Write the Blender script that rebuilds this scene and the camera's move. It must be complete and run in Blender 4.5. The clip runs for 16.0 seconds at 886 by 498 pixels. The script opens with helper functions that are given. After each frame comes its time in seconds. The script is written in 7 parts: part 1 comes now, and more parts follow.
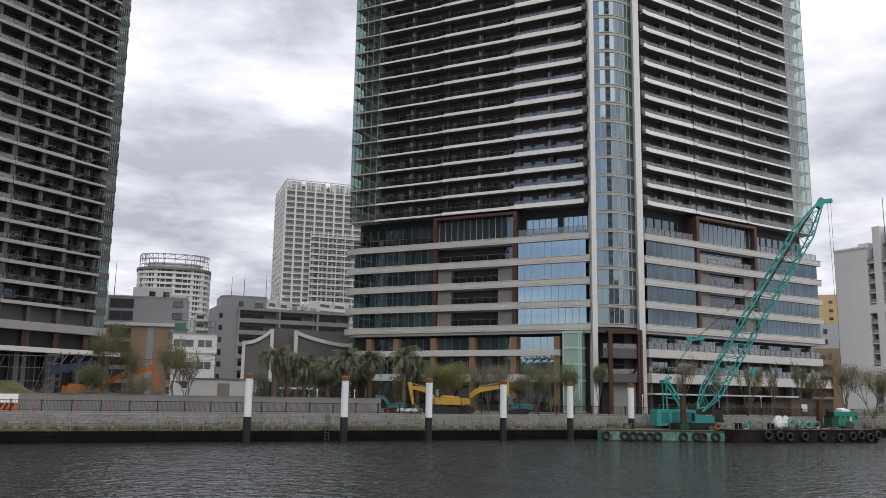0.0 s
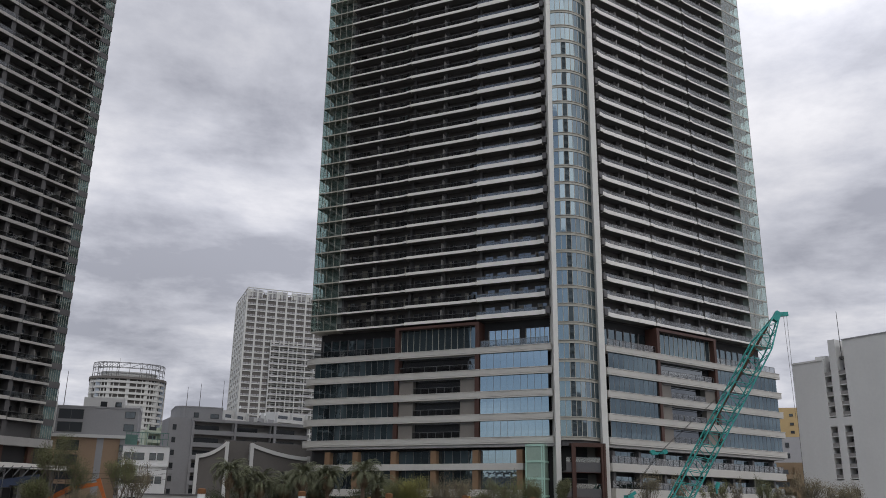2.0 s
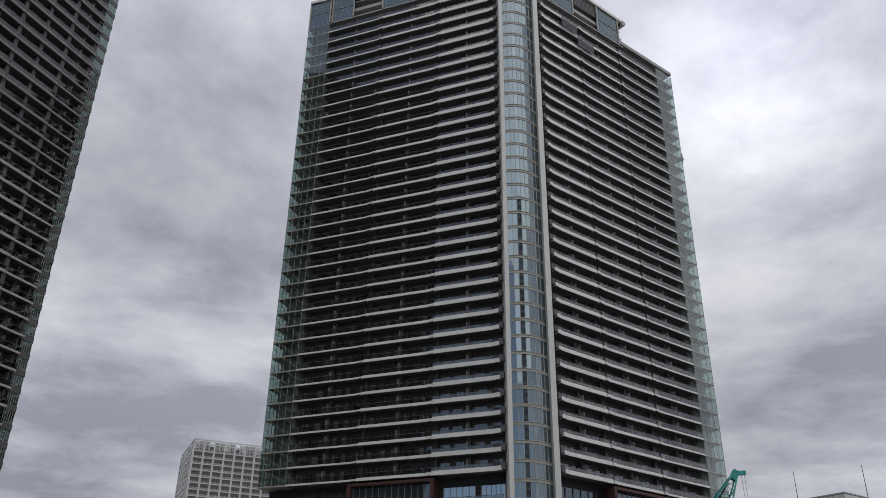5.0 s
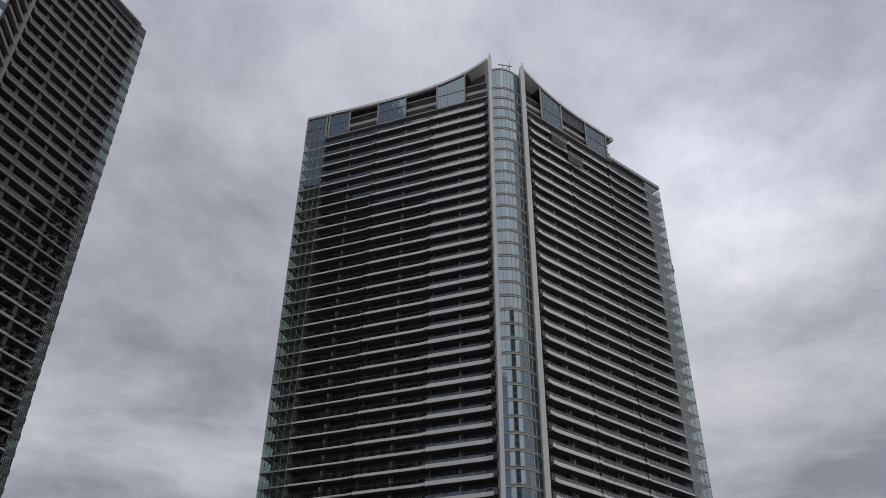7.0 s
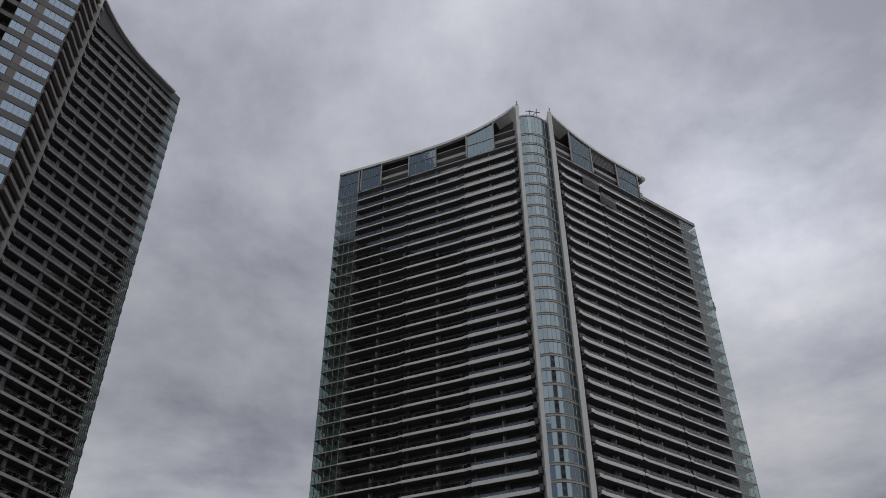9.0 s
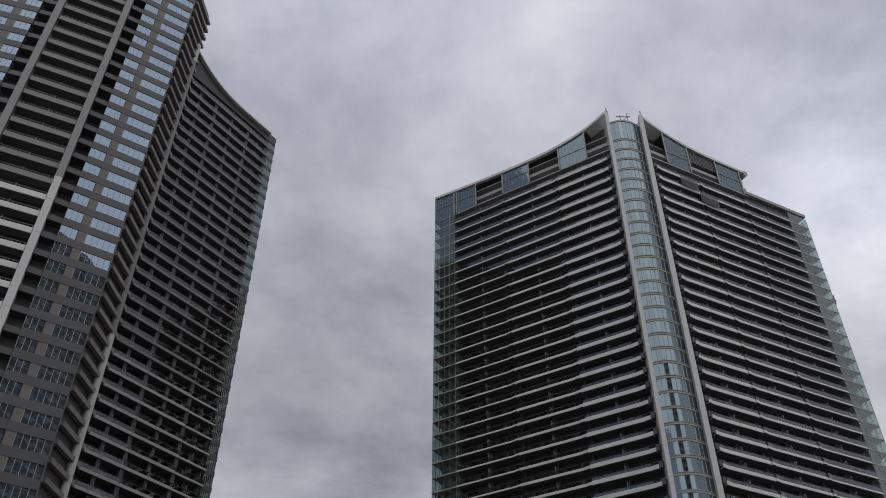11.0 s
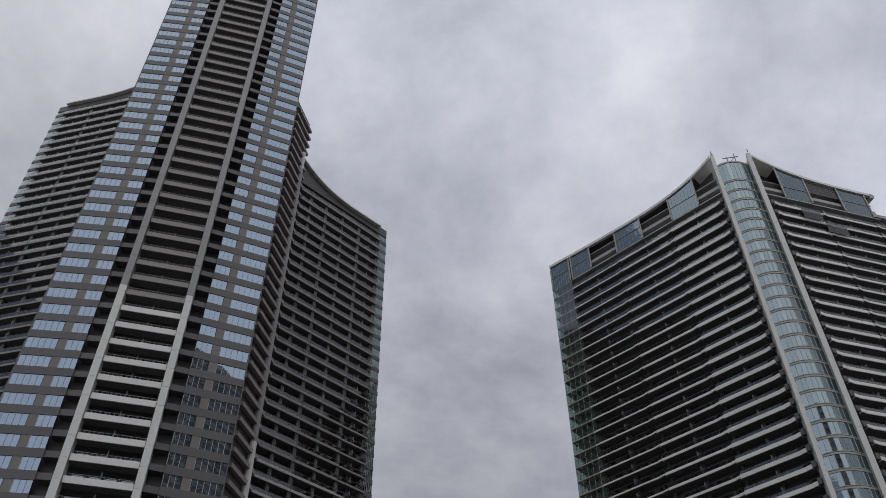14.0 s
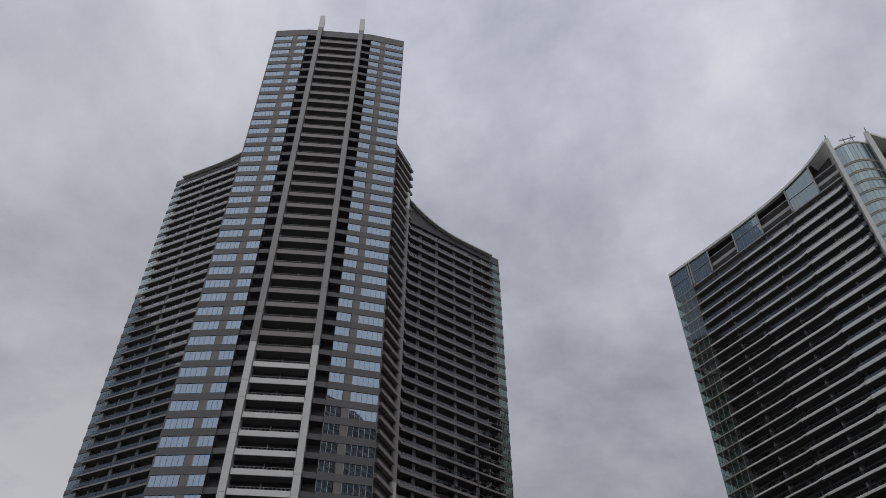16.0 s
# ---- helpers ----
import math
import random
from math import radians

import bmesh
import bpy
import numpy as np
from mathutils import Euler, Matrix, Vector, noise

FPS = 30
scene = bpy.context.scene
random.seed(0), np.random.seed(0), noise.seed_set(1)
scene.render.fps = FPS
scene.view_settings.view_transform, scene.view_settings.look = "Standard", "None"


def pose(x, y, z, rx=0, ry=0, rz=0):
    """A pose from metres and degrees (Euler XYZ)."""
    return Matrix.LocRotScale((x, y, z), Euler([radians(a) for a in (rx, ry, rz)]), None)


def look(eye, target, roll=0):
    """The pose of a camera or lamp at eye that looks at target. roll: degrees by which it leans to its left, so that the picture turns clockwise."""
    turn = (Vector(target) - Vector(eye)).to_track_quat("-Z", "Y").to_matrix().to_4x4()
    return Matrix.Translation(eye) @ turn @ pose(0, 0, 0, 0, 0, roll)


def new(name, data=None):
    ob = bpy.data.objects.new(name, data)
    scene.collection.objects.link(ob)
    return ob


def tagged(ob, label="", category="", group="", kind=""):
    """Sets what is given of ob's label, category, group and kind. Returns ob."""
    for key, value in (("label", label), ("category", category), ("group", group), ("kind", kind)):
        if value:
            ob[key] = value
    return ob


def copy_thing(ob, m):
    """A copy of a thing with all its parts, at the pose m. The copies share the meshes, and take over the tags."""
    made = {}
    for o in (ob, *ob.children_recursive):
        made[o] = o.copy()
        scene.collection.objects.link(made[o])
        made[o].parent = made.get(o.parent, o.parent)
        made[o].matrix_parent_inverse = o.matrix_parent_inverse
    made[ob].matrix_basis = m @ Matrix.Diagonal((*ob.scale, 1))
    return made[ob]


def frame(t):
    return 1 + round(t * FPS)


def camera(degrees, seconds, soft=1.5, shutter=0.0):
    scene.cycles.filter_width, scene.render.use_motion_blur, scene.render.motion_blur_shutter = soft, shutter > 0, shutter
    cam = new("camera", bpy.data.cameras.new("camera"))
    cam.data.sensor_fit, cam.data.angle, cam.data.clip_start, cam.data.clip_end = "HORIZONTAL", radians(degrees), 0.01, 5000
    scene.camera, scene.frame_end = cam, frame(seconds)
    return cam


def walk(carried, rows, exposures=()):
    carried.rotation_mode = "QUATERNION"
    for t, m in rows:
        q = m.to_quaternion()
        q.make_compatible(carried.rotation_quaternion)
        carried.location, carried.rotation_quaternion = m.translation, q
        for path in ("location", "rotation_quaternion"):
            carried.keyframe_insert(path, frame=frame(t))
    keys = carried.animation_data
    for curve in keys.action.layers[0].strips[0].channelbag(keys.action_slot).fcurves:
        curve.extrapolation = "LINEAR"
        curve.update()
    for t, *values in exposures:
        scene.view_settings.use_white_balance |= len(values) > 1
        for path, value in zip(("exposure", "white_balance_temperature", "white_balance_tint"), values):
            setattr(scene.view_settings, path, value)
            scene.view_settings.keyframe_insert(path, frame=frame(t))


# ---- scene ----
# ---- camera ----
cam = camera(55.09, 16.0, soft=0.5)
EYE = (0.0, 0.0, 5.8)
ROWS = [(0, 0.000, 9.814, 0.952), (0.5, -0.772, 11.480, 0.669), (1, -1.415, 13.387, 0.891), (1.5, -1.956, 15.352, 0.968), (2, -2.478, 17.264, 0.908),
        (2.5, -2.778, 18.989, 1.138), (3, -3.272, 20.613, 1.195), (3.5, -3.943, 22.133, 1.199), (4, -4.867, 23.807, 1.547), (6.5, -6.100, 33.124, -0.065),
        (7, -5.912, 34.967, 0.655), (7.5, -5.956, 36.882, 0.522), (8, -5.752, 37.795, -0.118), (8.5, -4.514, 38.038, -0.314), (9, -2.915, 38.244, -0.298),
        (11.5, 7.303, 40.315, 0.233), (12, 8.404, 41.363, -0.023), (12.5, 9.896, 42.142, -0.464), (13, 11.863, 42.870, -0.347), (13.5, 13.957, 43.746, -0.519),
        (14, 16.223, 44.591, -0.472), (14.5, 18.723, 45.323, -0.377), (15, 21.424, 46.030, -0.396), (15.5, 24.219, 46.451, -0.281), (16, 26.980, 46.521, 0.198)]
EXPOSURES = [(0, 0.47, 6650, 10), (1.5, 0.12, 6600, 10), (3.5, -0.16, 6550, 10), (7, -0.60, 6450, 10), (9, -0.82, 6450, 10), (12.5, -0.52, 6450, 10), (14.5, -0.60, 6450, 10), (16, -0.72, 6450, 10)]
walk(cam, [(t, pose(*EYE, 0, 0, yaw) @ pose(0, 0, 0, 90 + pitch) @ pose(0, 0, 0, 0, 0, roll)) for t, yaw, pitch, roll in ROWS], EXPOSURES)

# ---- sky and sun: an overcast day, the sun veiled by thin cloud behind the camera ----
SUN_AZ, SUN_EL = -170.0, 56.0          # degrees left of +y, and above the horizon


def build_world():
    world = bpy.data.worlds.new("overcast_sky")
    scene.world = world
    world.use_nodes = True
    nt = world.node_tree
    nt.nodes.clear()
    N = nt.nodes.new

    def link(a, b):
        nt.links.new(a, b)

    def math_node(op, a, b=None):
        n = N("ShaderNodeMath")
        n.operation = op
        for k, v in enumerate((a, b)):
            if v is None:
                continue
            if isinstance(v, (int, float)):
                n.inputs[k].default_value = v
            else:
                link(v, n.inputs[k])
        return n.outputs[0]

    coord = N("ShaderNodeTexCoord")
    sep = N("ShaderNodeSeparateXYZ")
    link(coord.outputs["Generated"], sep.inputs[0])
    up = math_node("ADD", math_node("MAXIMUM", sep.outputs["Z"], 0.0), 0.22)
    comb = N("ShaderNodeCombineXYZ")
    link(math_node("DIVIDE", sep.outputs["X"], up), comb.inputs[0])
    link(math_node("DIVIDE", sep.outputs["Y"], up), comb.inputs[1])
    big = N("ShaderNodeTexNoise")
    big.inputs["Scale"].default_value, big.inputs["Detail"].default_value = 2.4, 9
    big.inputs["Roughness"].default_value, big.inputs["Distortion"].default_value = 0.60, 0.15
    link(comb.outputs[0], big.inputs["Vector"])
    wide = N("ShaderNodeTexNoise")
    wide.inputs["Scale"].default_value, wide.inputs["Detail"].default_value = 0.8, 3
    link(comb.outputs[0], wide.inputs["Vector"])
    cloud = math_node("ADD", math_node("MULTIPLY", big.outputs["Fac"], 0.62), math_node("MULTIPLY", wide.outputs["Fac"], 0.38))
    flat = N("ShaderNodeVectorMath")
    flat.operation = "MULTIPLY"
    flat.inputs[1].default_value = Vector((2.6, 2.6, 15.0))
    link(coord.outputs["Generated"], flat.inputs[0])
    streak = N("ShaderNodeTexNoise")
    streak.inputs["Scale"].default_value, streak.inputs["Detail"].default_value = 1.15, 7
    streak.inputs["Roughness"].default_value = 0.58
    link(flat.outputs[0], streak.inputs["Vector"])
    near_rim = math_node("POWER", math_node("SUBTRACT", 1.0, math_node("MAXIMUM", sep.outputs["Z"], 0.0)), 2.5)
    cloud = math_node("ADD", cloud, math_node("MULTIPLY", math_node("MULTIPLY", math_node("SUBTRACT", streak.outputs["Fac"], 0.5), 0.75), near_rim))
    ramp = N("ShaderNodeValToRGB")
    els = ramp.color_ramp.elements
    els[0].position, els[0].color = 0.40, (0.485, 0.505, 0.60, 1)
    els[1].position, els[1].color = 0.62, (1.21, 1.21, 1.28, 1)
    mid = els.new(0.50)
    mid.color = (0.80, 0.822, 0.93, 1)
    link(cloud, ramp.inputs[0])
    # paler overhead, close to the horizon, and where the cloud is thin
    high = math_node("MULTIPLY", math_node("MINIMUM", math_node("MAXIMUM", math_node("DIVIDE", math_node("SUBTRACT", sep.outputs["Z"], 0.5), 0.35), 0.0), 1.0), 0.28)
    low = math_node("ADD", high, math_node("MULTIPLY", math_node("POWER", math_node("SUBTRACT", 1.0, math_node("MAXIMUM", sep.outputs["Z"], 0.0)), 7.0), 0.16))
    bright_dir = Vector((-math.sin(radians(-30)) * math.cos(radians(38)), math.cos(radians(-30)) * math.cos(radians(38)), math.sin(radians(38))))
    sun_dir = Vector((-math.sin(radians(SUN_AZ)) * math.cos(radians(SUN_EL)), math.cos(radians(SUN_AZ)) * math.cos(radians(SUN_EL)), math.sin(radians(SUN_EL))))
    dot = N("ShaderNodeVectorMath")
    dot.operation = "DOT_PRODUCT"
    link(coord.outputs["Generated"], dot.inputs[0])
    dot.inputs[1].default_value = bright_dir
    glow = math_node("MULTIPLY", math_node("POWER", math_node("MAXIMUM", dot.outputs["Value"], 0.0), 90.0), 0.55)
    gain = math_node("ADD", math_node("ADD", low, glow), 0.77)
    # thick and thin stretches of the cloud sheet: azimuth, elevation, tightness, change of brightness
    for az, el, tight, change in ((50, 45, 25, -0.24), (16, 28, 60, -0.12), (15, 19, 120, 0.12), (16, 9.5, 80, -0.20), (-25, 12, 70, -0.16), (26, 63, 22, 0.20), (-12, 50, 40, 0.06)):
        toward = N("ShaderNodeVectorMath")
        toward.operation = "DOT_PRODUCT"
        link(coord.outputs["Generated"], toward.inputs[0])
        toward.inputs[1].default_value = Vector((-math.sin(radians(az)) * math.cos(radians(el)), math.cos(radians(az)) * math.cos(radians(el)), math.sin(radians(el))))
        gain = math_node("ADD", gain, math_node("MULTIPLY", math_node("POWER", math_node("MAXIMUM", toward.outputs["Value"], 0.0), float(tight)), change))
    # cloud far away lies in one even, pale sheet
    even = N("ShaderNodeMix")
    even.data_type = "RGBA"
    far_even = math_node("MINIMUM", math_node("MULTIPLY", math_node("POWER", math_node("SUBTRACT", 1.0, math_node("MAXIMUM", sep.outputs["Z"], 0.0)), 3.0), 0.45), 0.15)
    high_even = math_node("MULTIPLY", math_node("MINIMUM", math_node("MAXIMUM", math_node("DIVIDE", math_node("SUBTRACT", sep.outputs["Z"], 0.3), 0.4), 0.0), 1.0), 0.22)
    link(math_node("ADD", far_even, high_even), even.inputs["Factor"])
    link(ramp.outputs[0], even.inputs["A"])
    even.inputs["B"].default_value = (0.80, 0.825, 0.91, 1)
    tint = N("ShaderNodeVectorMath")
    tint.operation = "SCALE"
    link(even.outputs["Result"], tint.inputs[0])
    link(gain, tint.inputs["Scale"])
    sky = N("ShaderNodeTexSky")
    sky.sky_type, sky.sun_disc = "NISHITA", False
    sky.sun_elevation, sky.sun_rotation = radians(SUN_EL), radians(-SUN_AZ)
    cover = N("ShaderNodeMix")
    cover.data_type = "RGBA"
    # the cloud opens to blue behind the camera
    gap = N("ShaderNodeVectorMath")
    gap.operation = "DOT_PRODUCT"
    link(coord.outputs["Generated"], gap.inputs[0])
    gap.inputs[1].default_value = Vector((-0.40, -0.82, 0.41))
    open_sky = N("ShaderNodeMapRange")
    open_sky.inputs["From Min"].default_value, open_sky.inputs["From Max"].default_value = 0.30, 0.95
    open_sky.inputs["To Min"].default_value, open_sky.inputs["To Max"].default_value = 0.98, 0.35
    link(gap.outputs["Value"], open_sky.inputs["Value"])
    link(open_sky.outputs[0], cover.inputs["Factor"])
    dim = N("ShaderNodeVectorMath")
    dim.operation = "SCALE"
    dim.inputs["Scale"].default_value = 0.12
    link(sky.outputs[0], dim.inputs[0])
    link(dim.outputs[0], cover.inputs["A"])
    link(tint.outputs[0], cover.inputs["B"])
    bg = N("ShaderNodeBackground")
    bg.inputs["Strength"].default_value = 1.0
    link(cover.outputs["Result"], bg.inputs["Color"])
    out = N("ShaderNodeOutputWorld")
    link(bg.outputs[0], out.inputs["Surface"])
    return sun_dir


SUN_DIR = build_world()
sun = new("sun", bpy.data.lights.new("sun", "SUN"))
sun.data.energy, sun.data.angle, sun.data.color = 1.35, radians(80), (1.0, 0.97, 0.92)
sun.matrix_world = look((0, 0, 300), Vector((0, 0, 300)) - SUN_DIR)


# ---- materials ----
def material(name, color, rough=0.7, metal=0.0, vary=0.15, scale=1.5, bump=0.15, spec=0.4, random_shift=0.0, streak=0.0, stain=None, amount=0.5):
    """A surface with coarse stains, fine grain and relief; streak adds faint vertical run marks."""
    m = bpy.data.materials.new(name)
    m.use_nodes = True
    nt = m.node_tree
    p = nt.nodes["Principled BSDF"]
    p.inputs["Roughness"].default_value, p.inputs["Metallic"].default_value = rough, metal
    p.inputs["Specular IOR Level"].default_value = spec
    co = nt.nodes.new("ShaderNodeTexCoord")
    mp = nt.nodes.new("ShaderNodeMapping")
    mp.inputs["Scale"].default_value = (1, 1, 1 - 0.85 * streak)
    nt.links.new(co.outputs["Object"], mp.inputs[0])
    coarse = nt.nodes.new("ShaderNodeTexNoise")
    coarse.inputs["Scale"].default_value, coarse.inputs["Detail"].default_value = scale * 0.35, 6
    coarse.inputs["Roughness"].default_value = 0.65
    nt.links.new(mp.outputs[0], coarse.inputs["Vector"])
    fine = nt.nodes.new("ShaderNodeTexNoise")
    fine.inputs["Scale"].default_value, fine.inputs["Detail"].default_value = scale * 7, 5
    nt.links.new(co.outputs["Object"], fine.inputs["Vector"])
    mix = nt.nodes.new("ShaderNodeMath")
    mix.operation = "MULTIPLY_ADD"
    mix.inputs[1].default_value = 0.35
    nt.links.new(fine.outputs["Fac"], mix.inputs[0])
    nt.links.new(coarse.outputs["Fac"], mix.inputs[2])
    rng = nt.nodes.new("ShaderNodeMapRange")
    rng.inputs["From Min"].default_value, rng.inputs["From Max"].default_value = 0.35, 1.0
    rng.inputs["To Min"].default_value, rng.inputs["To Max"].default_value = 1 - vary, 1 + vary
    nt.links.new(mix.outputs[0], rng.inputs["Value"])
    value = rng.outputs[0]
    if random_shift:
        info = nt.nodes.new("ShaderNodeObjectInfo")
        r2 = nt.nodes.new("ShaderNodeMapRange")
        r2.inputs["To Min"].default_value, r2.inputs["To Max"].default_value = 1 - random_shift, 1 + random_shift
        nt.links.new(info.outputs["Random"], r2.inputs["Value"])
        mul = nt.nodes.new("ShaderNodeMath")
        mul.operation = "MULTIPLY"
        nt.links.new(value, mul.inputs[0])
        nt.links.new(r2.outputs[0], mul.inputs[1])
        value = mul.outputs[0]
    sc = nt.nodes.new("ShaderNodeVectorMath")
    sc.operation = "SCALE"
    sc.inputs[0].default_value = color
    nt.links.new(value, sc.inputs["Scale"])
    tone = sc.outputs[0]
    if stain:
        blot = nt.nodes.new("ShaderNodeTexNoise")
        blot.inputs["Scale"].default_value, blot.inputs["Detail"].default_value = scale * 0.8, 8
        blot.inputs["Roughness"].default_value = 0.7
        nt.links.new(mp.outputs[0], blot.inputs["Vector"])
        edge = nt.nodes.new("ShaderNodeMapRange")
        edge.inputs["From Min"].default_value, edge.inputs["From Max"].default_value = 0.68 - 0.3 * amount, 0.80 - 0.3 * amount
        nt.links.new(blot.outputs["Fac"], edge.inputs["Value"])
        blend = nt.nodes.new("ShaderNodeMix")
        blend.data_type = "RGBA"
        blend.inputs["B"].default_value = (*stain, 1)
        nt.links.new(edge.outputs[0], blend.inputs["Factor"])
        nt.links.new(tone, blend.inputs["A"])
        tone = blend.outputs["Result"]
    nt.links.new(tone, p.inputs["Base Color"])
    if bump:
        b = nt.nodes.new("ShaderNodeBump")
        b.inputs["Strength"].default_value, b.inputs["Distance"].default_value = bump, 0.03
        nt.links.new(fine.outputs["Fac"], b.inputs["Height"])
        nt.links.new(b.outputs[0], p.inputs["Normal"])
    return m


def facade_glass(name, color, ior=1.8, random_shift=0.5, rough=0.02, wave=0.012, film=(0.86, 0.93, 1.0), uneven=1.0):
    """Window glass in front of a dim room: a mirror-like film over a dark tone that differs from pane to pane."""
    m = bpy.data.materials.new(name)
    m.use_nodes = True
    nt = m.node_tree
    nt.nodes.clear()
    out = nt.nodes.new("ShaderNodeOutputMaterial")
    mix = nt.nodes.new("ShaderNodeMixShader")
    dif = nt.nodes.new("ShaderNodeBsdfDiffuse")
    glo = nt.nodes.new("ShaderNodeBsdfGlossy")
    glo.inputs["Roughness"].default_value = rough
    glo.inputs["Color"].default_value = (*film, 1)
    fr = nt.nodes.new("ShaderNodeFresnel")
    fr.inputs["IOR"].default_value = ior
    info = nt.nodes.new("ShaderNodeObjectInfo")
    rng = nt.nodes.new("ShaderNodeMapRange")
    rng.inputs["To Min"].default_value, rng.inputs["To Max"].default_value = 1 - random_shift, 1 + random_shift
    nt.links.new(info.outputs["Random"], rng.inputs["Value"])
    sc = nt.nodes.new("ShaderNodeVectorMath")
    sc.operation = "SCALE"
    sc.inputs[0].default_value = color
    nt.links.new(rng.outputs[0], sc.inputs["Scale"])
    nt.links.new(sc.outputs[0], dif.inputs["Color"])
    co = nt.nodes.new("ShaderNodeTexCoord")
    nz = nt.nodes.new("ShaderNodeTexNoise")
    nz.inputs["Scale"].default_value = 0.6
    nt.links.new(co.outputs["Object"], nz.inputs["Vector"])
    b = nt.nodes.new("ShaderNodeBump")
    b.inputs["Strength"].default_value, b.inputs["Distance"].default_value = 1.0, wave
    nt.links.new(nz.outputs["Fac"], b.inputs["Height"])
    nt.links.new(b.outputs[0], glo.inputs["Normal"])
    share = nt.nodes.new("ShaderNodeMapRange")
    share.inputs["To Min"].default_value = uneven
    twist = nt.nodes.new("ShaderNodeMath")
    twist.operation = "FRACT"
    spread = nt.nodes.new("ShaderNodeMath")
    spread.operation = "MULTIPLY"
    spread.inputs[1].default_value = 7.3
    nt.links.new(info.outputs["Random"], spread.inputs[0])
    nt.links.new(spread.outputs[0], twist.inputs[0])
    nt.links.new(twist.outputs[0], share.inputs["Value"])
    weak = nt.nodes.new("ShaderNodeMath")
    weak.operation = "MULTIPLY"
    nt.links.new(fr.outputs[0], weak.inputs[0])
    nt.links.new(share.outputs[0], weak.inputs[1])
    nt.links.new(weak.outputs[0], mix.inputs[0])
    nt.links.new(dif.outputs[0], mix.inputs[1])
    nt.links.new(glo.outputs[0], mix.inputs[2])
    nt.links.new(mix.outputs[0], out.inputs["Surface"])
    return m


def clear_glass(name, color, film=0.08):
    """Thin see-through glass: tinted, with a reflecting film."""
    m = bpy.data.materials.new(name)
    m.use_nodes = True
    nt = m.node_tree
    nt.nodes.clear()
    out = nt.nodes.new("ShaderNodeOutputMaterial")
    mix = nt.nodes.new("ShaderNodeMixShader")
    tr = nt.nodes.new("ShaderNodeBsdfTransparent")
    tr.inputs["Color"].default_value = (*color, 1)
    glo = nt.nodes.new("ShaderNodeBsdfGlossy")
    glo.inputs["Roughness"].default_value = 0.03
    lw = nt.nodes.new("ShaderNodeLayerWeight")
    lw.inputs["Blend"].default_value = 0.5
    pw = nt.nodes.new("ShaderNodeMath")
    pw.operation = "POWER"
    pw.inputs[1].default_value = 4.0
    nt.links.new(lw.outputs["Facing"], pw.inputs[0])
    rg = nt.nodes.new("ShaderNodeMapRange")
    rg.inputs["To Min"].default_value, rg.inputs["To Max"].default_value = film, 1.0
    nt.links.new(pw.outputs[0], rg.inputs["Value"])
    nt.links.new(rg.outputs[0], mix.inputs[0])
    nt.links.new(tr.outputs[0], mix.inputs[1])
    nt.links.new(glo.outputs[0], mix.inputs[2])
    nt.links.new(mix.outputs[0], out.inputs["Surface"])
    return m


def water_material():
    m = bpy.data.materials.new("river_water")
    m.use_nodes = True
    nt = m.node_tree
    p = nt.nodes["Principled BSDF"]
    p.inputs["Base Color"].default_value = (0.032, 0.038, 0.036, 1)
    p.inputs["Roughness"].default_value = 0.10
    p.inputs["IOR"].default_value = 1.45
    co = nt.nodes.new("ShaderNodeTexCoord")
    mp = nt.nodes.new("ShaderNodeMapping")
    mp.inputs["Scale"].default_value = (0.75, 0.75, 1.0)
    nt.links.new(co.outputs["Object"], mp.inputs[0])
    last = None
    for scale, dist in ((0.35, 0.24), (1.4, 0.31), (4.2, 0.10)):
        nz = nt.nodes.new("ShaderNodeTexNoise")
        nz.inputs["Scale"].default_value, nz.inputs["Detail"].default_value = scale, 1.3
        nz.inputs["Distortion"].default_value = 0.6
        nt.links.new(mp.outputs[0], nz.inputs["Vector"])
        b = nt.nodes.new("ShaderNodeBump")
        b.inputs["Strength"].default_value, b.inputs["Distance"].default_value = 1.0, dist
        nt.links.new(nz.outputs["Fac"], b.inputs["Height"])
        if last:
            nt.links.new(last.outputs[0], b.inputs["Normal"])
        last = b
    nt.links.new(last.outputs[0], p.inputs["Normal"])
    return m


WHITE = material("white_precast", (0.70, 0.685, 0.645), 0.65, vary=0.10, scale=0.8, streak=0.5, random_shift=0.05)
UPPER = material("grey_pillar", (0.28, 0.272, 0.262), 0.6, vary=0.10, scale=0.5, streak=0.8)
PILLAR = material("pillar_white", (0.63, 0.62, 0.585), 0.6, vary=0.10, scale=0.5, streak=0.8)
GREY_FASCIA = material("grey_fascia", (0.36, 0.35, 0.34), 0.6, vary=0.15, scale=0.8, streak=0.5, random_shift=0.06)
DARK = material("dark_panel", (0.092, 0.086, 0.085), 0.55, vary=0.2, random_shift=0.15)
# near-black: the shade of deep recesses and rooms is put into the colour
DEEP = material("painted_deep_shade", (0.018, 0.017, 0.018), 0.6, vary=0.2)
DARKGREY = material("dark_grey_panel", (0.10, 0.096, 0.098), 0.55, vary=0.15, scale=0.8, random_shift=0.08)
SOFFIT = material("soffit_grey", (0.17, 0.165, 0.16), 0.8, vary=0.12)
POST = material("grey_post", (0.24, 0.23, 0.22), 0.6, vary=0.15)
TAUPE = material("taupe_panel", (0.18, 0.165, 0.148), 0.65, vary=0.12, random_shift=0.06)
CREAM = material("cream_precast", (0.50, 0.485, 0.45), 0.65, vary=0.10, scale=0.8, streak=0.5)
RED = material("redbrown_panel", (0.066, 0.030, 0.022), 0.5, vary=0.25, scale=2, streak=0.7)
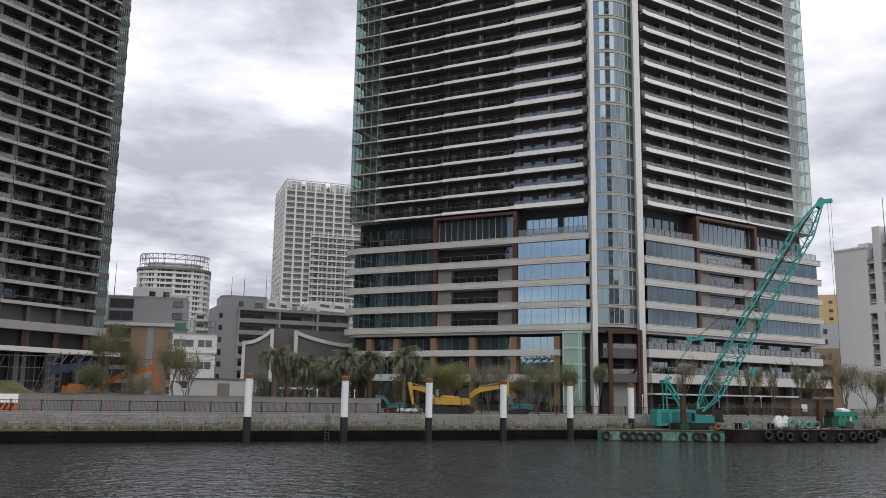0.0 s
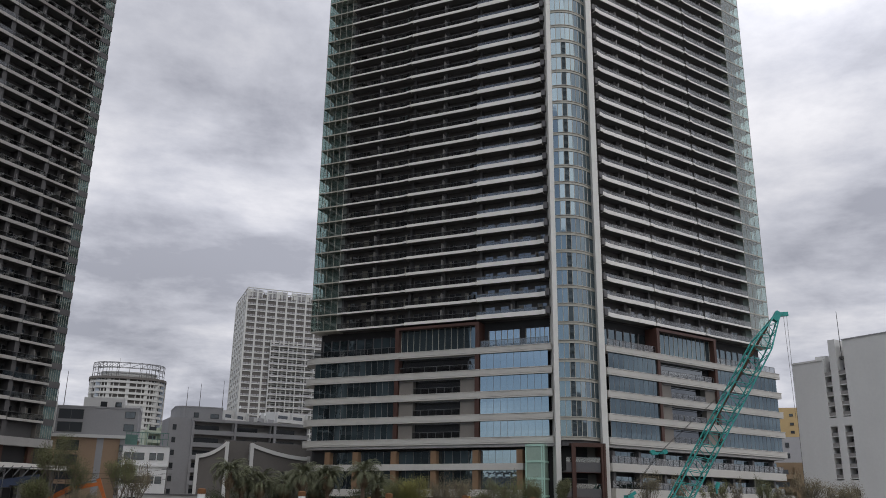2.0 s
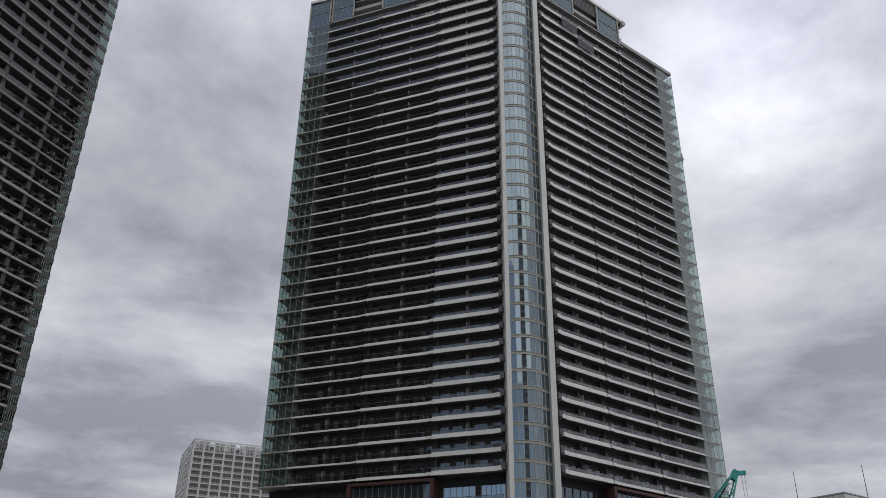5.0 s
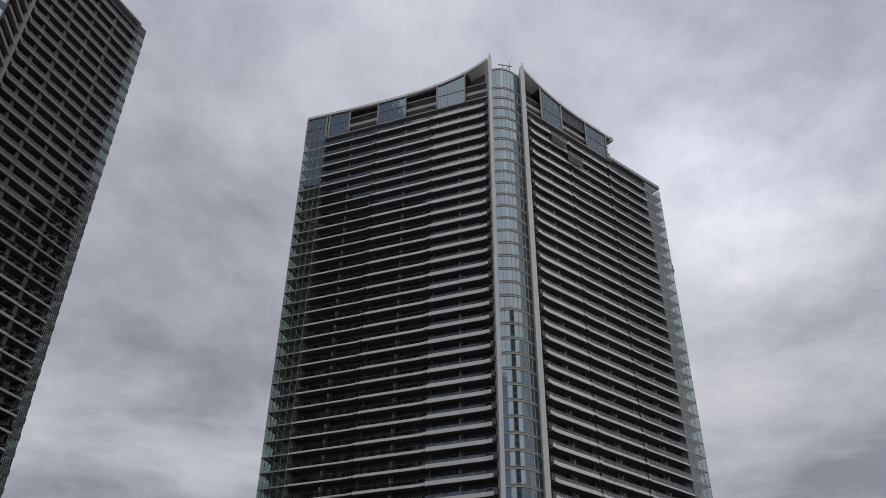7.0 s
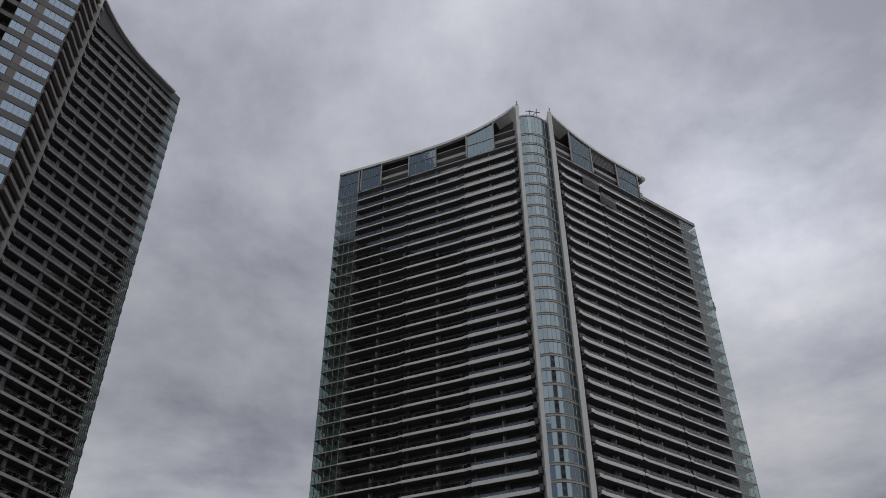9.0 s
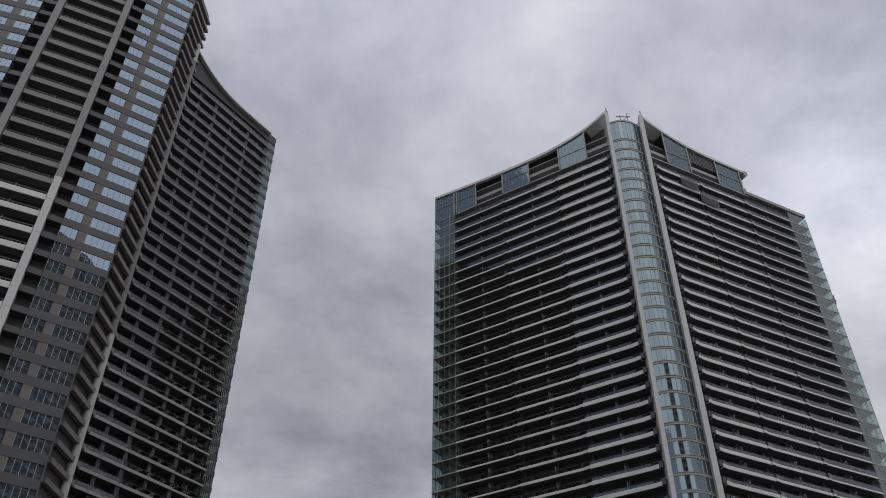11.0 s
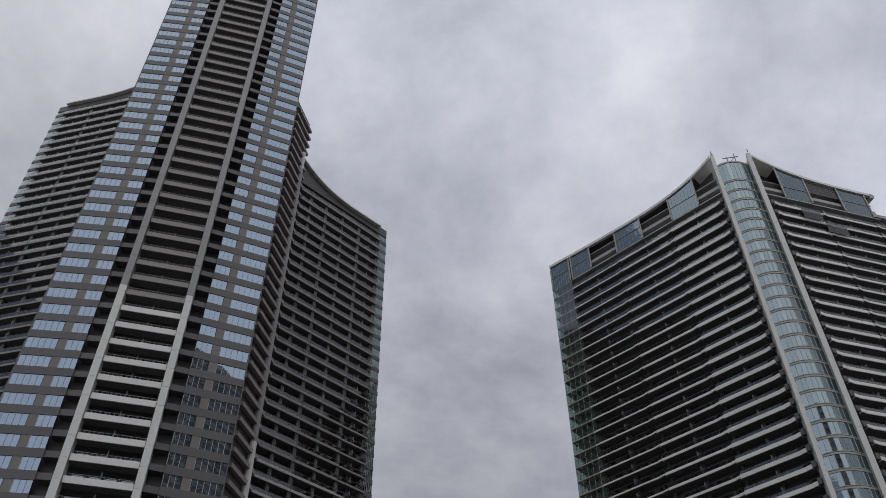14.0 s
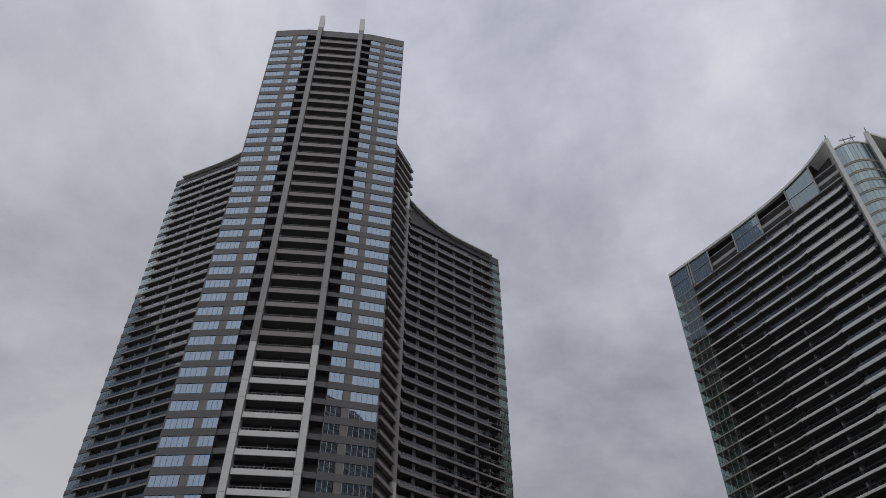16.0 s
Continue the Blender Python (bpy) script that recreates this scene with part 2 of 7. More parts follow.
BROWN = material("brown_stone", (0.21, 0.13, 0.075), 0.7, vary=0.2, scale=2)
BEIGE = material("beige_metal", (0.36, 0.345, 0.30), 0.45, vary=0.08, scale=0.6)
STEEL = material("rail_metal", (0.16, 0.16, 0.16), 0.4, metal=0.6)
CURTAIN = material("pale_curtain", (0.36, 0.33, 0.28), 0.9, vary=0.2, scale=3, random_shift=0.3)
GLASS = facade_glass("window_glass", (0.03, 0.032, 0.034), 2.2)
SKYGLASS = facade_glass("sky_reflecting_glass", (0.035, 0.05, 0.07), 4.2, 0.25, film=(0.68, 0.86, 1.0))
SOUTHGLASS = facade_glass("blue_grey_window_glass", (0.075, 0.088, 0.10), 4.2, 0.25, film=(0.42, 0.54, 0.70), wave=0.005)
PODGLASS = facade_glass("podium_glass", (0.03, 0.042, 0.047), 2.2, 0.6, film=(0.66, 0.84, 0.95))
BAYGLASS = facade_glass("bay_window_glass", (0.06, 0.075, 0.085), 3.5, 0.35, film=(0.56, 0.70, 0.76), uneven=0.85, wave=0.004)
RAILGLASS = clear_glass("balcony_glass", (0.66, 0.68, 0.69), 0.10)
GREENGLASS = clear_glass("greenish_glass", (0.78, 0.85, 0.835), 0.13)
CORNERGLASS = facade_glass("corner_glass", (0.06, 0.075, 0.08), 3.0, 0.3, film=(0.54, 0.67, 0.74))
WINGGLASS = facade_glass("pale_corner_glass", (0.09, 0.11, 0.115), 4.6, 0.3, film=(0.62, 0.72, 0.76))
TEALGLASS = facade_glass("teal_corner_glass", (0.09, 0.125, 0.12), 3.4, 0.4, film=(0.56, 0.74, 0.73))
INTERIOR = material("pale_interior", (0.26, 0.28, 0.27), 0.8, vary=0.1)


# ---- mesh helpers ----
class Shape:
    """Collects faces with material slots, then becomes one mesh."""

    def __init__(self, *mats):
        self.v, self.f, self.m, self.mats = [], [], [], list(mats)

    def face(self, pts, mat=0):
        k = len(self.v)
        self.v += [tuple(p) for p in pts]
        self.f.append(list(range(k, k + len(pts))))
        self.m.append(mat)

    def box(self, x0, x1, y0, y1, z0, z1, mat=0, turn=None):
        c = [Vector((x, y, z)) for z in (z0, z1) for y in (y0, y1) for x in (x0, x1)]
        if turn is not None:
            c = [turn @ p for p in c]
        k = len(self.v)
        self.v += [tuple(p) for p in c]
        for q in ((0, 2, 3, 1), (4, 5, 7, 6), (0, 1, 5, 4), (2, 6, 7, 3), (0, 4, 6, 2), (1, 3, 7, 5)):
            self.f.append([k + i for i in q])
            self.m.append(mat)
        return self

    def prism(self, poly, z0, z1, mat=0):
        """poly: plan points; z0, z1: numbers, or one height a point."""
        n = len(poly)
        lo = z0 if isinstance(z0, (list, tuple)) else [z0] * n
        hi = z1 if isinstance(z1, (list, tuple)) else [z1] * n
        area = sum(poly[i][0] * poly[(i + 1) % n][1] - poly[(i + 1) % n][0] * poly[i][1] for i in range(n))
        order = list(range(n)) if area > 0 else list(range(n))[::-1]
        k = len(self.v)
        self.v += [(poly[i][0], poly[i][1], lo[i]) for i in order] + [(poly[i][0], poly[i][1], hi[i]) for i in order]
        self.f.append([k + i for i in range(n)][::-1])
        self.f.append([k + n + i for i in range(n)])
        for i in range(n):
            j = (i + 1) % n
            self.f.append([k + i, k + j, k + n + j, k + n + i])
        self.m += [mat] * (n + 2)
        return self

    def strip(self, line, thick, z0, z1, mat=0):
        """An upright band along a plan polyline; thick: to its left side (+y for a line going +x)."""
        n = len(line)
        off = []
        for i in range(n):
            a, b = Vector(line[max(i - 1, 0)]), Vector(line[min(i + 1, n - 1)])
            d = (b - a).normalized()
            off.append((line[i][0] - d.y * thick, line[i][1] + d.x * thick))
        return self.prism(list(line) + off[::-1], z0, z1, mat)

    def tube(self, a, b, r, n=6, mat=0, r2=None):
        a, b = Vector(a), Vector(b)
        d = (b - a).normalized()
        u = d.orthogonal().normalized()
        w = d.cross(u)
        r2 = r if r2 is None else r2
        k = len(self.v)
        for p, q in ((a, r), (b, r2)):
            for i in range(n):
                t = 2 * math.pi * i / n
                self.v.append(tuple(p + (u * math.cos(t) + w * math.sin(t)) * q))
        for i in range(n):
            j = (i + 1) % n
            self.f.append([k + i, k + j, k + n + j, k + n + i])
            self.m.append(mat)
        self.f.append([k + i for i in range(n)][::-1])
        self.f.append([k + n + i for i in range(n)])
        self.m += [mat, mat]
        return self

    def beam(self, a, b, w, h, mat=0, w2=None, h2=None):
        """A box from a to b, w wide (level) and h high; w2, h2 at b."""
        a, b = Vector(a), Vector(b)
        d = (b - a).normalized()
        side = d.cross(Vector((0, 0, 1)))
        side = side.normalized() if side.length > 1e-4 else Vector((1, 0, 0))
        upv = side.cross(d)
        w2, h2 = w if w2 is None else w2, h if h2 is None else h2
        k = len(self.v)
        for p, ww, hh in ((a, w, h), (b, w2, h2)):
            for sx, sz in ((-1, -1), (1, -1), (1, 1), (-1, 1)):
                self.v.append(tuple(p + side * (sx * ww / 2) + upv * (sz * hh / 2)))
        for q in ((0, 1, 2, 3), (7, 6, 5, 4), (0, 4, 5, 1), (1, 5, 6, 2), (2, 6, 7, 3), (3, 7, 4, 0)):
            self.f.append([k + i for i in q])
            self.m.append(mat)
        return self

    def profile(self, pts, y0, y1, mat=0):
        """An upright outline (x, z) drawn out from y0 to y1."""
        n, k = len(pts), len(self.v)
        self.v += [(x, y0, z) for x, z in pts] + [(x, y1, z) for x, z in pts]
        self.f.append([k + i for i in range(n)])
        self.f.append([k + n + i for i in range(n)][::-1])
        for i in range(n):
            j = (i + 1) % n
            self.f.append([k + j, k + i, k + n + i, k + n + j])
        self.m += [mat] * (n + 2)
        return self

    def add(self, other, m):
        """Takes in another shape of the same materials, moved by m."""
        k = len(self.v)
        self.v += [tuple(m @ Vector(p)) for p in other.v]
        self.f += [[k + i for i in q] for q in other.f]
        self.m += other.m
        return self

    def mesh(self, name, smooth=False):
        me = bpy.data.meshes.new(name)
        me.from_pydata(self.v, [], self.f)
        for m in self.mats:
            me.materials.append(m)
        me.polygons.foreach_set("material_index", self.m)
        if smooth:
            me.polygons.foreach_set("use_smooth", [True] * len(self.f))
        me.update()
        return me


WORLD = {}


def root(name, at, label, category, group="", kind=""):
    ob = new(name)
    ob.empty_display_size = 0.5
    ob.matrix_basis = at
    WORLD[ob.name] = at
    return tagged(ob, label, category, group, kind)


def put(name, me, m, parent=None, label="", category="", group="", kind=""):
    """Links a mesh at the world pose m, under parent if there is one."""
    if isinstance(me, Shape):
        me = me.mesh(name)
    ob = new(name, me)
    WORLD[ob.name] = m
    if parent is not None:
        ob.parent = parent
        ob.matrix_basis = WORLD[parent.name].inverted() @ m
    else:
        ob.matrix_basis = m
    return tagged(ob, label, category, group, kind)


def spot(az, d, z=0.0):
    a = radians(az)
    return Vector((-math.sin(a) * d, math.cos(a) * d, z))


GROUND = 3.3

# ---- river, land and quay ----
QUAY = spot(26.8, 104.0)
QF = pose(QUAY.x, QUAY.y, 0, 0, 0, 25.5)          # x along the quay, y inland


def build_ground():
    s = Shape(material("construction_ground", (0.17, 0.155, 0.135), 0.95, vary=0.3, scale=0.4, bump=0.4))
    s.box(-1500, 1500, 1.2, 2500, -3.0, GROUND)
    put("ground", s, QF, None, "bare grey construction ground behind the quay", "ground", kind="structure")
    s = Shape(material("paved_bank", (0.22, 0.215, 0.20), 0.9, vary=0.25, scale=0.5, bump=0.3))
    s.box(-1500, 1500, -900, -100.5, -3.0, 4.2)
    put("pavement", s, QF, None, "paved promenade on the near bank of the river", "pavement", kind="structure")
    w = Shape(water_material())
    w.face([(-1500, -101, 0), (1500, -101, 0), (1500, 1.3, 0), (-1500, 1.3, 0)])
    put("water", w, QF, None, "dark rippled river water reflecting the clouds", "water", kind="structure")


build_ground()

# ---- apartment towers ----
STOREY = 3.316


def section_line(x0, x1, flare, out=0.26, run=1.5):
    """Plan line of a balcony front that bends outwards at one end (flare: -1 at x0, 1 at x1, 0 none)."""
    pts = [(x0, 0.0)]
    if flare < 0:
        pts = [(x0, -out), (x0 + run * 0.4, -out * 0.72), (x0 + run * 0.75, -out * 0.2), (x0 + run, 0.0)]
    if flare > 0:
        pts += [(x1 - run, 0.0), (x1 - run * 0.75, -out * 0.2), (x1 - run * 0.4, -out * 0.72), (x1, -out)]
    else:
        pts.append((x1, 0.0))
    return pts


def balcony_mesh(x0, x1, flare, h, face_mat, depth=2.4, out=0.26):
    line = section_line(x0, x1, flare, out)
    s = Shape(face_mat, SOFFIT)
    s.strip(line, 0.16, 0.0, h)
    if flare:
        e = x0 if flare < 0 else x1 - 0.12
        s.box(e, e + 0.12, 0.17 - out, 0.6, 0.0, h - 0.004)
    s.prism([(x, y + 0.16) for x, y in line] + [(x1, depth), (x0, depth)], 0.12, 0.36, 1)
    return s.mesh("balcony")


def railing_mesh(x0, x1, flare, h, top=1.36, out=0.26):
    line = [(x, y + 0.05) for x, y in section_line(x0 + 0.05, x1 - 0.05, flare, out)]
    s = Shape(RAILGLASS, STEEL)
    s.strip(line, 0.02, h + 0.004, top)
    s.strip([(x, y - 0.03) for x, y in line], 0.07, top, top + 0.06, 1)
    n = max(2, int((x1 - x0) / 1.6))
    for i in range(n + 1):
        x = x0 + 0.1 + (x1 - x0 - 0.25) * i / n
        if (flare < 0 and x < x0 + 1.5) or (flare > 0 and x > x1 - 1.5):
            continue
        s.box(x, x + 0.06, 0.09, 0.13, h, top, 1)
    return s.mesh("railing")


def window_wall_shape(x0, x1, rng, depth=2.4, storey=STOREY, mullion=None):
    """The dark wall at the back of a balcony: glazed doors with frames, curtains, partition screens and piers."""
    s = Shape(DARK, GLASS, CURTAIN, POST, mullion or DARKGREY)
    s.box(x0, x1, depth, depth + 0.25, 0.36, storey + 0.1)
    s.box(x0 - 0.02, x0 + 0.5, 1.5, depth, 0.36, storey + 0.12, 4)
    bays = 2
    w = (x1 - x0) / bays
    for b in range(bays):
        a = x0 + b * w
        if b:
            s.box(a - 0.05, a + 0.05, 0.35, depth, 0.36, 2.5, 3)
            s.box(a - 0.35, a + 0.35, 1.5, depth, 0.36, storey + 0.12, 4)
        u = a + 0.9
        while u < a + w - 1.4:
            ww = rng.choice((1.5, 1.8, 2.4))
            ww = min(ww, a + w - 0.5 - u)
            s.box(u, u + ww, depth - 0.03, depth, 0.5, 2.6, 1)
            s.box(u - 0.06, u, depth - 0.06, depth, 0.45, 2.66, 3)
            s.box(u + ww / 2 - 0.03, u + ww / 2 + 0.03, depth - 0.06, depth, 0.45, 2.66, 3)
            if rng.random() < 0.42:
                c = rng.uniform(0.25, 0.5) * ww
                s.box(u + 0.03, u + c, depth - 0.045, depth - 0.031, 0.5, 2.55, 2)
            u += ww + rng.choice((0.5, 0.9, 1.3))
        if rng.random() < 0.5:
            s.box(a + w - 1.2, a + w - 0.4, depth - 0.45, depth - 0.1, 0.36, 1.0, 3)
    return s


def corner_meshes(x0, x1, side, storey=STOREY):
    """A glazed corner balcony of one storey: slab, inner wall, mullions, and its two greenish screens. side: -1 if the corner is at x0."""
    s = Shape(BEIGE)
    s.box(x0, x1, 0, 4.2, 0, 0.26)
    inner0, inner1 = (x0 + 1.5, x1) if side < 0 else (x0, x1 - 1.5)
    w = Shape(INTERIOR).box(inner0, inner1, 1.5, 4.2, 0.26, storey)
    bars = Shape(BEIGE)
    n = 4
    for i in range(n + 1):
        x = x0 + (x1 - x0 - 0.08) * i / n
        bars.box(x, x + 0.05, 0.02, 0.10, 0.26, storey)
    e = x0 if side < 0 else x1 - 0.1
    for y in (1.4, 2.8, 4.1):
        bars.box(e, e + 0.1, y, y + 0.08, 0.26, storey)
    g = Shape(GREENGLASS).box(x0 + 0.08, x1 - 0.08, 0.055, 0.075, 0.27, storey - 0.01)
    g2 = Shape(GREENGLASS).box(e + 0.03, e + 0.05, 0.13, 4.1, 0.27, storey - 0.01)
    return s.mesh("corner_slab"), w.mesh("corner_wall"), g.mesh("glass_screen"), g2.mesh("glass_screen"), bars


def fascade(tower, m, sections, levels, side, material_at, storey, corner, rng):
    """Balconies storey by storey on one face. sections: (x0, x1, flare, fascia height); levels: heights of the fascia's foot."""
    walls = {}
    cache = {}
    for k, sec in enumerate(sections):
        walls[k] = [window_wall_shape(sec[0], sec[1], rng, storey=storey) for _ in range(4)]
    ca = {}
    joined = Shape(DARK, GLASS, CURTAIN, POST, DARKGREY)
    bars = Shape(BEIGE)
    for z in levels:
        up = m @ pose(0, 0, z)
        mat = material_at(z)
        for k, (x0, x1, flare, h) in enumerate(sections):
            key = (k, mat.name)
            if key not in cache:
                cache[key] = (balcony_mesh(x0, x1, flare, h, mat), railing_mesh(x0, x1, flare, h))
            b = put("balcony", cache[key][0], up, tower)
            put("railing", cache[key][1], up, b)
            joined.add(walls[k][rng.randrange(4)], pose(0, 0, z))
        if corner:
            if 0 not in ca:
                ca[0] = corner_meshes(corner[0], corner[1], side, storey)
            c = put("corner_slab", ca[0][0], up, tower)
            for nm, me in zip(("corner_wall", "glass_screen", "glass_screen"), ca[0][1:4]):
                put(nm, me, up, c)
            bars.add(ca[0][4], pose(0, 0, z))
    put("window_wall", joined, m, tower, kind="stuff")
    if corner:
        put("mullions", bars, m, tower, kind="stuff")


def plan(m, pts):
    return [tuple((m @ Vector((x, y, 0)))[:2]) for x, y in pts]


IDENT = Matrix.Identity(4)
PL, PR = Vector((25.926, 147.032, 0)), Vector((35.353, 147.485, 0))
FL = pose(PL.x, PL.y, 0, 0, 0, -27.0)
FR = pose(PR.x, PR.y, 0, 0, 0, 32.5)
FB = pose(PL.x, PL.y, 0, 0, 0, 2.75)
LEVELS = [40.10 + STOREY * k for k in range(35)]


def swoop_left(x):
    """Height of the crown's edge over the left face."""
    t = (x + 50.6) / 50.6
    return 165.0 - 3.0 * t + 1.2 * t ** 2 + 6.0 * t ** 5.4


def swoop_right(x):
    t = x / 31.0
    return 161.9 + 5.0 * (1 - t) ** 3.2


def build_mid_tower():
    rng = random.Random(5)
    tower = root("apartment_tower", pose(30, 160, GROUND), "tall residential tower with white balcony bands and a glazed corner bay", "tower")
    fascade(tower, FL, [(-44.5, -29.45, 1, 0.34), (-29.45, -14.45, 1, 0.55), (-14.45, -1.1, 1, 0.82)], LEVELS, -1, lambda z: WHITE, STOREY, (-50.7, -44.55), rng)
    fascade(tower, FR, [(1.1, 13.95, -1, 0.74), (13.95, 28.45, -1, 0.54), (28.45, 43.5, -1, 0.36)], LEVELS[:-1], 1, lambda z: WHITE, STOREY, (43.55, 50.0), rng)
    # core
    core = plan(FL, [(-48.2, 22), (-48.2, 2.66), (-0.5, 2.66)]) + plan(FR, [(0.5, 2.66), (47.6, 2.66), (47.6, 22)])
    put("core_wall", Shape(DARK).prism(core, GROUND, 153.0), IDENT, tower)
    # pillars with pointed fins
    for x0, x1, lean, top in ((0.0, 0.85, -1, 168.6), (8.2, 9.25, 1, 167.0)):
        z, front = GROUND, -1.1 if lean < 0 else -0.8
        while z < 160:
            z2 = min(z + STOREY * 2, 161)
            s = Shape(PILLAR)
            s.box(x0, x1, front, 1.5, z, z2 - 0.04)
            s.box(x0 + 0.05, x1 - 0.05, front + 0.05, 1.45, z2 - 0.04, z2)
            put("pillar_panel", s, FB, tower)
            z = z2
        s = Shape(PILLAR)
        s.prism([(x0, front), (x1, front), (x1, 3.5), (x0, 3.5)], 161.0, [top, top, top - 4.5, top - 4.5])
        put("pillar_fin", s, FB, tower, "pale pointed fin on top of the pillar")
        put("lightning_rod", Shape(STEEL).tube(((x0 + x1) / 2, -1.2, top - 0.1), ((x0 + x1) / 2, -1.2, top + 0.9), 0.12), FB, tower)
    # glazed bay
    n, a, b, bulge = 8, 0.87, 8.18, 1.3
    arc = []
    for i in range(n + 1):
        t = i / n
        arc.append((a + (b - a) * t, -1.0 + 1.6 * t - bulge * (1 - (2 * t - 1) ** 2)))
    panes = []
    for i in range(n):
        s = Shape(BAYGLASS)
        s.strip([arc[i], arc[i + 1]], 0.05, 0.62, STOREY - 0.02)
        panes.append(s.mesh("pane"))
    ring = Shape(BEIGE, SOFFIT)
    outer = [(x, y - 0.12) for x, y in arc]
    ring.prism(outer + [(b, 1.0), (a, 1.0)], 0, 0.30)
    ring.prism(arc + [(b, 1.0), (a, 1.0)], 0.30, 0.50)
    ring.prism(outer + [(b, 1.0), (a, 1.0)], 0.50, 0.62)
    bars = Shape(BEIGE)
    for x, y in arc[1:-1]:
        bars.box(x - 0.05, x + 0.05, y - 0.06, y + 0.06, 0.62, STOREY)
    all_bars = Shape(BEIGE)
    ring_me = ring.mesh("bay_ring")
    z = 17.95
    tall = [Shape(BAYGLASS).strip([arc[i], arc[i + 1]], 0.05, 0.62, STOREY * 2 - 0.02).mesh("pane") for i in range(n)]
    end_box = Shape(DARKGREY).box(0.0, 0.75, -0.2, 0.7, 0.15, 1.35).mesh("end_box")
    for zz in LEVELS:
        put("end_box", end_box, FL @ pose(-1.05, 0, zz), tower)
        if zz < 150:
            put("end_box", end_box, FR @ pose(0.3, 0, zz), tower)
    while z < 161.5:
        if z > 158.8:
            all_bars.add(bars, pose(0, 0, z))
            z += STOREY
            continue
        put("bay_ring", ring_me, FB @ pose(0, 0, z), tower)
        for me in panes if z + STOREY < 158.8 else tall:
            put("pane", me, FB @ pose(0, 0, z), tower)
        all_bars.add(bars, pose(0, 0, z))
        z += STOREY
    put("bay_mullions", all_bars, FB, tower, kind="stuff")
    s = Shape(BEIGE, DARK)
    s.prism(outer + [(b, 3.0), (a, 3.0)], z, z + 0.5)
    s.prism([(x, y + 0.3) for x, y in arc] + [(b, 2.4), (a, 2.4)], 17.0, z, 1)
    put("bay_roof", s, FB, tower)
    mast = Shape(STEEL)
    mast.tube((3.6, -1.0, z), (3.6, -1.0, z + 2.9), 0.10).tube((5.4, -1.0, z), (5.4, -1.0, z + 3.6), 0.10)
    mast.tube((2.6, -1.0, z + 2.5), (6.2, -1.0, z + 2.3), 0.13).tube((3.6, -1.0, z + 0.4), (5.4, -1.0, z + 2.3), 0.07)
    put("roof_aerial", mast, FB, tower)
    # crown
    for m, edge, x0, x1, glazed, base in ((FL, swoop_left, -50.6, 0.0, ((-50.5, -44.6), (-43.9, -37.9), (-29.8, -22.1), (-13.5, -6.1)), 156.2),
                                          (FR, swoop_right, 0.0, 31.0, ((5.3, 12.5), (21.4, 29.3)), 153.2)):
        k = 28
        xs = [x0 + (x1 - x0) * i / k for i in range(k + 1)]
        s = Shape(WHITE)
        s.profile([(x, edge(x) - 0.75) for x in xs] + [(x, edge(x)) for x in xs[::-1]], -0.25, 0.55)
        put("crown_edge", s, m, tower, "pale upswept crown edge")
        solid = [x for x in xs if (x < -1.7 if m is FL else x > 1.0)]
        s = Shape(DARK)
        s.profile([(solid[0], base - 3.2), (solid[-1], base - 3.2)] + [(x, edge(x) - 0.76) for x in solid[::-1]], 3.4, 4.9)
        put("crown_wall", s, m, tower)
        for mat, line in ((DARKGREY, [x for x in xs if abs(x) > 5.2]), (WHITE, [x for x in xs if abs(x) < 5.8])):
            s = Shape(mat)
            s.profile([(x, edge(x) - 0.70) for x in line] + [(x, edge(x) - 0.06) for x in line[::-1]], 0.56, 4.95)
            put("crown_soffit", s, m, tower)
        rail = Shape(STEEL)
        rail.box(x0 + 0.3, x1 - 0.3, 0.52, 0.58, base + 1.1, base + 1.17).box(x0 + 0.3, x1 - 0.3, 0.52, 0.58, base + 4.9, base + 4.96)
        put("crown_rail", rail, m, tower)
        for za, zb, ya in ((base - 0.35, base, 0.1), (base + 1.9, base + 2.9, 0.5), (base + 5.2, base + 5.5, 0.8)):
            put("crown_slab", Shape(GREY_FASCIA).box(x0, x1, ya, 3.4, za, zb), m, tower)
        for g0, g1 in glazed:
            s = Shape(CORNERGLASS)
            zt = [edge(g0) - 0.8, edge(g1) - 0.8]
            s.prism([(g0, 0.1), (g1, 0.1), (g1, 0.3), (g0, 0.3)], base + 0.01, [zt[0], zt[1], zt[1], zt[0]])
            g = put("crown_glazing", s, m, tower)
            s = Shape(BEIGE)
            for i in range(9):
                x = g0 + (g1 - g0) * i / 8
                wide = 0.35 if i in (0, 8) else 0.035
                s.box(x - wide / 2, x + wide / 2, -0.12 if i in (0, 8) else 0.05, 0.095, base, min(zt) if i not in (0, 8) else edge(x) - 0.78)
            s.box(g0, g1, -0.02, 0.095, base + 3.9, base + 3.98)
            put("glazing_bar", s, m, g)
    screen = Shape(DARKGREY)
    for i in range(17):
        x = 12.9 + i * 0.5
        screen.box(x, x + 0.4, 0.3, 0.36, 157.4, swoop_right(x) - 0.8)
    put("louvre_screen", screen, FR, tower, "dark louvred screen below the crown edge", kind="stuff")
    tip = swoop_right(31.0)
    put("crown_end", Shape(GREY_FASCIA).profile([(31.0, tip - 1.5), (31.6, tip - 1.5), (32.3, tip - 1.1), (32.5, tip - 0.5), (32.3, tip - 0.05), (31.6, tip + 0.1), (31.0, tip)], -0.25, 5.0), FR, tower)
    s = Shape(GREY_FASCIA, DARK)
    s.box(29.5, 50.0, -0.1, 8, 153.4, 154.4)
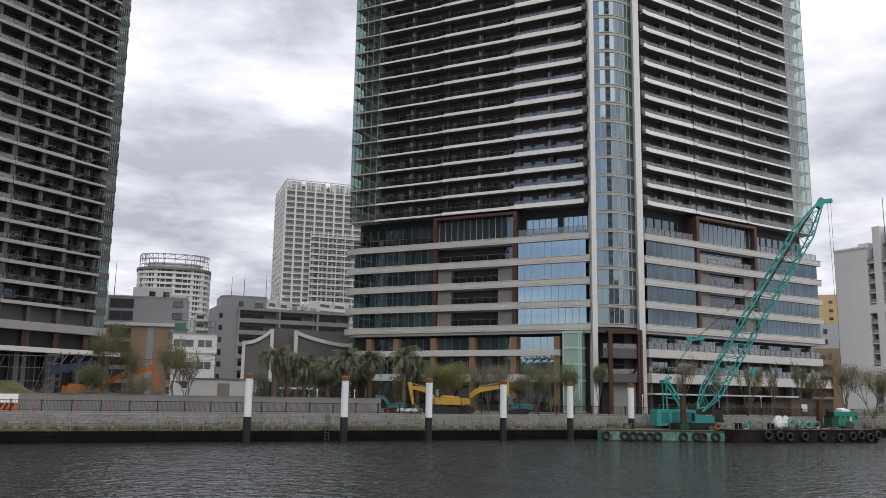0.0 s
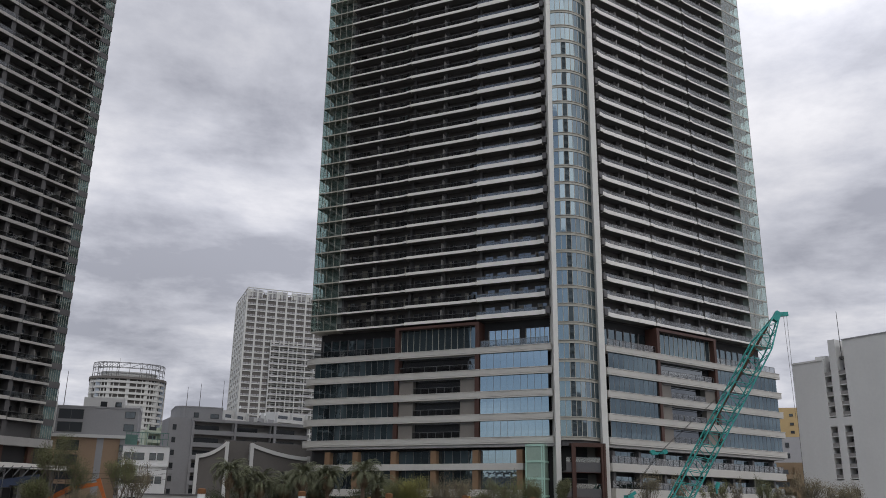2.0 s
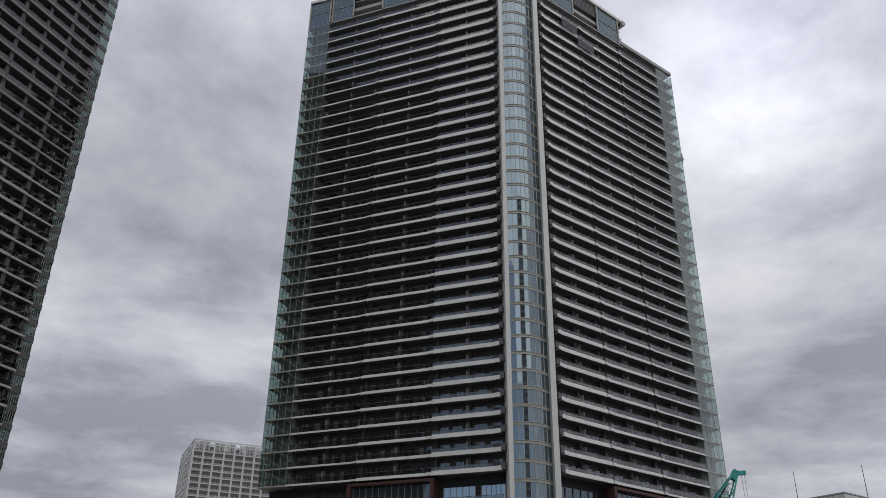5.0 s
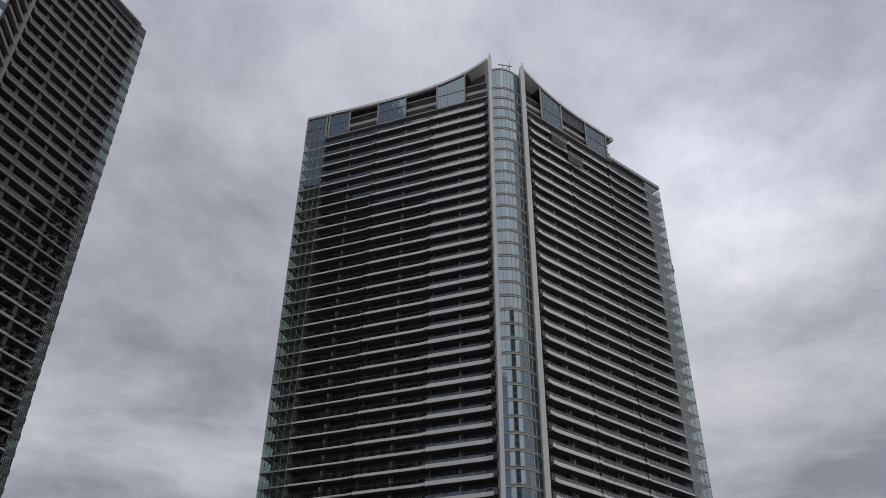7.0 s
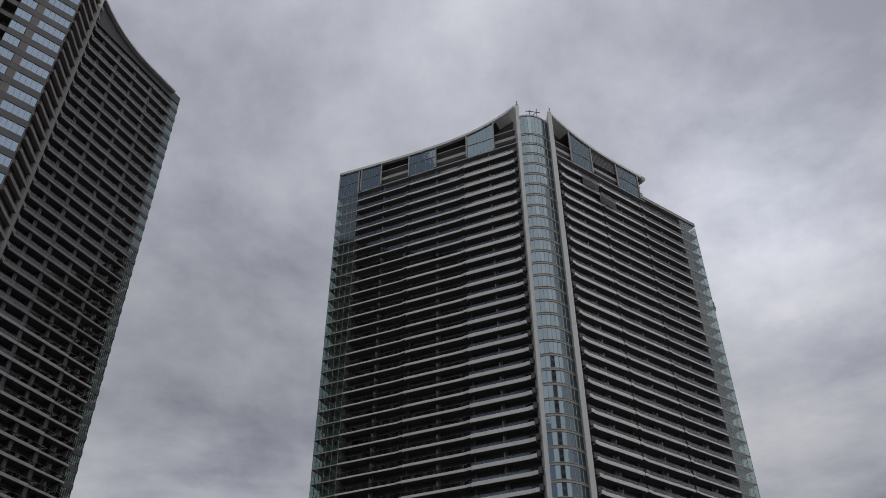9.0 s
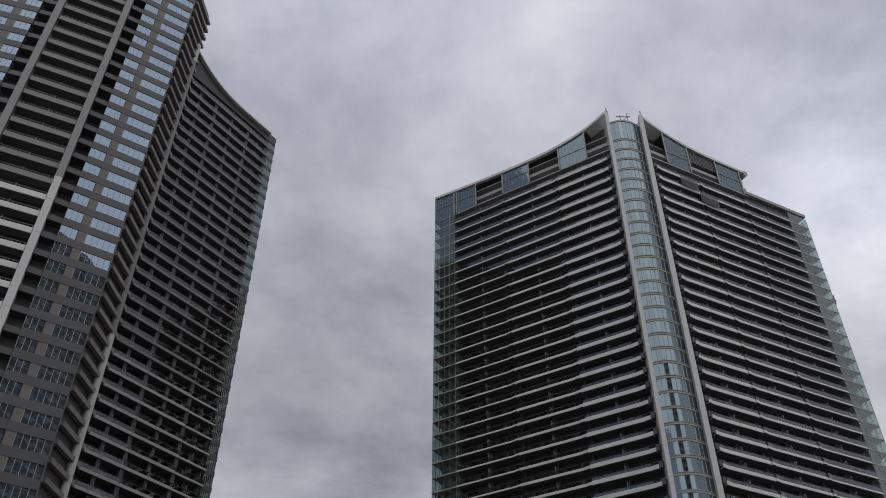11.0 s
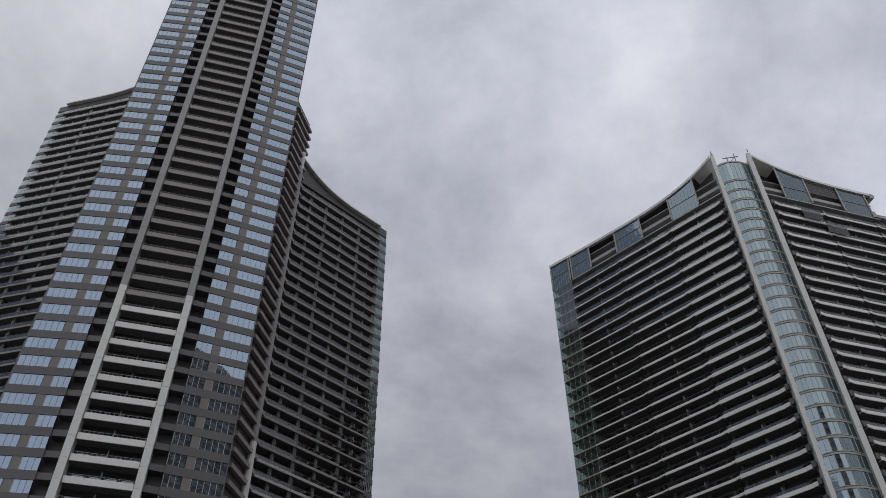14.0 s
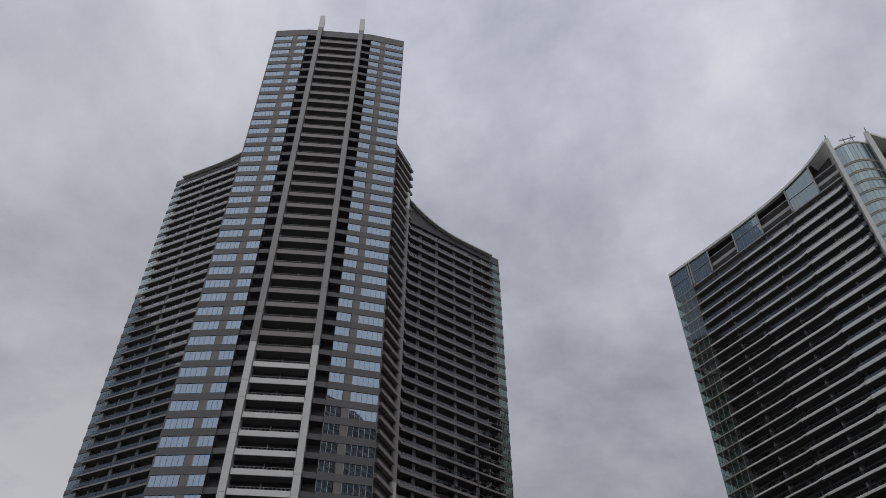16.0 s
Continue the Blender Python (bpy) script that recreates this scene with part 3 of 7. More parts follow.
    s.box(29.5, 44, 0.8, 8, 150.4, 153.4, 1)
    put("low_roof", s, FR, tower)
    net = clear_glass("grey_netting", (0.55, 0.55, 0.56), 0.04)
    for x0, x1, z0 in ((7.6, 12.9, 146.6), (12.9, 18.4, 143.3)):
        put("safety_net", Shape(net).box(x0, x1, -0.55, -0.52, z0, z0 + 3.3), FR, tower, "grey safety netting over a balcony")
    put("wall_camera", Shape(STEEL).box(49.6, 50.9, 0.2, 0.6, 127.0, 127.5).tube((50.7, 0.4, 126.2), (50.7, 0.4, 129), 0.12), FR, tower)
    return tower


MID = build_mid_tower()


def build_podium():
    pod = root("tower_podium", pose(28, 158, GROUND), "white banded glass podium below the residential tower", "building")

    def outline(off, xl, xr):
        pts = []
        r = 3.2
        for i in range(6):
            t = math.pi / 2 * i / 5
            pts.append((xl + r - (r + off) * math.cos(t), -off + (r + off) - (r + off) * math.sin(t)))
        left = plan(FL, [(xl - off, 20)] + pts + [(-0.05, -off)])
        right = plan(FR, [(0.05, -off), (xr + off, -off), (xr + off, 20)])
        return left + plan(FB, [(0.4, 1.4), (8.9, 1.4)]) + right

    bands = [(33.6, 34.75), (29.5, 30.75), (25.5, 26.75), (21.5, 22.75), (17.5, 18.7)]
    for k, (z0, z1) in enumerate(bands):
        b = put("floor_band", Shape(CREAM).prism(outline(0.35, -52.0, 50.8), z0 + 0.28, z1 - 0.10), IDENT, pod)
        for nm, off, za, zb in (("shadow_gap", 0.24, z0 + 0.22, z0 + 0.28), ("drip_edge", 0.35, z0, z0 + 0.22), ("band_cap", 0.42, z1 - 0.10, z1)):
            put(nm, Shape(CREAM).prism(outline(off, -52.0, 50.8), za, zb), IDENT, b)
    put("low_band", Shape(GREY_FASCIA).prism(outline(0.1, -51.2, 50.5), 17.0, 17.46), IDENT, pod)
    # inner and terrace walls: near-black sheets standing for the shade behind the front
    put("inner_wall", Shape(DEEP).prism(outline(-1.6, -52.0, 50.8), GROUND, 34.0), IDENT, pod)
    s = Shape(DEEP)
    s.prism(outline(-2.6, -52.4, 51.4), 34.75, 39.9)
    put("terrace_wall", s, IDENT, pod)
    # white band under the glazed storeys
    s = Shape(CREAM)
    s.prism(plan(FL, [(-49.6, 20), (-49.6, 1.4), (-48.9, 0.2), (-47.6, -0.3), (-5.6, -0.3), (-5.6, 20)]), 13.1, 14.2)
    s.prism(plan(FL, [(-49.6, 20), (-49.6, 1.4), (-48.9, 0.2), (-47.6, -0.3), (-5.6, -0.3), (-5.6, 20)]), 8.5, 9.8)
    put("lower_band", s, IDENT, pod)
    s = Shape(CREAM)
    s.prism(plan(FR, [(0.3, 20), (0.3, -0.4), (50.0, -0.4), (50.0, 20)]), 13.0, 14.4)
    s.prism(plan(FR, [(0.3, 20), (0.3, -0.9), (51.5, -0.9), (51.5, 20)]), 8.6, 10.2)
    s.prism(plan(FR, [(0.3, 20), (0.3, -1.8), (40, -1.8), (40, 20)]), 6.6, 6.85)
    put("lower_band", s, IDENT, pod)
    pane_me = {}

    def panes(m, x0, x1, z0, z1, mat, n, y=0.12):
        w = (x1 - x0) / n
        key = (round(w, 3), round(z1 - z0, 2), mat.name)
        if key not in pane_me:
            s = Shape(mat, POST)
            s.box(0.018, w - 0.018, 0, 0.06, 0, z1 - z0)
            s.box(-0.018, 0.018, -0.03, 0.08, 0, z1 - z0, 1)
            pane_me[key] = s.mesh("pane")
        for i in range(n):
            put("pane", pane_me[key], m @ pose(x0 + i * w, y, z0), pod)

    for z0, z1 in ((30.75, 33.6), (26.75, 29.5), (22.75, 25.5), (18.7, 21.5)):
        panes(FL, -13.7, -0.9, z0, z1, SKYGLASS, 10)
        panes(FL, -49.0, -31.2, z0, z1, PODGLASS, 14)
        panes(FR, 0.9, 13.6, z0, z1, PODGLASS, 10)
        panes(FR, 31.0, 50.4, z0, z1, PODGLASS, 15)
        for m, c0, c1 in ((FL, -31.1, -30.3), (FL, -14.7, -13.85), (FR, 13.6, 14.3), (FR, 30.2, 30.95)):
            put("red_column", Shape(RED).box(c0, c1, -0.2, 1.5, z0, z1), m, pod)
        for m, c0, c1 in ((FL, -30.2, -14.8), (FR, 14.4, 30.1)):
            s = Shape(TAUPE, STEEL, RAILGLASS, GLASS)
            if z1 < 33:
                s.box(c0, c0 + 2.9, 0.25, 1.5, z0, z1)
                s.box(c1 - 2.9, c1, 0.25, 1.5, z0, z1)
            s.box(c0, c1, 0.0, 0.10, z1 - 0.32, z1 - 0.2, 1)
            s.box(c0, c1, 1.4, 1.5, z0, z1, 3)
            put("balcony_recess", s, m, pod)
            s = Shape(RAILGLASS, STEEL)
            a, b = (c0 + 2.9, c1 - 2.9) if z1 < 33 else (c0, c1)
            s.box(a, b, 0.3, 0.33, z0, z0 + 1.1)
            s.box(a, b, 0.27, 0.36, z0 + 1.1, z0 + 1.17, 1)
            for i in range(7):
                x = a + (b - a - 0.06) * i / 6
                s.box(x, x + 0.06, 0.24, 0.30, z0, z0 + 1.12, 1)
            put("railing", s, m, pod)
    # red frames round the terrace windows
    for m, c0, c1 in ((FL, -31.1, -13.85), (FR, 13.6, 30.95)):
        s = Shape(RED, PODGLASS, BEIGE)
        s.box(c0, c0 + 0.7, -0.3, 2.6, 34.75, 39.6)
        s.box(c1 - 0.7, c1, -0.3, 2.6, 34.75, 39.6)
        s.box(c0 + 0.7, c1 - 0.7, -0.3, 2.6, 39.1, 39.6)
        s.box(c0 + 0.7, c1 - 0.7, 0.9, 1.0, 34.8, 39.1, 1)
        for i in range(13):
            x = c0 + 0.8 + (c1 - c0 - 1.6) * i / 12
            s.box(x - 0.04, x + 0.04, 0.82, 0.9, 34.8, 39.1, 2)
        put("red_frame", s, m, pod, "red-brown frame round tall terrace windows")
    for m, c0, c1 in ((FL, -13.8, -0.9), (FL, -49.5, -31.2), (FR, 0.9, 13.5), (FR, 31.0, 50.4)):
        s = Shape(RAILGLASS, STEEL)
        s.box(c0, c1, 0.2, 0.23, 34.76, 36.0)
        s.box(c0, c1, 0.17, 0.26, 36.0, 36.06, 1)
        n = int((c1 - c0) / 1.5)
        for i in range(n + 1):
            x = c0 + (c1 - c0 - 0.05) * i / n
            s.box(x, x + 0.05, 0.14, 0.2, 34.76, 36.0, 1)
        put("terrace_railing", s, m, pod)
    for m, c0, c1, n in ((FL, -49.0, -31.8, 9), (FR, 1.2, 13.3, 6), (FR, 31.4, 49.0, 9)):
        w = (c1 - c0) / n
        for i in range(n):
            win = put("terrace_window", Shape(PODGLASS).box(c0 + i * w + 0.3, c0 + (i + 1) * w - 0.08, 2.45, 2.55, 35.0, 38.4), m, pod)
            put("window_frame", Shape(DARKGREY).box(c0 + i * w + 0.1, c0 + i * w + 0.3, 2.3, 2.58, 34.8, 38.6), m, win)
    for c0, c1 in ((-12.8, -6.8), (-5.6, -1.2)):
        win = put("terrace_window", Shape(SKYGLASS).box(c0, c1, 2.3, 2.4, 35.2, 38.2), FL, pod)
        for i in range(6):
            x = c0 + (c1 - c0) * i / 5
            put("window_bar", Shape(BEIGE).box(x - 0.05, x + 0.05, 2.2, 2.3, 35.2, 38.2), FL, win)
    # lowest storeys: brown piers with dark glazing between
    for x in (-45.05, -38.94, -30.85, -22.73, -14.54, -6.32):
        s = Shape(BROWN)
        s.box(x - 0.55, x + 0.55, -0.1, 1.6, GROUND, 8.5).box(x - 0.55, x + 0.55, -0.1, 1.6, 9.8, 13.1).box(x - 0.55, x + 0.55, -0.1, 1.6, 14.2, 16.5)
        put("brown_pier", s, FL, pod)
    for x in (1.5, 8, 14.5, 21, 27.5, 34, 40.5, 47):
        s = Shape(DARKGREY)
        s.box(x - 0.3, x + 0.3, 0.3, 1.6, GROUND, 8.6).box(x - 0.3, x + 0.3, 0.3, 1.6, 10.2, 13.0).box(x - 0.3, x + 0.3, 0.3, 1.6, 14.4, 16.5)
        put("grey_pier", s, FR, pod)
    for z0, z1 in ((14.2, 16.5), (9.8, 13.1), (5.0, 8.5)):
        panes(FL, -44.5, -7.0, z0, z1, PODGLASS, 24, y=1.2)
        panes(FL, -13.9, -7.0, z0 + 0.02, z1 - 0.02, SKYGLASS, 5, y=1.0)
    for z0 in (14.4, 10.2):
        s = Shape(RAILGLASS, STEEL)
        s.box(0.6, 49.8, 0.0, 0.03, z0, z0 + 1.2)
        s.box(0.6, 49.8, -0.03, 0.06, z0 + 1.2, z0 + 1.27, 1)
        for i in range(32):
            x = 0.6 + 49.1 * i / 31
            s.box(x, x + 0.06, -0.07, 0.0, z0, z0 + 1.22, 1)
        put("railing", s, FR, pod)
        panes(FR, 1.0, 49.5, z0, z0 + 2.1, PODGLASS, 30, y=1.3)
    # pale green lift shaft
    s = Shape(material("pale_green_panel", (0.27, 0.36, 0.30), 0.2, vary=0.15, scale=0.5))
    s.box(-4.6, -1.5, -1.5, 1.0, GROUND, 16.9, 0)
    put("lift_shaft", s, FL, pod, "pale green glazed lift shaft")
    s = Shape(material("green_glazing_frame", (0.36, 0.55, 0.46), 0.4, vary=0.08))
    for z in (GROUND, 8.6, 11.4, 14.2, 16.9):
        s.box(-4.75, -1.35, -1.62, 1.0, z, z + 0.32)
    for x in (-4.75, -1.95, -1.55):
        s.box(x, x + 0.2, -1.6, -1.45, GROUND, 17.2)
    put("shaft_frame", s, FL, pod)
    # entrance portal under the bay
    s = Shape(RED)
    s.box(2.2, 2.85, -3.1, -2.66, GROUND, 17.35).box(7.2, 7.55, -3.1, 0.9, GROUND, 17.35).box(7.62, 8.0, -3.1, 0.9, GROUND, 17.35)
    s.box(2.85, 7.2, -3.1, -2.66, 16.7, 17.35).box(2.2, 7.2, -2.66, 0.9, 17.1, 17.35)
    put("portal_frame", s, FB, pod, "tall red-brown entrance frame")
    for z, h in ((8.6, 1.4), (12.65, 1.6)):
        b = put("portal_balcony", Shape(DARKGREY, SOFFIT).box(1.35, 7.15, -2.62, -2.45, z, z + h).box(1.35, 7.15, -2.45, 0.9, z, z + 0.25, 1), FB, pod)
        put("railing", Shape(RAILGLASS, STEEL).box(1.35, 7.15, -2.55, -2.51, z + h, z + h + 0.75).box(1.35, 7.15, -2.57, -2.49, z + h + 0.75, z + h + 0.81, 1), FB, b)
        put("portal_soffit", Shape(RED).box(1.35, 7.15, -2.6, 0.9, z - 0.12, z - 0.01), FB, b)
    put("portal_wall", Shape(TAUPE).box(5.7, 7.15, 0.3, 0.6, 10.0, 17.0), FB, pod)
    # portal window is opaque near-black, its shade put into the colour
    put("portal_window", Shape(DEEP, STEEL).box(1.35, 5.7, 0.45, 0.55, 8.9, 17.0).box(3.4, 3.5, 0.38, 0.45, 8.9, 17.0, 1).box(1.35, 5.7, 0.38, 0.45, 11.6, 11.75, 1), FB, pod)
    put("portal_door", Shape(material("grey_shutter", (0.27, 0.265, 0.255), 0.6, vary=0.1, streak=0.6)).box(2.9, 7.15, -1.4, -1.2, GROUND, 8.4), FB, pod, "grey roller shutter")
    # near-black box stands for the shade beside the shutter
    put("portal_side", Shape(DEEP).box(1.35, 2.9, -1.2, 0.4, GROUND, 8.4), FB, pod)


build_podium()

# ---- the taller tower: a protruding centre with two swept wings ----
SO = Vector((-72.58, 84.84, 0))
SF = pose(SO.x, SO.y, 0, 0, 0, 32.0)
SRW = SF @ pose(19.5, 38.6, 0, 0, 0, 29.0)
SLW = SF @ pose(-19.5, 38.6, 0, 0, 0, -29.0)
SST = 3.3
SLEV = [19.6 + SST * k for k in range(47)]
CLEV = [19.6 + SST * k for k in range(54)]


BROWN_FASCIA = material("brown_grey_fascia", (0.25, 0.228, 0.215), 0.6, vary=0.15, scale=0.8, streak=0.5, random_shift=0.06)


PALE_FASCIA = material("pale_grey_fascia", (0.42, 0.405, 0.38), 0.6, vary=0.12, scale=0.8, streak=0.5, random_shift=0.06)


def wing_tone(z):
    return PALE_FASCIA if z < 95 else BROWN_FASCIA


def tone_at(z):
    return WHITE if z < 95 else BROWN_FASCIA


def build_south_tower():
    rng = random.Random(8)
    tower = root("apartment_tower", SF @ pose(0, 20, GROUND), "taller residential tower with dark bands and a protruding glazed centre", "tower")
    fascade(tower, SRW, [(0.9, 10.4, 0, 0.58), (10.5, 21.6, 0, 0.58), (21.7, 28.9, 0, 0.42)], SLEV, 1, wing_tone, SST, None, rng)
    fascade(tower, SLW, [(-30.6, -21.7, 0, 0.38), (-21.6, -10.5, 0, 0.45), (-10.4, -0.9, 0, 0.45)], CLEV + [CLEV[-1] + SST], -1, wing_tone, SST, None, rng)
    for m, a, b, side in ((SRW, 28.0, 31.4, 1), (SLW, -32.9, -29.6, -1)):
        s = Shape(DARKGREY, TAUPE)
        e0, e1 = (a, b)
        s.box(e0, e1, 0.4, 5.0, -0.25, 0.85)
        t0 = e0 if side > 0 else e1 - 0.9
        s.box(t0, t0 + 0.9, 0.5, 3.0, 0.85, SST - 0.25, 1)
        me = s.mesh("corner_band")
        pane = TEALGLASS if side > 0 else WINGGLASS
        g = Shape(pane).box(e0 + 0.1, e1 - 0.1, 0.5, 0.54, 0.85, SST - 0.25).mesh("glass_screen")
        ex = e1 - 0.1 if side > 0 else e0 + 0.06
        g2 = Shape(pane).box(ex, ex + 0.04, 0.56, 4.9, 0.85, SST - 0.25).mesh("glass_screen")
        one, bars = Shape(BEIGE), Shape(BEIGE)
        for y in (0.5, 1.6, 2.7, 3.8, 4.8):
            one.box(ex - 0.02, ex + 0.07, y, y + 0.08, 0.85, SST - 0.25)
        for x in [e0 + 0.9 + 0.48 * i for i in range(5)]:
            one.box(x, x + 0.06, 0.46, 0.56, 0.85, SST - 0.25)
        roof = 0.0 if side > 0 else 25.6
        for z in [16.3] + (SLEV if side > 0 else CLEV + [CLEV[-1] + SST]):
            c = put("corner_band", me, m @ pose(0, 0, z), tower)
            put("glass_screen", g, m @ pose(0, 0, z), c)
            put("glass_screen", g2, m @ pose(0, 0, z), c)
            bars.add(one, pose(0, 0, z))
        put("mullions", bars, m, tower, kind="stuff")
        # dark piers dividing the face
        for x in (0.2, 10.45, 21.65):
            xx = x if side > 0 else -x
            put("pier", Shape(DARKGREY).box(xx - 0.45, xx + 0.45, 0.35, 2.3, GROUND, 172 + roof), m, tower)
        for x in (5.5, 16.1):
            xx = x if side > 0 else -x
            put("pier", Shape(DARKGREY).box(xx - 0.4, xx + 0.4, 0.55, 2.3, GROUND, 172 + roof), m, tower)
        e = 28.6 if side > 0 else 30.4
        core = [(0.2 * side, 2.66), (e * side, 2.66), (e * side, 20), (0.2 * side, 20)]
        put("core_wall", Shape(DARK).prism(core, GROUND, 174.0 + roof), m, tower)
        # upswept roof edge
        end = 28.4 if side > 0 else 30.2
        xs = [end * i / 24 for i in range(25)]

        def lift(x):
            return roof + 176.15 + 7.2 * max(0, 1 - x / 21) ** 2.6 + 0.015 * x

        s = Shape(PILLAR)
        s.profile([(x * side, lift(x) - 0.45) for x in xs] + [(x * side, lift(x)) for x in xs[::-1]], -0.7, 0.25)
        put("roof_edge", s, m, tower, "pale upswept roof edge")
        tip = 31.2 if side > 0 else 32.8
        xs = [tip * i / 24 for i in range(25)]
        s = Shape(DARKGREY)
        s.profile([(0, roof + 174.3), (tip * side, roof + 174.3)] + [(x * side, lift(x) + (0.45 if side > 0 else 0.0) * min(1, x / 12) - 0.1) for x in xs[::-1]], 0.3, 1.0)
        put("parapet", s, m, tower)
        s = Shape(DARK)
        s.profile([(0, roof + 172.2), (tip * side - 1.5 * side, roof + 172.2)] + [(x * side, lift(x) + 0.3) for x in [(tip - 1.5) * i / 24 for i in range(24, -1, -1)]], 2.7, 4.0)
        put("roof_wall", s, m, tower)
        s = Shape(PILLAR, UPPER)
        s.tube((0, -0.8, GROUND), (0, -0.8, 95), 0.75, 12).tube((0, -0.8, 95), (0, -0.8, 177), 0.75, 12, 1).tube((0, -0.8, 177), (0, -0.8, 183.5), 0.75, 12)
        if side > 0:
            put("wing_pillar", s, m, tower)
    # centre
    inv = SF.inverted()
    e1, e2, e3 = [inv @ spot(a, d) for a, d in ((33.2, 118), (32.35, 142), (30.55, 150))]
    right = [(7.9, 0.55), (16.0, 1.7), (e1.x, e1.y), (e2.x, e2.y), (e3.x, e3.y), (e3.x - 4, e3.y + 12)]
    poly = [(-x, y) for x, y in right[::-1]] + right
    s = Shape(DARK)
    s.prism([(-5.9, 1.9)] + [(-7.6, 1.9)] + [(-x, y + 0.4) for x, y in right[1:]] + [(x, y + 0.4) for x, y in right[1:]][::-1] + [(7.6, 1.9), (5.9, 1.9)], GROUND, 199.0)
    put("core_wall", s, SF, tower)
    for x in (-5.15, 5.15):
        low = Shape(PILLAR)
        z = GROUND
        while z < 97.0:
            top = min(z + SST, 97.0)
            low.box(x - 0.54, x + 0.54, -0.5, 1.9, z, top - 0.05).box(x - 0.49, x + 0.49, -0.45, 1.9, top - 0.05, top)
            z = top
        put("front_pillar", low, SF, tower)
        high = Shape(UPPER)
        z = 97.0
        while z < 200:
            high.box(x - 0.54, x + 0.54, -0.5, 1.9, z, min(z + 6.6, 201) - 0.05)
            high.box(x - 0.57, x + 0.57, -0.45, 1.9, min(z + 6.6, 201) - 0.05, min(z + 6.6, 201))
            z += 6.6
        put("front_pillar", high, SF, tower)
        put("roof_fin", Shape(PILLAR).prism([(x - 0.6, -0.5), (x + 0.6, -0.5), (x + 0.6, 1.2), (x - 0.6, 1.2)], 201.0, [207, 207, 205.5, 205.5]), SF, tower)
    # storeys of the centre
    cm = {}
    for mat in (WHITE, BROWN_FASCIA):
        s = Shape(mat, SOFFIT)
        s.box(-4.5, 4.5, -0.1, 0.06, 0, 1.0)
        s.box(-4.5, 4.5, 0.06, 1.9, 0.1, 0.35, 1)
        cm[mat.name] = s.mesh("balcony")
    s = Shape(STEEL)
    s.box(-4.5, 4.5, -0.05, 0.03, 1.38, 1.44)
    for i in range(15):
        x = -4.4 + 8.8 * i / 14
        s.box(x - 0.03, x + 0.03, -0.04, 0.0, 1.0, 1.4)
    s.box(-0.05, 0.05, 0.8, 1.9, 1.0, 2.6)
    rail = s.mesh("railing")
    s = Shape(DARK, GLASS)
    s.box(-4.5, 4.5, 1.9, 2.0, 0.3, SST)
    for x in (-3.9, -1.6, 0.5, 2.6):
        s.box(x, x + 1.5, 1.87, 1.9, 0.5, 2.6, 1)
    back = s
    side_parts = {}
    for sg in (-1, 1):
        line = [(7.9, 0.2), (16.2, 1.36)]
        d = Vector((line[1][0] - line[0][0], line[1][1] - line[0][1])).normalized()
        ang = math.degrees(math.atan2(d.y, d.x))
        bm_ = pose(7.9 * sg, 0.2, 0, 0, 0, ang * sg)
        L = 8.38
        s = Shape(DARKGREY, TAUPE)
        a, b = (0, L) if sg > 0 else (-L, 0)
        s.box(a, b, 0, 0.5, 0, 1.35)
        # notch balcony beside the pillar
        c0, c1 = (-2.1, 0) if sg > 0 else (0, 2.1)
        s.box(c0, c1, 0.3, 0.42, 0.25, 1.25)
        s.box(c0, c1, 0.42, 2.0, 0.25, 0.45)
        t0 = 2.55 if sg > 0 else -3.75
        s.box(t0, t0 + 1.2, 0.05, 0.4, 1.35, SST, 1)
        e = L - 0.12 if sg > 0 else -L
        s.box(e, e + 0.12, 0.0, 0.4, 1.35, SST, 1)
        band = s.mesh("spandrel_band")
        pm = []
        for g0, g1, n in (((0.05, 2.5, 3), (3.8, L - 0.15, 5)) if sg > 0 else ((-L + 0.15, -3.8, 5), (-2.5, -0.05, 3))):
            for i in range(n):
                w = (g1 - g0) / n
                p = Shape(SOUTHGLASS, BEIGE)
                p.box(g0 + i * w + 0.04, g0 + (i + 1) * w - 0.04, 0.10, 0.16, 1.36, SST - 0.01)
                p.box(g0 + i * w - 0.04, g0 + i * w + 0.04, 0.06, 0.16, 1.36, SST - 0.01, 1)
                pm.append((p, p.mesh("pane")))
        side_parts[sg] = (bm_, band, pm)
    # flank bands on the return faces
    fl = {}
    for mat in (WHITE, BROWN_FASCIA):
        for sg in (-1, 1):
            p = [(e2.x * sg, e2.y), (e3.x * sg, e3.y)]
            q = [((e2.x + 0.9) * sg, e2.y - 0.3), ((e3.x + 0.9) * sg, e3.y - 0.3)]
            one = Shape(BROWN_FASCIA).prism(p + q[::-1], 0, 0.9).mesh("flank_band")
            p = [(16.0 * sg, 1.8), (e1.x * sg, e1.y)]
            two = Shape(DARKGREY).prism([p[0], p[1], (p[1][0] - 0.5 * sg, p[1][1]), (p[0][0] - 0.5 * sg, p[0][1])], 0, 1.3).mesh("flank_band")
            fl.setdefault(mat.name, []).extend((one, two))
    centre = Shape(DARK, GLASS)
    joined = {sg: Shape(SOUTHGLASS, BEIGE) for sg in (-1, 1)}
    for z in CLEV:
        up = SF @ pose(0, 0, z)
        mat = tone_at(z)
        b = put("balcony", cm[mat.name], up, tower)
        put("railing", rail, up, b)
        centre.add(back, pose(0, 0, z))
        for me in fl[mat.name]:
            put("flank_band", me, up, tower)
        for sg, (bm_, band, pm) in side_parts.items():
            put("spandrel_band", band, SF @ bm_ @ pose(0, 0, z), tower)
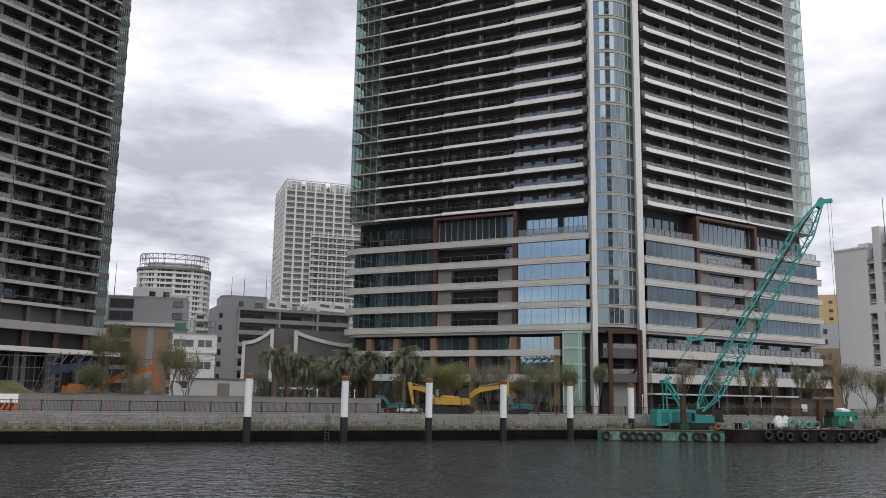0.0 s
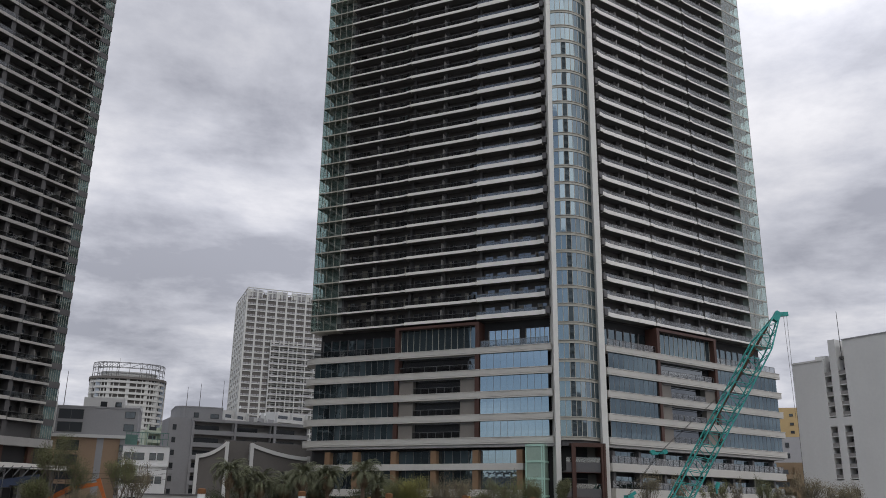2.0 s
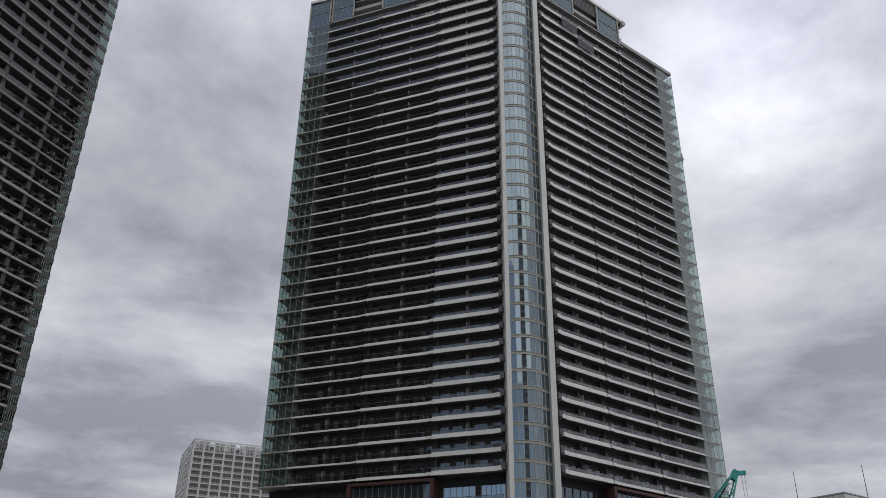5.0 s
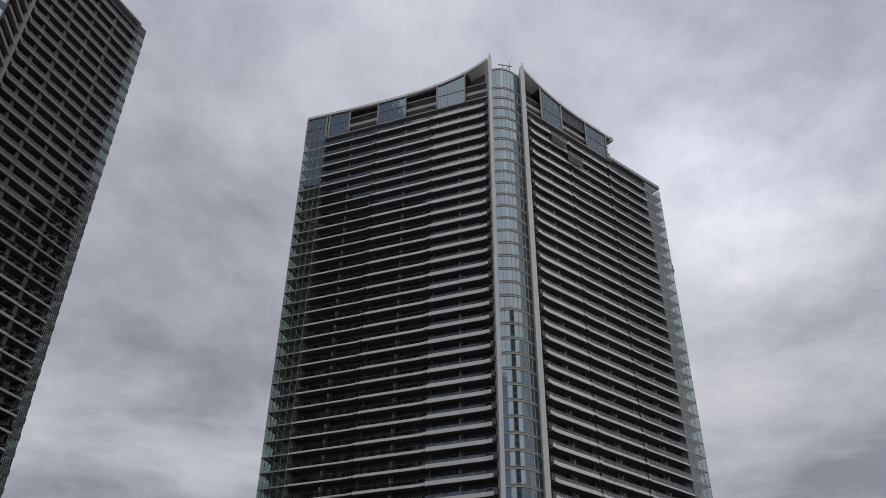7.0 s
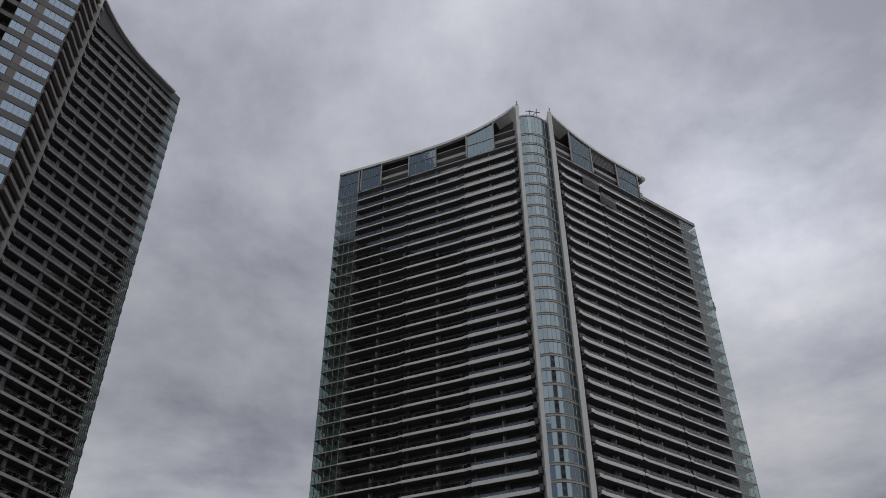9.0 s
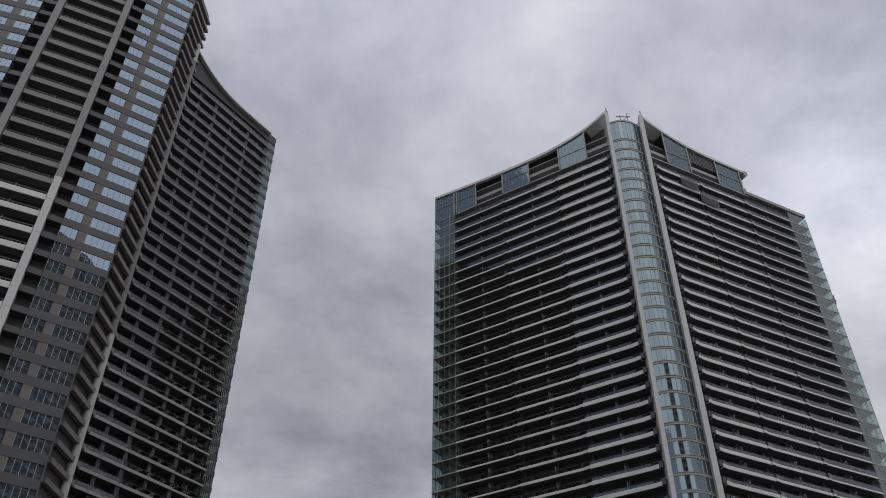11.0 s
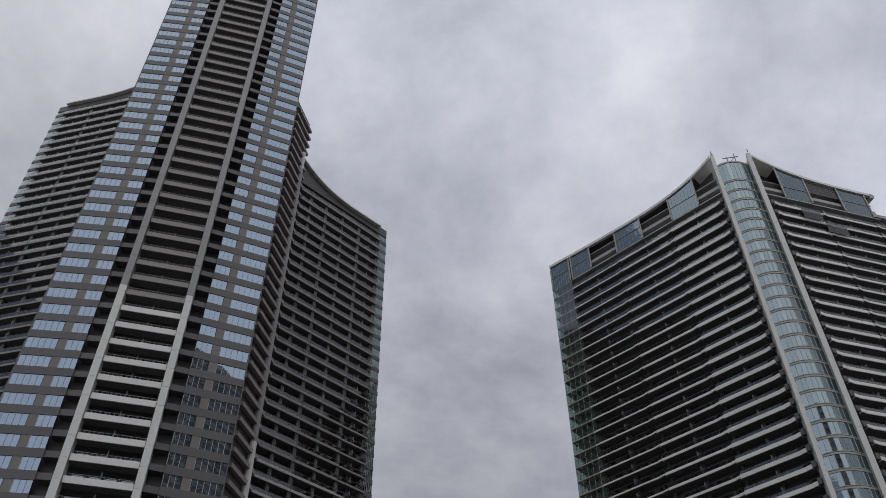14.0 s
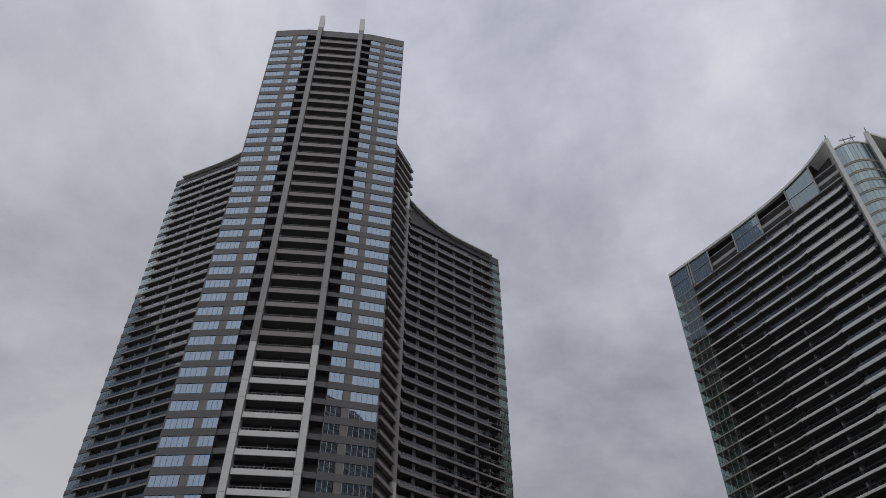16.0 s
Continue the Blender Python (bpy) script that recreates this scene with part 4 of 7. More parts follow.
            for shape, me in pm:
                if 60 < z < 119:
                    put("pane", me, SF @ bm_ @ pose(0, 0, z), tower)
                else:
                    joined[sg].add(shape, pose(0, 0, z))
    put("centre_wall", centre, SF, tower, kind="stuff")
    for sg, shape in joined.items():
        put("glazing", shape, SF @ side_parts[sg][0], tower, kind="stuff")
    s = Shape(DARKGREY)
    zt = 19.6 + SST * 54
    s.prism([(-16.2, 1.36), (-7.9, 0.2), (7.9, 0.2), (16.2, 1.36), (15, 14), (-15, 14)], zt, 200.6)
    put("roof_wall", s, SF, tower)
    # lower storeys facing the river
    t = SRW
    put("base_band", Shape(GREY_FASCIA).box(-1, 31.2, -0.4, 6, 15.5, 16.9), t, tower)
    put("base_band", Shape(WHITE).box(-1, 35, -1.0, 6, 11.9, 12.7), t, tower)
    put("base_wall", Shape(DARKGREY).box(-1, 29, 1.5, 6, 17.0, 19.7), t, tower)
    # glazing as opaque near-black boxes: the dimness inside is painted on
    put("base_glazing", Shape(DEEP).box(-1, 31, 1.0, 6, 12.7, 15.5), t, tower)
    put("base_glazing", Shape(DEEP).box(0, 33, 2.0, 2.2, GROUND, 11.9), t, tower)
    for x in (3, 9, 15, 21, 27):
        put("brown_pier", Shape(RED).box(x, x + 1.1, 0.3, 1.0, 12.7, 15.5), t, tower)
    for x in (2, 8, 14, 20, 26, 32):
        put("grey_pier", Shape(DARKGREY).box(x, x + 0.9, 0.2, 1.1, GROUND, 11.9), t, tower)
    for x in range(0, 33, 2):
        put("glazing_bar", Shape(STEEL).box(x, x + 0.08, 1.92, 2.0, GROUND, 11.9), t, tower)
    return tower


SOUTH = build_south_tower()

# ---- apartment tower on the near bank, mirrored in the glass across the river ----
def build_near_tower():
    m = pose(22.0, -14.0, 4.2)
    W, D, H, st = 48.0, 30.0, 189.5, 3.3
    t = root("apartment_tower", m, "dark banded residential tower on the near bank", "tower")
    put("core_wall", Shape(TAUPE).box(1.6, W - 1.6, -D, -1.6, 0, H - 2), m, t)
    band = Shape(PALE_FASCIA, SOFFIT).box(0, W, -D, 0, 0, 0.25, 1).box(0, W, -0.14, 0, 0.25, 1.15).box(0, 0.14, -D, -0.14, 0.25, 1.15).mesh("balcony")
    wall = Shape(GLASS, POST)
    for i in range(12):
        x = 2.2 + i * 3.7
        wall.box(x, x + 2.4, -1.6, -1.55, 0.4, 2.6).box(x + 2.7, x + 3.1, -1.6, -0.3, 0.25, st, 1)
    for i in range(7):
        y = -D + 2.0 + i * 3.8
        wall.box(1.55, 1.6, y, y + 2.4, 0.4, 2.6).box(0.4, 1.6, y + 2.8, y + 3.1, 0.25, st, 1)
    wall = wall.mesh("window_wall")
    z = 6.0
    while z < H - 3:
        b = put("balcony", band, m @ pose(0, 0, z), t)
        put("window_wall", wall, m @ pose(0, 0, z), b)
        z += st
    put("base_wall", Shape(TAUPE).box(0.8, W - 0.8, -D + 0.5, -0.8, 0, 6.0), m, t)
    put("roof", Shape(GREY_FASCIA).box(-0.3, W + 0.3, -D, 0.3, H - 2, H - 1.2).box(6, W - 6, -D + 5, -5, H - 1.2, H + 2), m, t)


build_near_tower()


def unseen_near_blocks():
    """Unseen plain mid-rise blocks added along the near bank to darken podium glass reflections."""
    for x, y, w, h, turn in ((-160, 10, 46, 16, 24), (-108, -2, 40, 20, 22), (-60, -22, 34, 13, 18), (84, 0, 40, 42, 30), (128, 26, 44, 33, 27), (178, 48, 44, 48, 26)):
        m = pose(x, y, 4.2, 0, 0, turn)
        t = root("apartment_house", m, "unseen plain grey mid-rise block on the near bank, added for reflections", "building", "near bank blocks")
        put("wall", Shape(TAUPE).box(0, w, -16, -0.2, 0, h), m, t)
        n, rows = int(w / 3.4), int((h - 2) / 3.1)
        pane = Shape(GLASS).box(0, 2.2, -0.2, -0.12, 0.9, 2.4).mesh("window")
        for r in range(rows):
            put("floor_band", Shape(GREY_FASCIA).box(0, w, -0.2, 0.25, r * 3.1 + 2.9, r * 3.1 + 3.5), m, t)
            for i in range(n):
                put("window", pane, m @ pose(0.8 + i * 3.4, 0, r * 3.1 + 0.4), t)
        put("roof", Shape(GREY_FASCIA).box(-0.2, w + 0.2, -16.2, 0.1, h, h + 0.6), m, t)


unseen_near_blocks()

# ---- quay wall, fence and piles ----
CONCRETE = material("concrete", (0.185, 0.18, 0.172), 0.85, vary=0.25, scale=0.7, streak=0.5, bump=0.3)
STONE = material("pale_stone", (0.27, 0.266, 0.243), 0.9, vary=0.28, scale=1.6, bump=0.6, stain=(0.20, 0.19, 0.15), amount=0.55)
TIDE = material("wet_tide_mark", (0.011, 0.009, 0.007), 0.8, vary=0.5, scale=1.0, streak=0.3, bump=0.4, spec=0.06)
ALGAE = material("brown_algae_band", (0.13, 0.115, 0.085), 0.8, vary=0.4, scale=1.2, bump=0.5, stain=(0.03, 0.026, 0.018), amount=0.6)
BLACK = material("black_metal", (0.018, 0.018, 0.019), 0.45)
RUBBER = material("tyre_rubber", (0.022, 0.021, 0.021), 0.8, vary=0.3)
RUST = material("rust", (0.075, 0.038, 0.022), 0.85, vary=0.4, scale=3)
TEAL = material("teal_paint", (0.035, 0.30, 0.27), 0.5, vary=0.25, scale=2)
TEALDARK = material("dirty_teal_paint", (0.025, 0.17, 0.17), 0.6, vary=0.35, scale=2, stain=(0.08, 0.07, 0.055), amount=0.5)
GREENP = material("green_paint", (0.015, 0.20, 0.12), 0.5, vary=0.2, scale=2)
GREEND = material("dark_green_paint", (0.012, 0.06, 0.035), 0.6, vary=0.3, scale=2)
YELLOW = material("yellow_paint", (0.44, 0.255, 0.035), 0.55, vary=0.3, scale=2, stain=(0.14, 0.09, 0.04), amount=0.4)
ORANGE = material("orange_paint", (0.46, 0.125, 0.025), 0.55, vary=0.3, scale=2, stain=(0.13, 0.07, 0.04), amount=0.4)
PALEPAINT = material("white_paint", (0.76, 0.76, 0.75), 0.5, vary=0.08, streak=0.7)


def build_quay():
    rng = random.Random(3)
    q = root("quay_wall", QF, "pale stone quay wall with a dark tide band", "wall", kind="structure")
    s = Shape(CONCRETE)
    s.box(-70, 190, 0.25, 1.2, -2, 3.28)
    s.box(-70, 190, 0.02, 1.25, 3.28, 3.42)
    put("coping", s, QF, q)
    put("tide_band", Shape(TIDE).box(-70, 190, -0.10, 0.25, -2, 1.3), QF, q)
    put("backing", Shape(STONE).box(-70, 190, 0.06, 0.25, 1.3, 3.28), QF, q)
    weedy = material("weedy_stone", (0.125, 0.115, 0.075), 0.85, vary=0.4, scale=1.4, bump=0.7, stain=(0.05, 0.045, 0.025), amount=0.6)
    mossy = material("mossy_stone", (0.215, 0.205, 0.16), 0.88, vary=0.35, scale=1.5, bump=0.7, stain=(0.13, 0.12, 0.075), amount=0.6)
    pale, mid, low, wet = Shape(STONE), Shape(mossy), Shape(weedy), Shape(TIDE)
    z = 0.15
    for row in range(11):
        h = (0.30, 0.27, 0.29, 0.28, 0.26, 0.30, 0.27, 0.30, 0.26, 0.32, 0.29)[row]
        block = -70.0
        while block < 190:
            x, end = block + 0.03, block + 2.4
            while x < end - 0.15:
                w = min(rng.uniform(0.22, 0.75), end - x)
                if row < 4:
                    s = wet
                elif row < 6:
                    s = low if row == 4 or rng.random() < 0.75 else mid
                elif row == 6:
                    s = mid
                else:
                    s = mid if row == 7 and rng.random() < 0.4 else pale
                front = -0.12 if s is wet else 0.0
                y = front - rng.uniform(0.0, 0.022)
                j = [rng.uniform(-0.03, 0.03) for _ in range(8)]
                b = 0.035
                k = len(s.v)
                s.v += [(x + j[0], front + 0.03, z + j[1]), (x + w - 0.02 + j[2], front + 0.03, z + j[3]), (x + w - 0.02 + j[4], front + 0.03, z + h + j[5]), (x + j[6], front + 0.03, z + h + j[7])]
                s.v += [(x + b + j[0], y, z + b + j[1]), (x + w - 0.02 - b + j[2], y + 0.25 * j[3], z + b + j[3]), (x + w - 0.02 - b + j[4], y, z + h - b + j[5]), (x + b + j[6], y + 0.3 * j[1], z + h - b + j[7])]
                for f in ((4, 5, 6, 7), (0, 1, 5, 4), (1, 2, 6, 5), (2, 3, 7, 6), (3, 0, 4, 7)):
                    s.f.append([k + i for i in f])
                    s.m.append(0)
                x += w
            block = end
        z += h
    put("stone_facing", pale, QF, q, kind="stuff")
    put("mossy_facing", mid, QF, q, kind="stuff")
    put("weedy_facing", low, QF, q, kind="stuff")
    put("wet_facing", wet, QF, q, kind="stuff")
    # ladder
    lad = Shape(STEEL)
    for x in (36.0, 36.5):
        lad.tube((x, -0.25, 0.1), (x, -0.25, 3.6), 0.04)
    for i in range(9):
        lad.tube((36.0, -0.25, 0.3 + i * 0.38), (36.5, -0.25, 0.3 + i * 0.38), 0.025)
    put("quay_ladder", lad, QF, None, "steel ladder fixed on the quay wall", "ladder")


FENCE_START = 6.77


def build_fence():
    fence = root("fence", QF @ pose(0, 0.8, 3.42), "black metal railing along the quay edge", "fence")
    step = 3.05
    post = Shape(BLACK).box(-0.065, 0.065, -0.06, 0.06, 0, 1.32).mesh("post")
    top = Shape(BLACK).box(0.065, step - 0.065, -0.03, 0.03, 1.17, 1.24).mesh("top_rail")
    foot = Shape(BLACK).box(0.065, step - 0.065, -0.02, 0.02, 0.12, 0.17).mesh("bottom_rail")
    n = 20
    bars = Shape(BLACK)
    for i in range(n):
        x = 0.15 + (step - 0.3) * i / (n - 1)
        bars.box(x - 0.012, x + 0.012, -0.012, 0.012, 0.17, 1.17)
    bars = bars.mesh("baluster")
    for i in range(-10, 56):
        m = QF @ pose(FENCE_START + i * step, 0.8, 3.42)
        put("post", post, m, fence)
        put("top_rail", top, m, fence)
        put("bottom_rail", foot, m, fence)
        put("baluster", bars, m, fence, kind="stuff")


def build_piles():
    first = None
    for az, d in ((12.55, 103.4), (6.33, 106.6), (0.76, 110.8), (-4.17, 116.2), (-8.54, 121.8), (-12.45, 128.4)):
        p = spot(az, d)
        m = pose(p.x, p.y, 0)
        if first is None:
            first = root("mooring_pile", m, "white and black mooring pile with rusty cap in the river", "pile", "mooring piles")
            s = Shape(PALEPAINT)
            s.tube((0, 0, 3.05), (0, 0, 7.45), 0.44, 20)
            put("upper_shaft", s.mesh("upper_shaft"), m, first)
            s = Shape(BLACK)
            s.tube((0, 0, -3), (0, 0, 3.05), 0.455, 20)
            s.tube((0, 0, 1.1), (0, 0, 1.3), 0.50, 20)
            put("lower_shaft", s, m, first, "black coated lower shaft")
            s = Shape(material("cap_rust", (0.17, 0.075, 0.03), 0.85, vary=0.4, scale=3))
            s.tube((0, 0, 7.45), (0, 0, 7.95), 0.47, 20)
            s.tube((0, 0, 7.95), (0, 0, 8.05), 0.47, 20, 0, 0.25)
            put("cap", s, m, first, "rusty brown cap")
        else:
            copy_thing(first, m)


build_quay()
build_fence()
build_piles()


# ---- trees ----
BARK = material("bark", (0.13, 0.105, 0.08), 0.9, vary=0.35, scale=5, bump=0.6)
PALMBARK = material("palm_bark", (0.12, 0.085, 0.06), 0.95, vary=0.4, scale=6, bump=0.8)
LEAF = material("olive_leaves", (0.115, 0.122, 0.05), 0.7, vary=0.45, scale=2, bump=0, random_shift=0.2)
LEAF2 = material("yellow_green_leaves", (0.14, 0.135, 0.035), 0.7, vary=0.4, scale=2, bump=0, random_shift=0.15)
DEADLEAF = material("dry_twigs", (0.16, 0.138, 0.085), 0.85, vary=0.35, scale=2, bump=0)
FROND = material("palm_fronds", (0.135, 0.145, 0.085), 0.6, vary=0.45, scale=1.5, bump=0)
SKIRT = material("dead_fronds", (0.16, 0.12, 0.075), 0.9, vary=0.35, scale=2, bump=0)


def leaf_cloud(s, rng, centre, r, n, size, mat=0):
    for _ in range(n):
        d = Vector((rng.gauss(0, 1), rng.gauss(0, 1), rng.gauss(0, 0.9)))
        p = Vector(centre) + d.normalized() * r * rng.random() ** 0.5
        u = Vector((rng.uniform(-1, 1), rng.uniform(-1, 1), rng.uniform(-1, 1))).normalized()
        w = u.orthogonal().normalized()
        a, b = size * rng.uniform(0.6, 1.3), size * rng.uniform(0.25, 0.5)
        s.face([p - u * a, p + w * b, p + u * a, p - w * b], mat)


def tree(at, h, seed, leaves=26, leaf=None, width=1.0, label=""):
    rng = random.Random(seed)
    m = pose(*at)
    t = root("tree", m, label or "slender olive-green tree with thin bare limbs", "tree", "waterfront trees")
    trunk, crown = Shape(BARK), Shape(leaf or LEAF)

    def grow(p, d, length, r, depth):
        q = p + d * length
        trunk.tube(p, q, max(r, 0.022), 5, 0, max(r * 0.62, 0.016))
        if depth <= 1:
            leaf_cloud(crown, rng, q - d * length * 0.25, 0.75 * width, leaves * 3 // 2, 0.095)
        if depth == 0:
            return
        for k in range(rng.choice((2, 3, 3))):
            e = (d + Vector((rng.uniform(-0.5, 0.5) * width, rng.uniform(-0.5, 0.5) * width, rng.uniform(0.15, 0.7)))).normalized()
            grow(p + d * length * (1.0 if k == 0 else rng.uniform(0.45, 0.95)), e, length * rng.uniform(0.62, 0.88), r * 0.58, depth - 1)

    for k in range(rng.choice((2, 3, 3))):
        d = Vector((rng.uniform(-0.25, 0.25) * width, rng.uniform(-0.25, 0.25) * width, 1)).normalized()
        grow(Vector((rng.uniform(-0.15, 0.15), rng.uniform(-0.15, 0.15), -0.1)), d, h * 0.335, 0.10, 4)
    put("trunk", trunk, m, t)
    put("crown", crown, m, t)
    return t


def palm(at, h, seed):
    rng = random.Random(seed)
    m = pose(*at)
    t = root("palm_tree", m, "shaggy palm tree with drooping grey-green fronds", "palm", "palm trees")
    s = Shape(PALMBARK)
    prev, r = Vector((0, 0, -0.2)), 0.36
    for i in range(9):
        q = Vector((0.05 * math.sin(i), 0.04 * math.cos(i * 1.3), h * (i + 1) / 9))
        s.tube(prev, q, r, 9, 0, r * 0.88)
        prev = q
        r = 0.36 if i < 6 else 0.42
    put("trunk", s, m, t)
    s = Shape(FROND, SKIRT)
    for i in range(110):
        a = rng.uniform(0, 2 * math.pi)
        dead = i > 88
        rise = rng.uniform(-0.9, -0.3) if dead else rng.uniform(-0.25, 1.45)
        L = rng.uniform(1.6, 2.4) if dead else rng.uniform(2.4, 3.6)
        out = Vector((math.cos(a), math.sin(a), 0))
        side = Vector((-out.y, out.x, 0))
        p = Vector((0, 0, h - (0.5 if dead else 0.0)))
        ang = rise
        for k in range(8):
            q = p + (out * math.cos(ang) + Vector((0, 0, math.sin(ang)))) * L / 8
            up = (out * -math.sin(ang) + Vector((0, 0, math.cos(ang))))
            mid = 1 - abs(k / 7 - 0.45)
            if k > 1 or dead:
                for sg in (-1, 1):
                    for j in range(4):
                        b = p.lerp(q, j / 4)
                        tip = b + side * sg * rng.uniform(0.5, 0.8) * mid + (q - p) * rng.uniform(0.9, 1.5) - up * rng.uniform(0.1, 0.42)
                        s.face([b, b + (q - p) * 0.15, tip], 1 if dead else 0)
            s.face([p - side * 0.03, q - side * 0.02, q + side * 0.02, p + side * 0.03], 1 if dead else 0)
            p = q
            ang -= 0.11 + 0.035 * k * (0.8 if dead else 1)
    put("crown", s, m, t)


def build_trees():
    for k, (az, d, z) in enumerate(((10.95, 138, 11.9), (9.0, 142, 10.6), (6.37, 137, 11.7), (4.7, 143, 11.6), (2.46, 139, 12.3), (1.55, 144, 10.6), (7.5, 145, 10.6), (5.6, 146, 10.8), (10.1, 141, 11.2))):
        palm(spot(az, d, GROUND), z - 0.6 - GROUND, 40 + k)
    rows = ((21.2, 123, 14.6, 26, LEAF, 1.2), (20.3, 124, 12.6, 20, LEAF, 1.0), (19.3, 122, 8.0, 14, DEADLEAF, 1.2), (17.1, 124, 12.4, 20, LEAF, 1.0), (16.4, 126, 11.3, 12, DEADLEAF, 0.9), (22.2, 122, 9.0, 16, LEAF, 1.2), (-0.7, 139, 11.4, 40, LEAF2, 1.4), (0.3, 141, 11.0, 30, LEAF, 1.3),
            (-2.3, 141, 11.0, 12, DEADLEAF, 1.5), (-3.2, 140, 11.4, 10, DEADLEAF, 1.5), (-4.1, 141, 11.2, 12, DEADLEAF, 1.4), (-6.3, 138, 10.8, 22, LEAF, 1.5), (-7.3, 138, 11.4, 20, LEAF, 1.4), (-5.3, 139, 8.8, 16, LEAF, 1.3), (-8.6, 139, 11.0, 22, LEAF, 0.9),
            (-10.4, 139, 11.2, 26, LEAF, 0.7), (-15.8, 144, 12.0, 18, DEADLEAF, 1.0), (-17.5, 147, 11.6, 20, DEADLEAF, 1.0), (-19.6, 151, 11.7, 14, LEAF, 0.8), (-21.1, 154, 11.7, 10, DEADLEAF, 0.8),
            (-22.6, 157, 12.4, 20, LEAF, 0.8), (-24.0, 160, 11.8, 10, DEADLEAF, 0.8), (-25.2, 160, 12.8, 20, DEADLEAF, 1.3), (-26.6, 162, 12.2, 24, DEADLEAF, 1.6), (-27.6, 163, 11.5, 24, DEADLEAF, 1.5), (-23.3, 165, 10.5, 12, LEAF, 1.0))
    for k, (az, d, z, n, leaf, w) in enumerate(rows):
        tree(spot(az, d, GROUND), z - GROUND, 70 + k, n, leaf, w, {"yellow_green_leaves": "bushy yellow-green tree by the podium", "dry_twigs": "bare-limbed tree with few dry leaves"}.get(leaf.name, ""))
    rng = random.Random(4)
    s = Shape(material("dark_hedge_leaves", (0.055, 0.063, 0.030), 0.7, vary=0.45, scale=2, bump=0))
    for k in range(120):
        az = rng.uniform(-0.5, 12.0)
        leaf_cloud(s, rng, spot(az, rng.uniform(146, 150), GROUND + rng.uniform(0.5, 5.5)), 1.5, 300, 0.14)
    put("hedge", s, IDENT, None, "dense dark green shrubs below the palms", "shrubs", kind="stuff")
    # low scrub round the site
    s = Shape(DEADLEAF, LEAF)
    for az0, az1, d0, d1, n, z0, z1 in ((23.5, 17.5, 119, 122, 46, 0.6, 2.6), (-1.0, -9.5, 141, 144, 34, 0.4, 2.6), (-15.5, -28, 147, 160, 46, 0.4, 1.8), (27.5, 24.5, 119, 122, 24, 0.8, 2.4)):
        for k in range(n):
            f = rng.random()
            leaf_cloud(s, rng, spot(az0 + (az1 - az0) * f, d0 + (d1 - d0) * f + rng.uniform(0, 3), GROUND + rng.uniform(z0, z1)), 0.9, 130, 0.10, rng.choice((0, 0, 1)))
    put("scrub", s, IDENT, None, "brown and olive low scrub growing round the site", "shrubs", kind="stuff")


build_trees()

# ---- raised site ground, low wall and small things on it ----


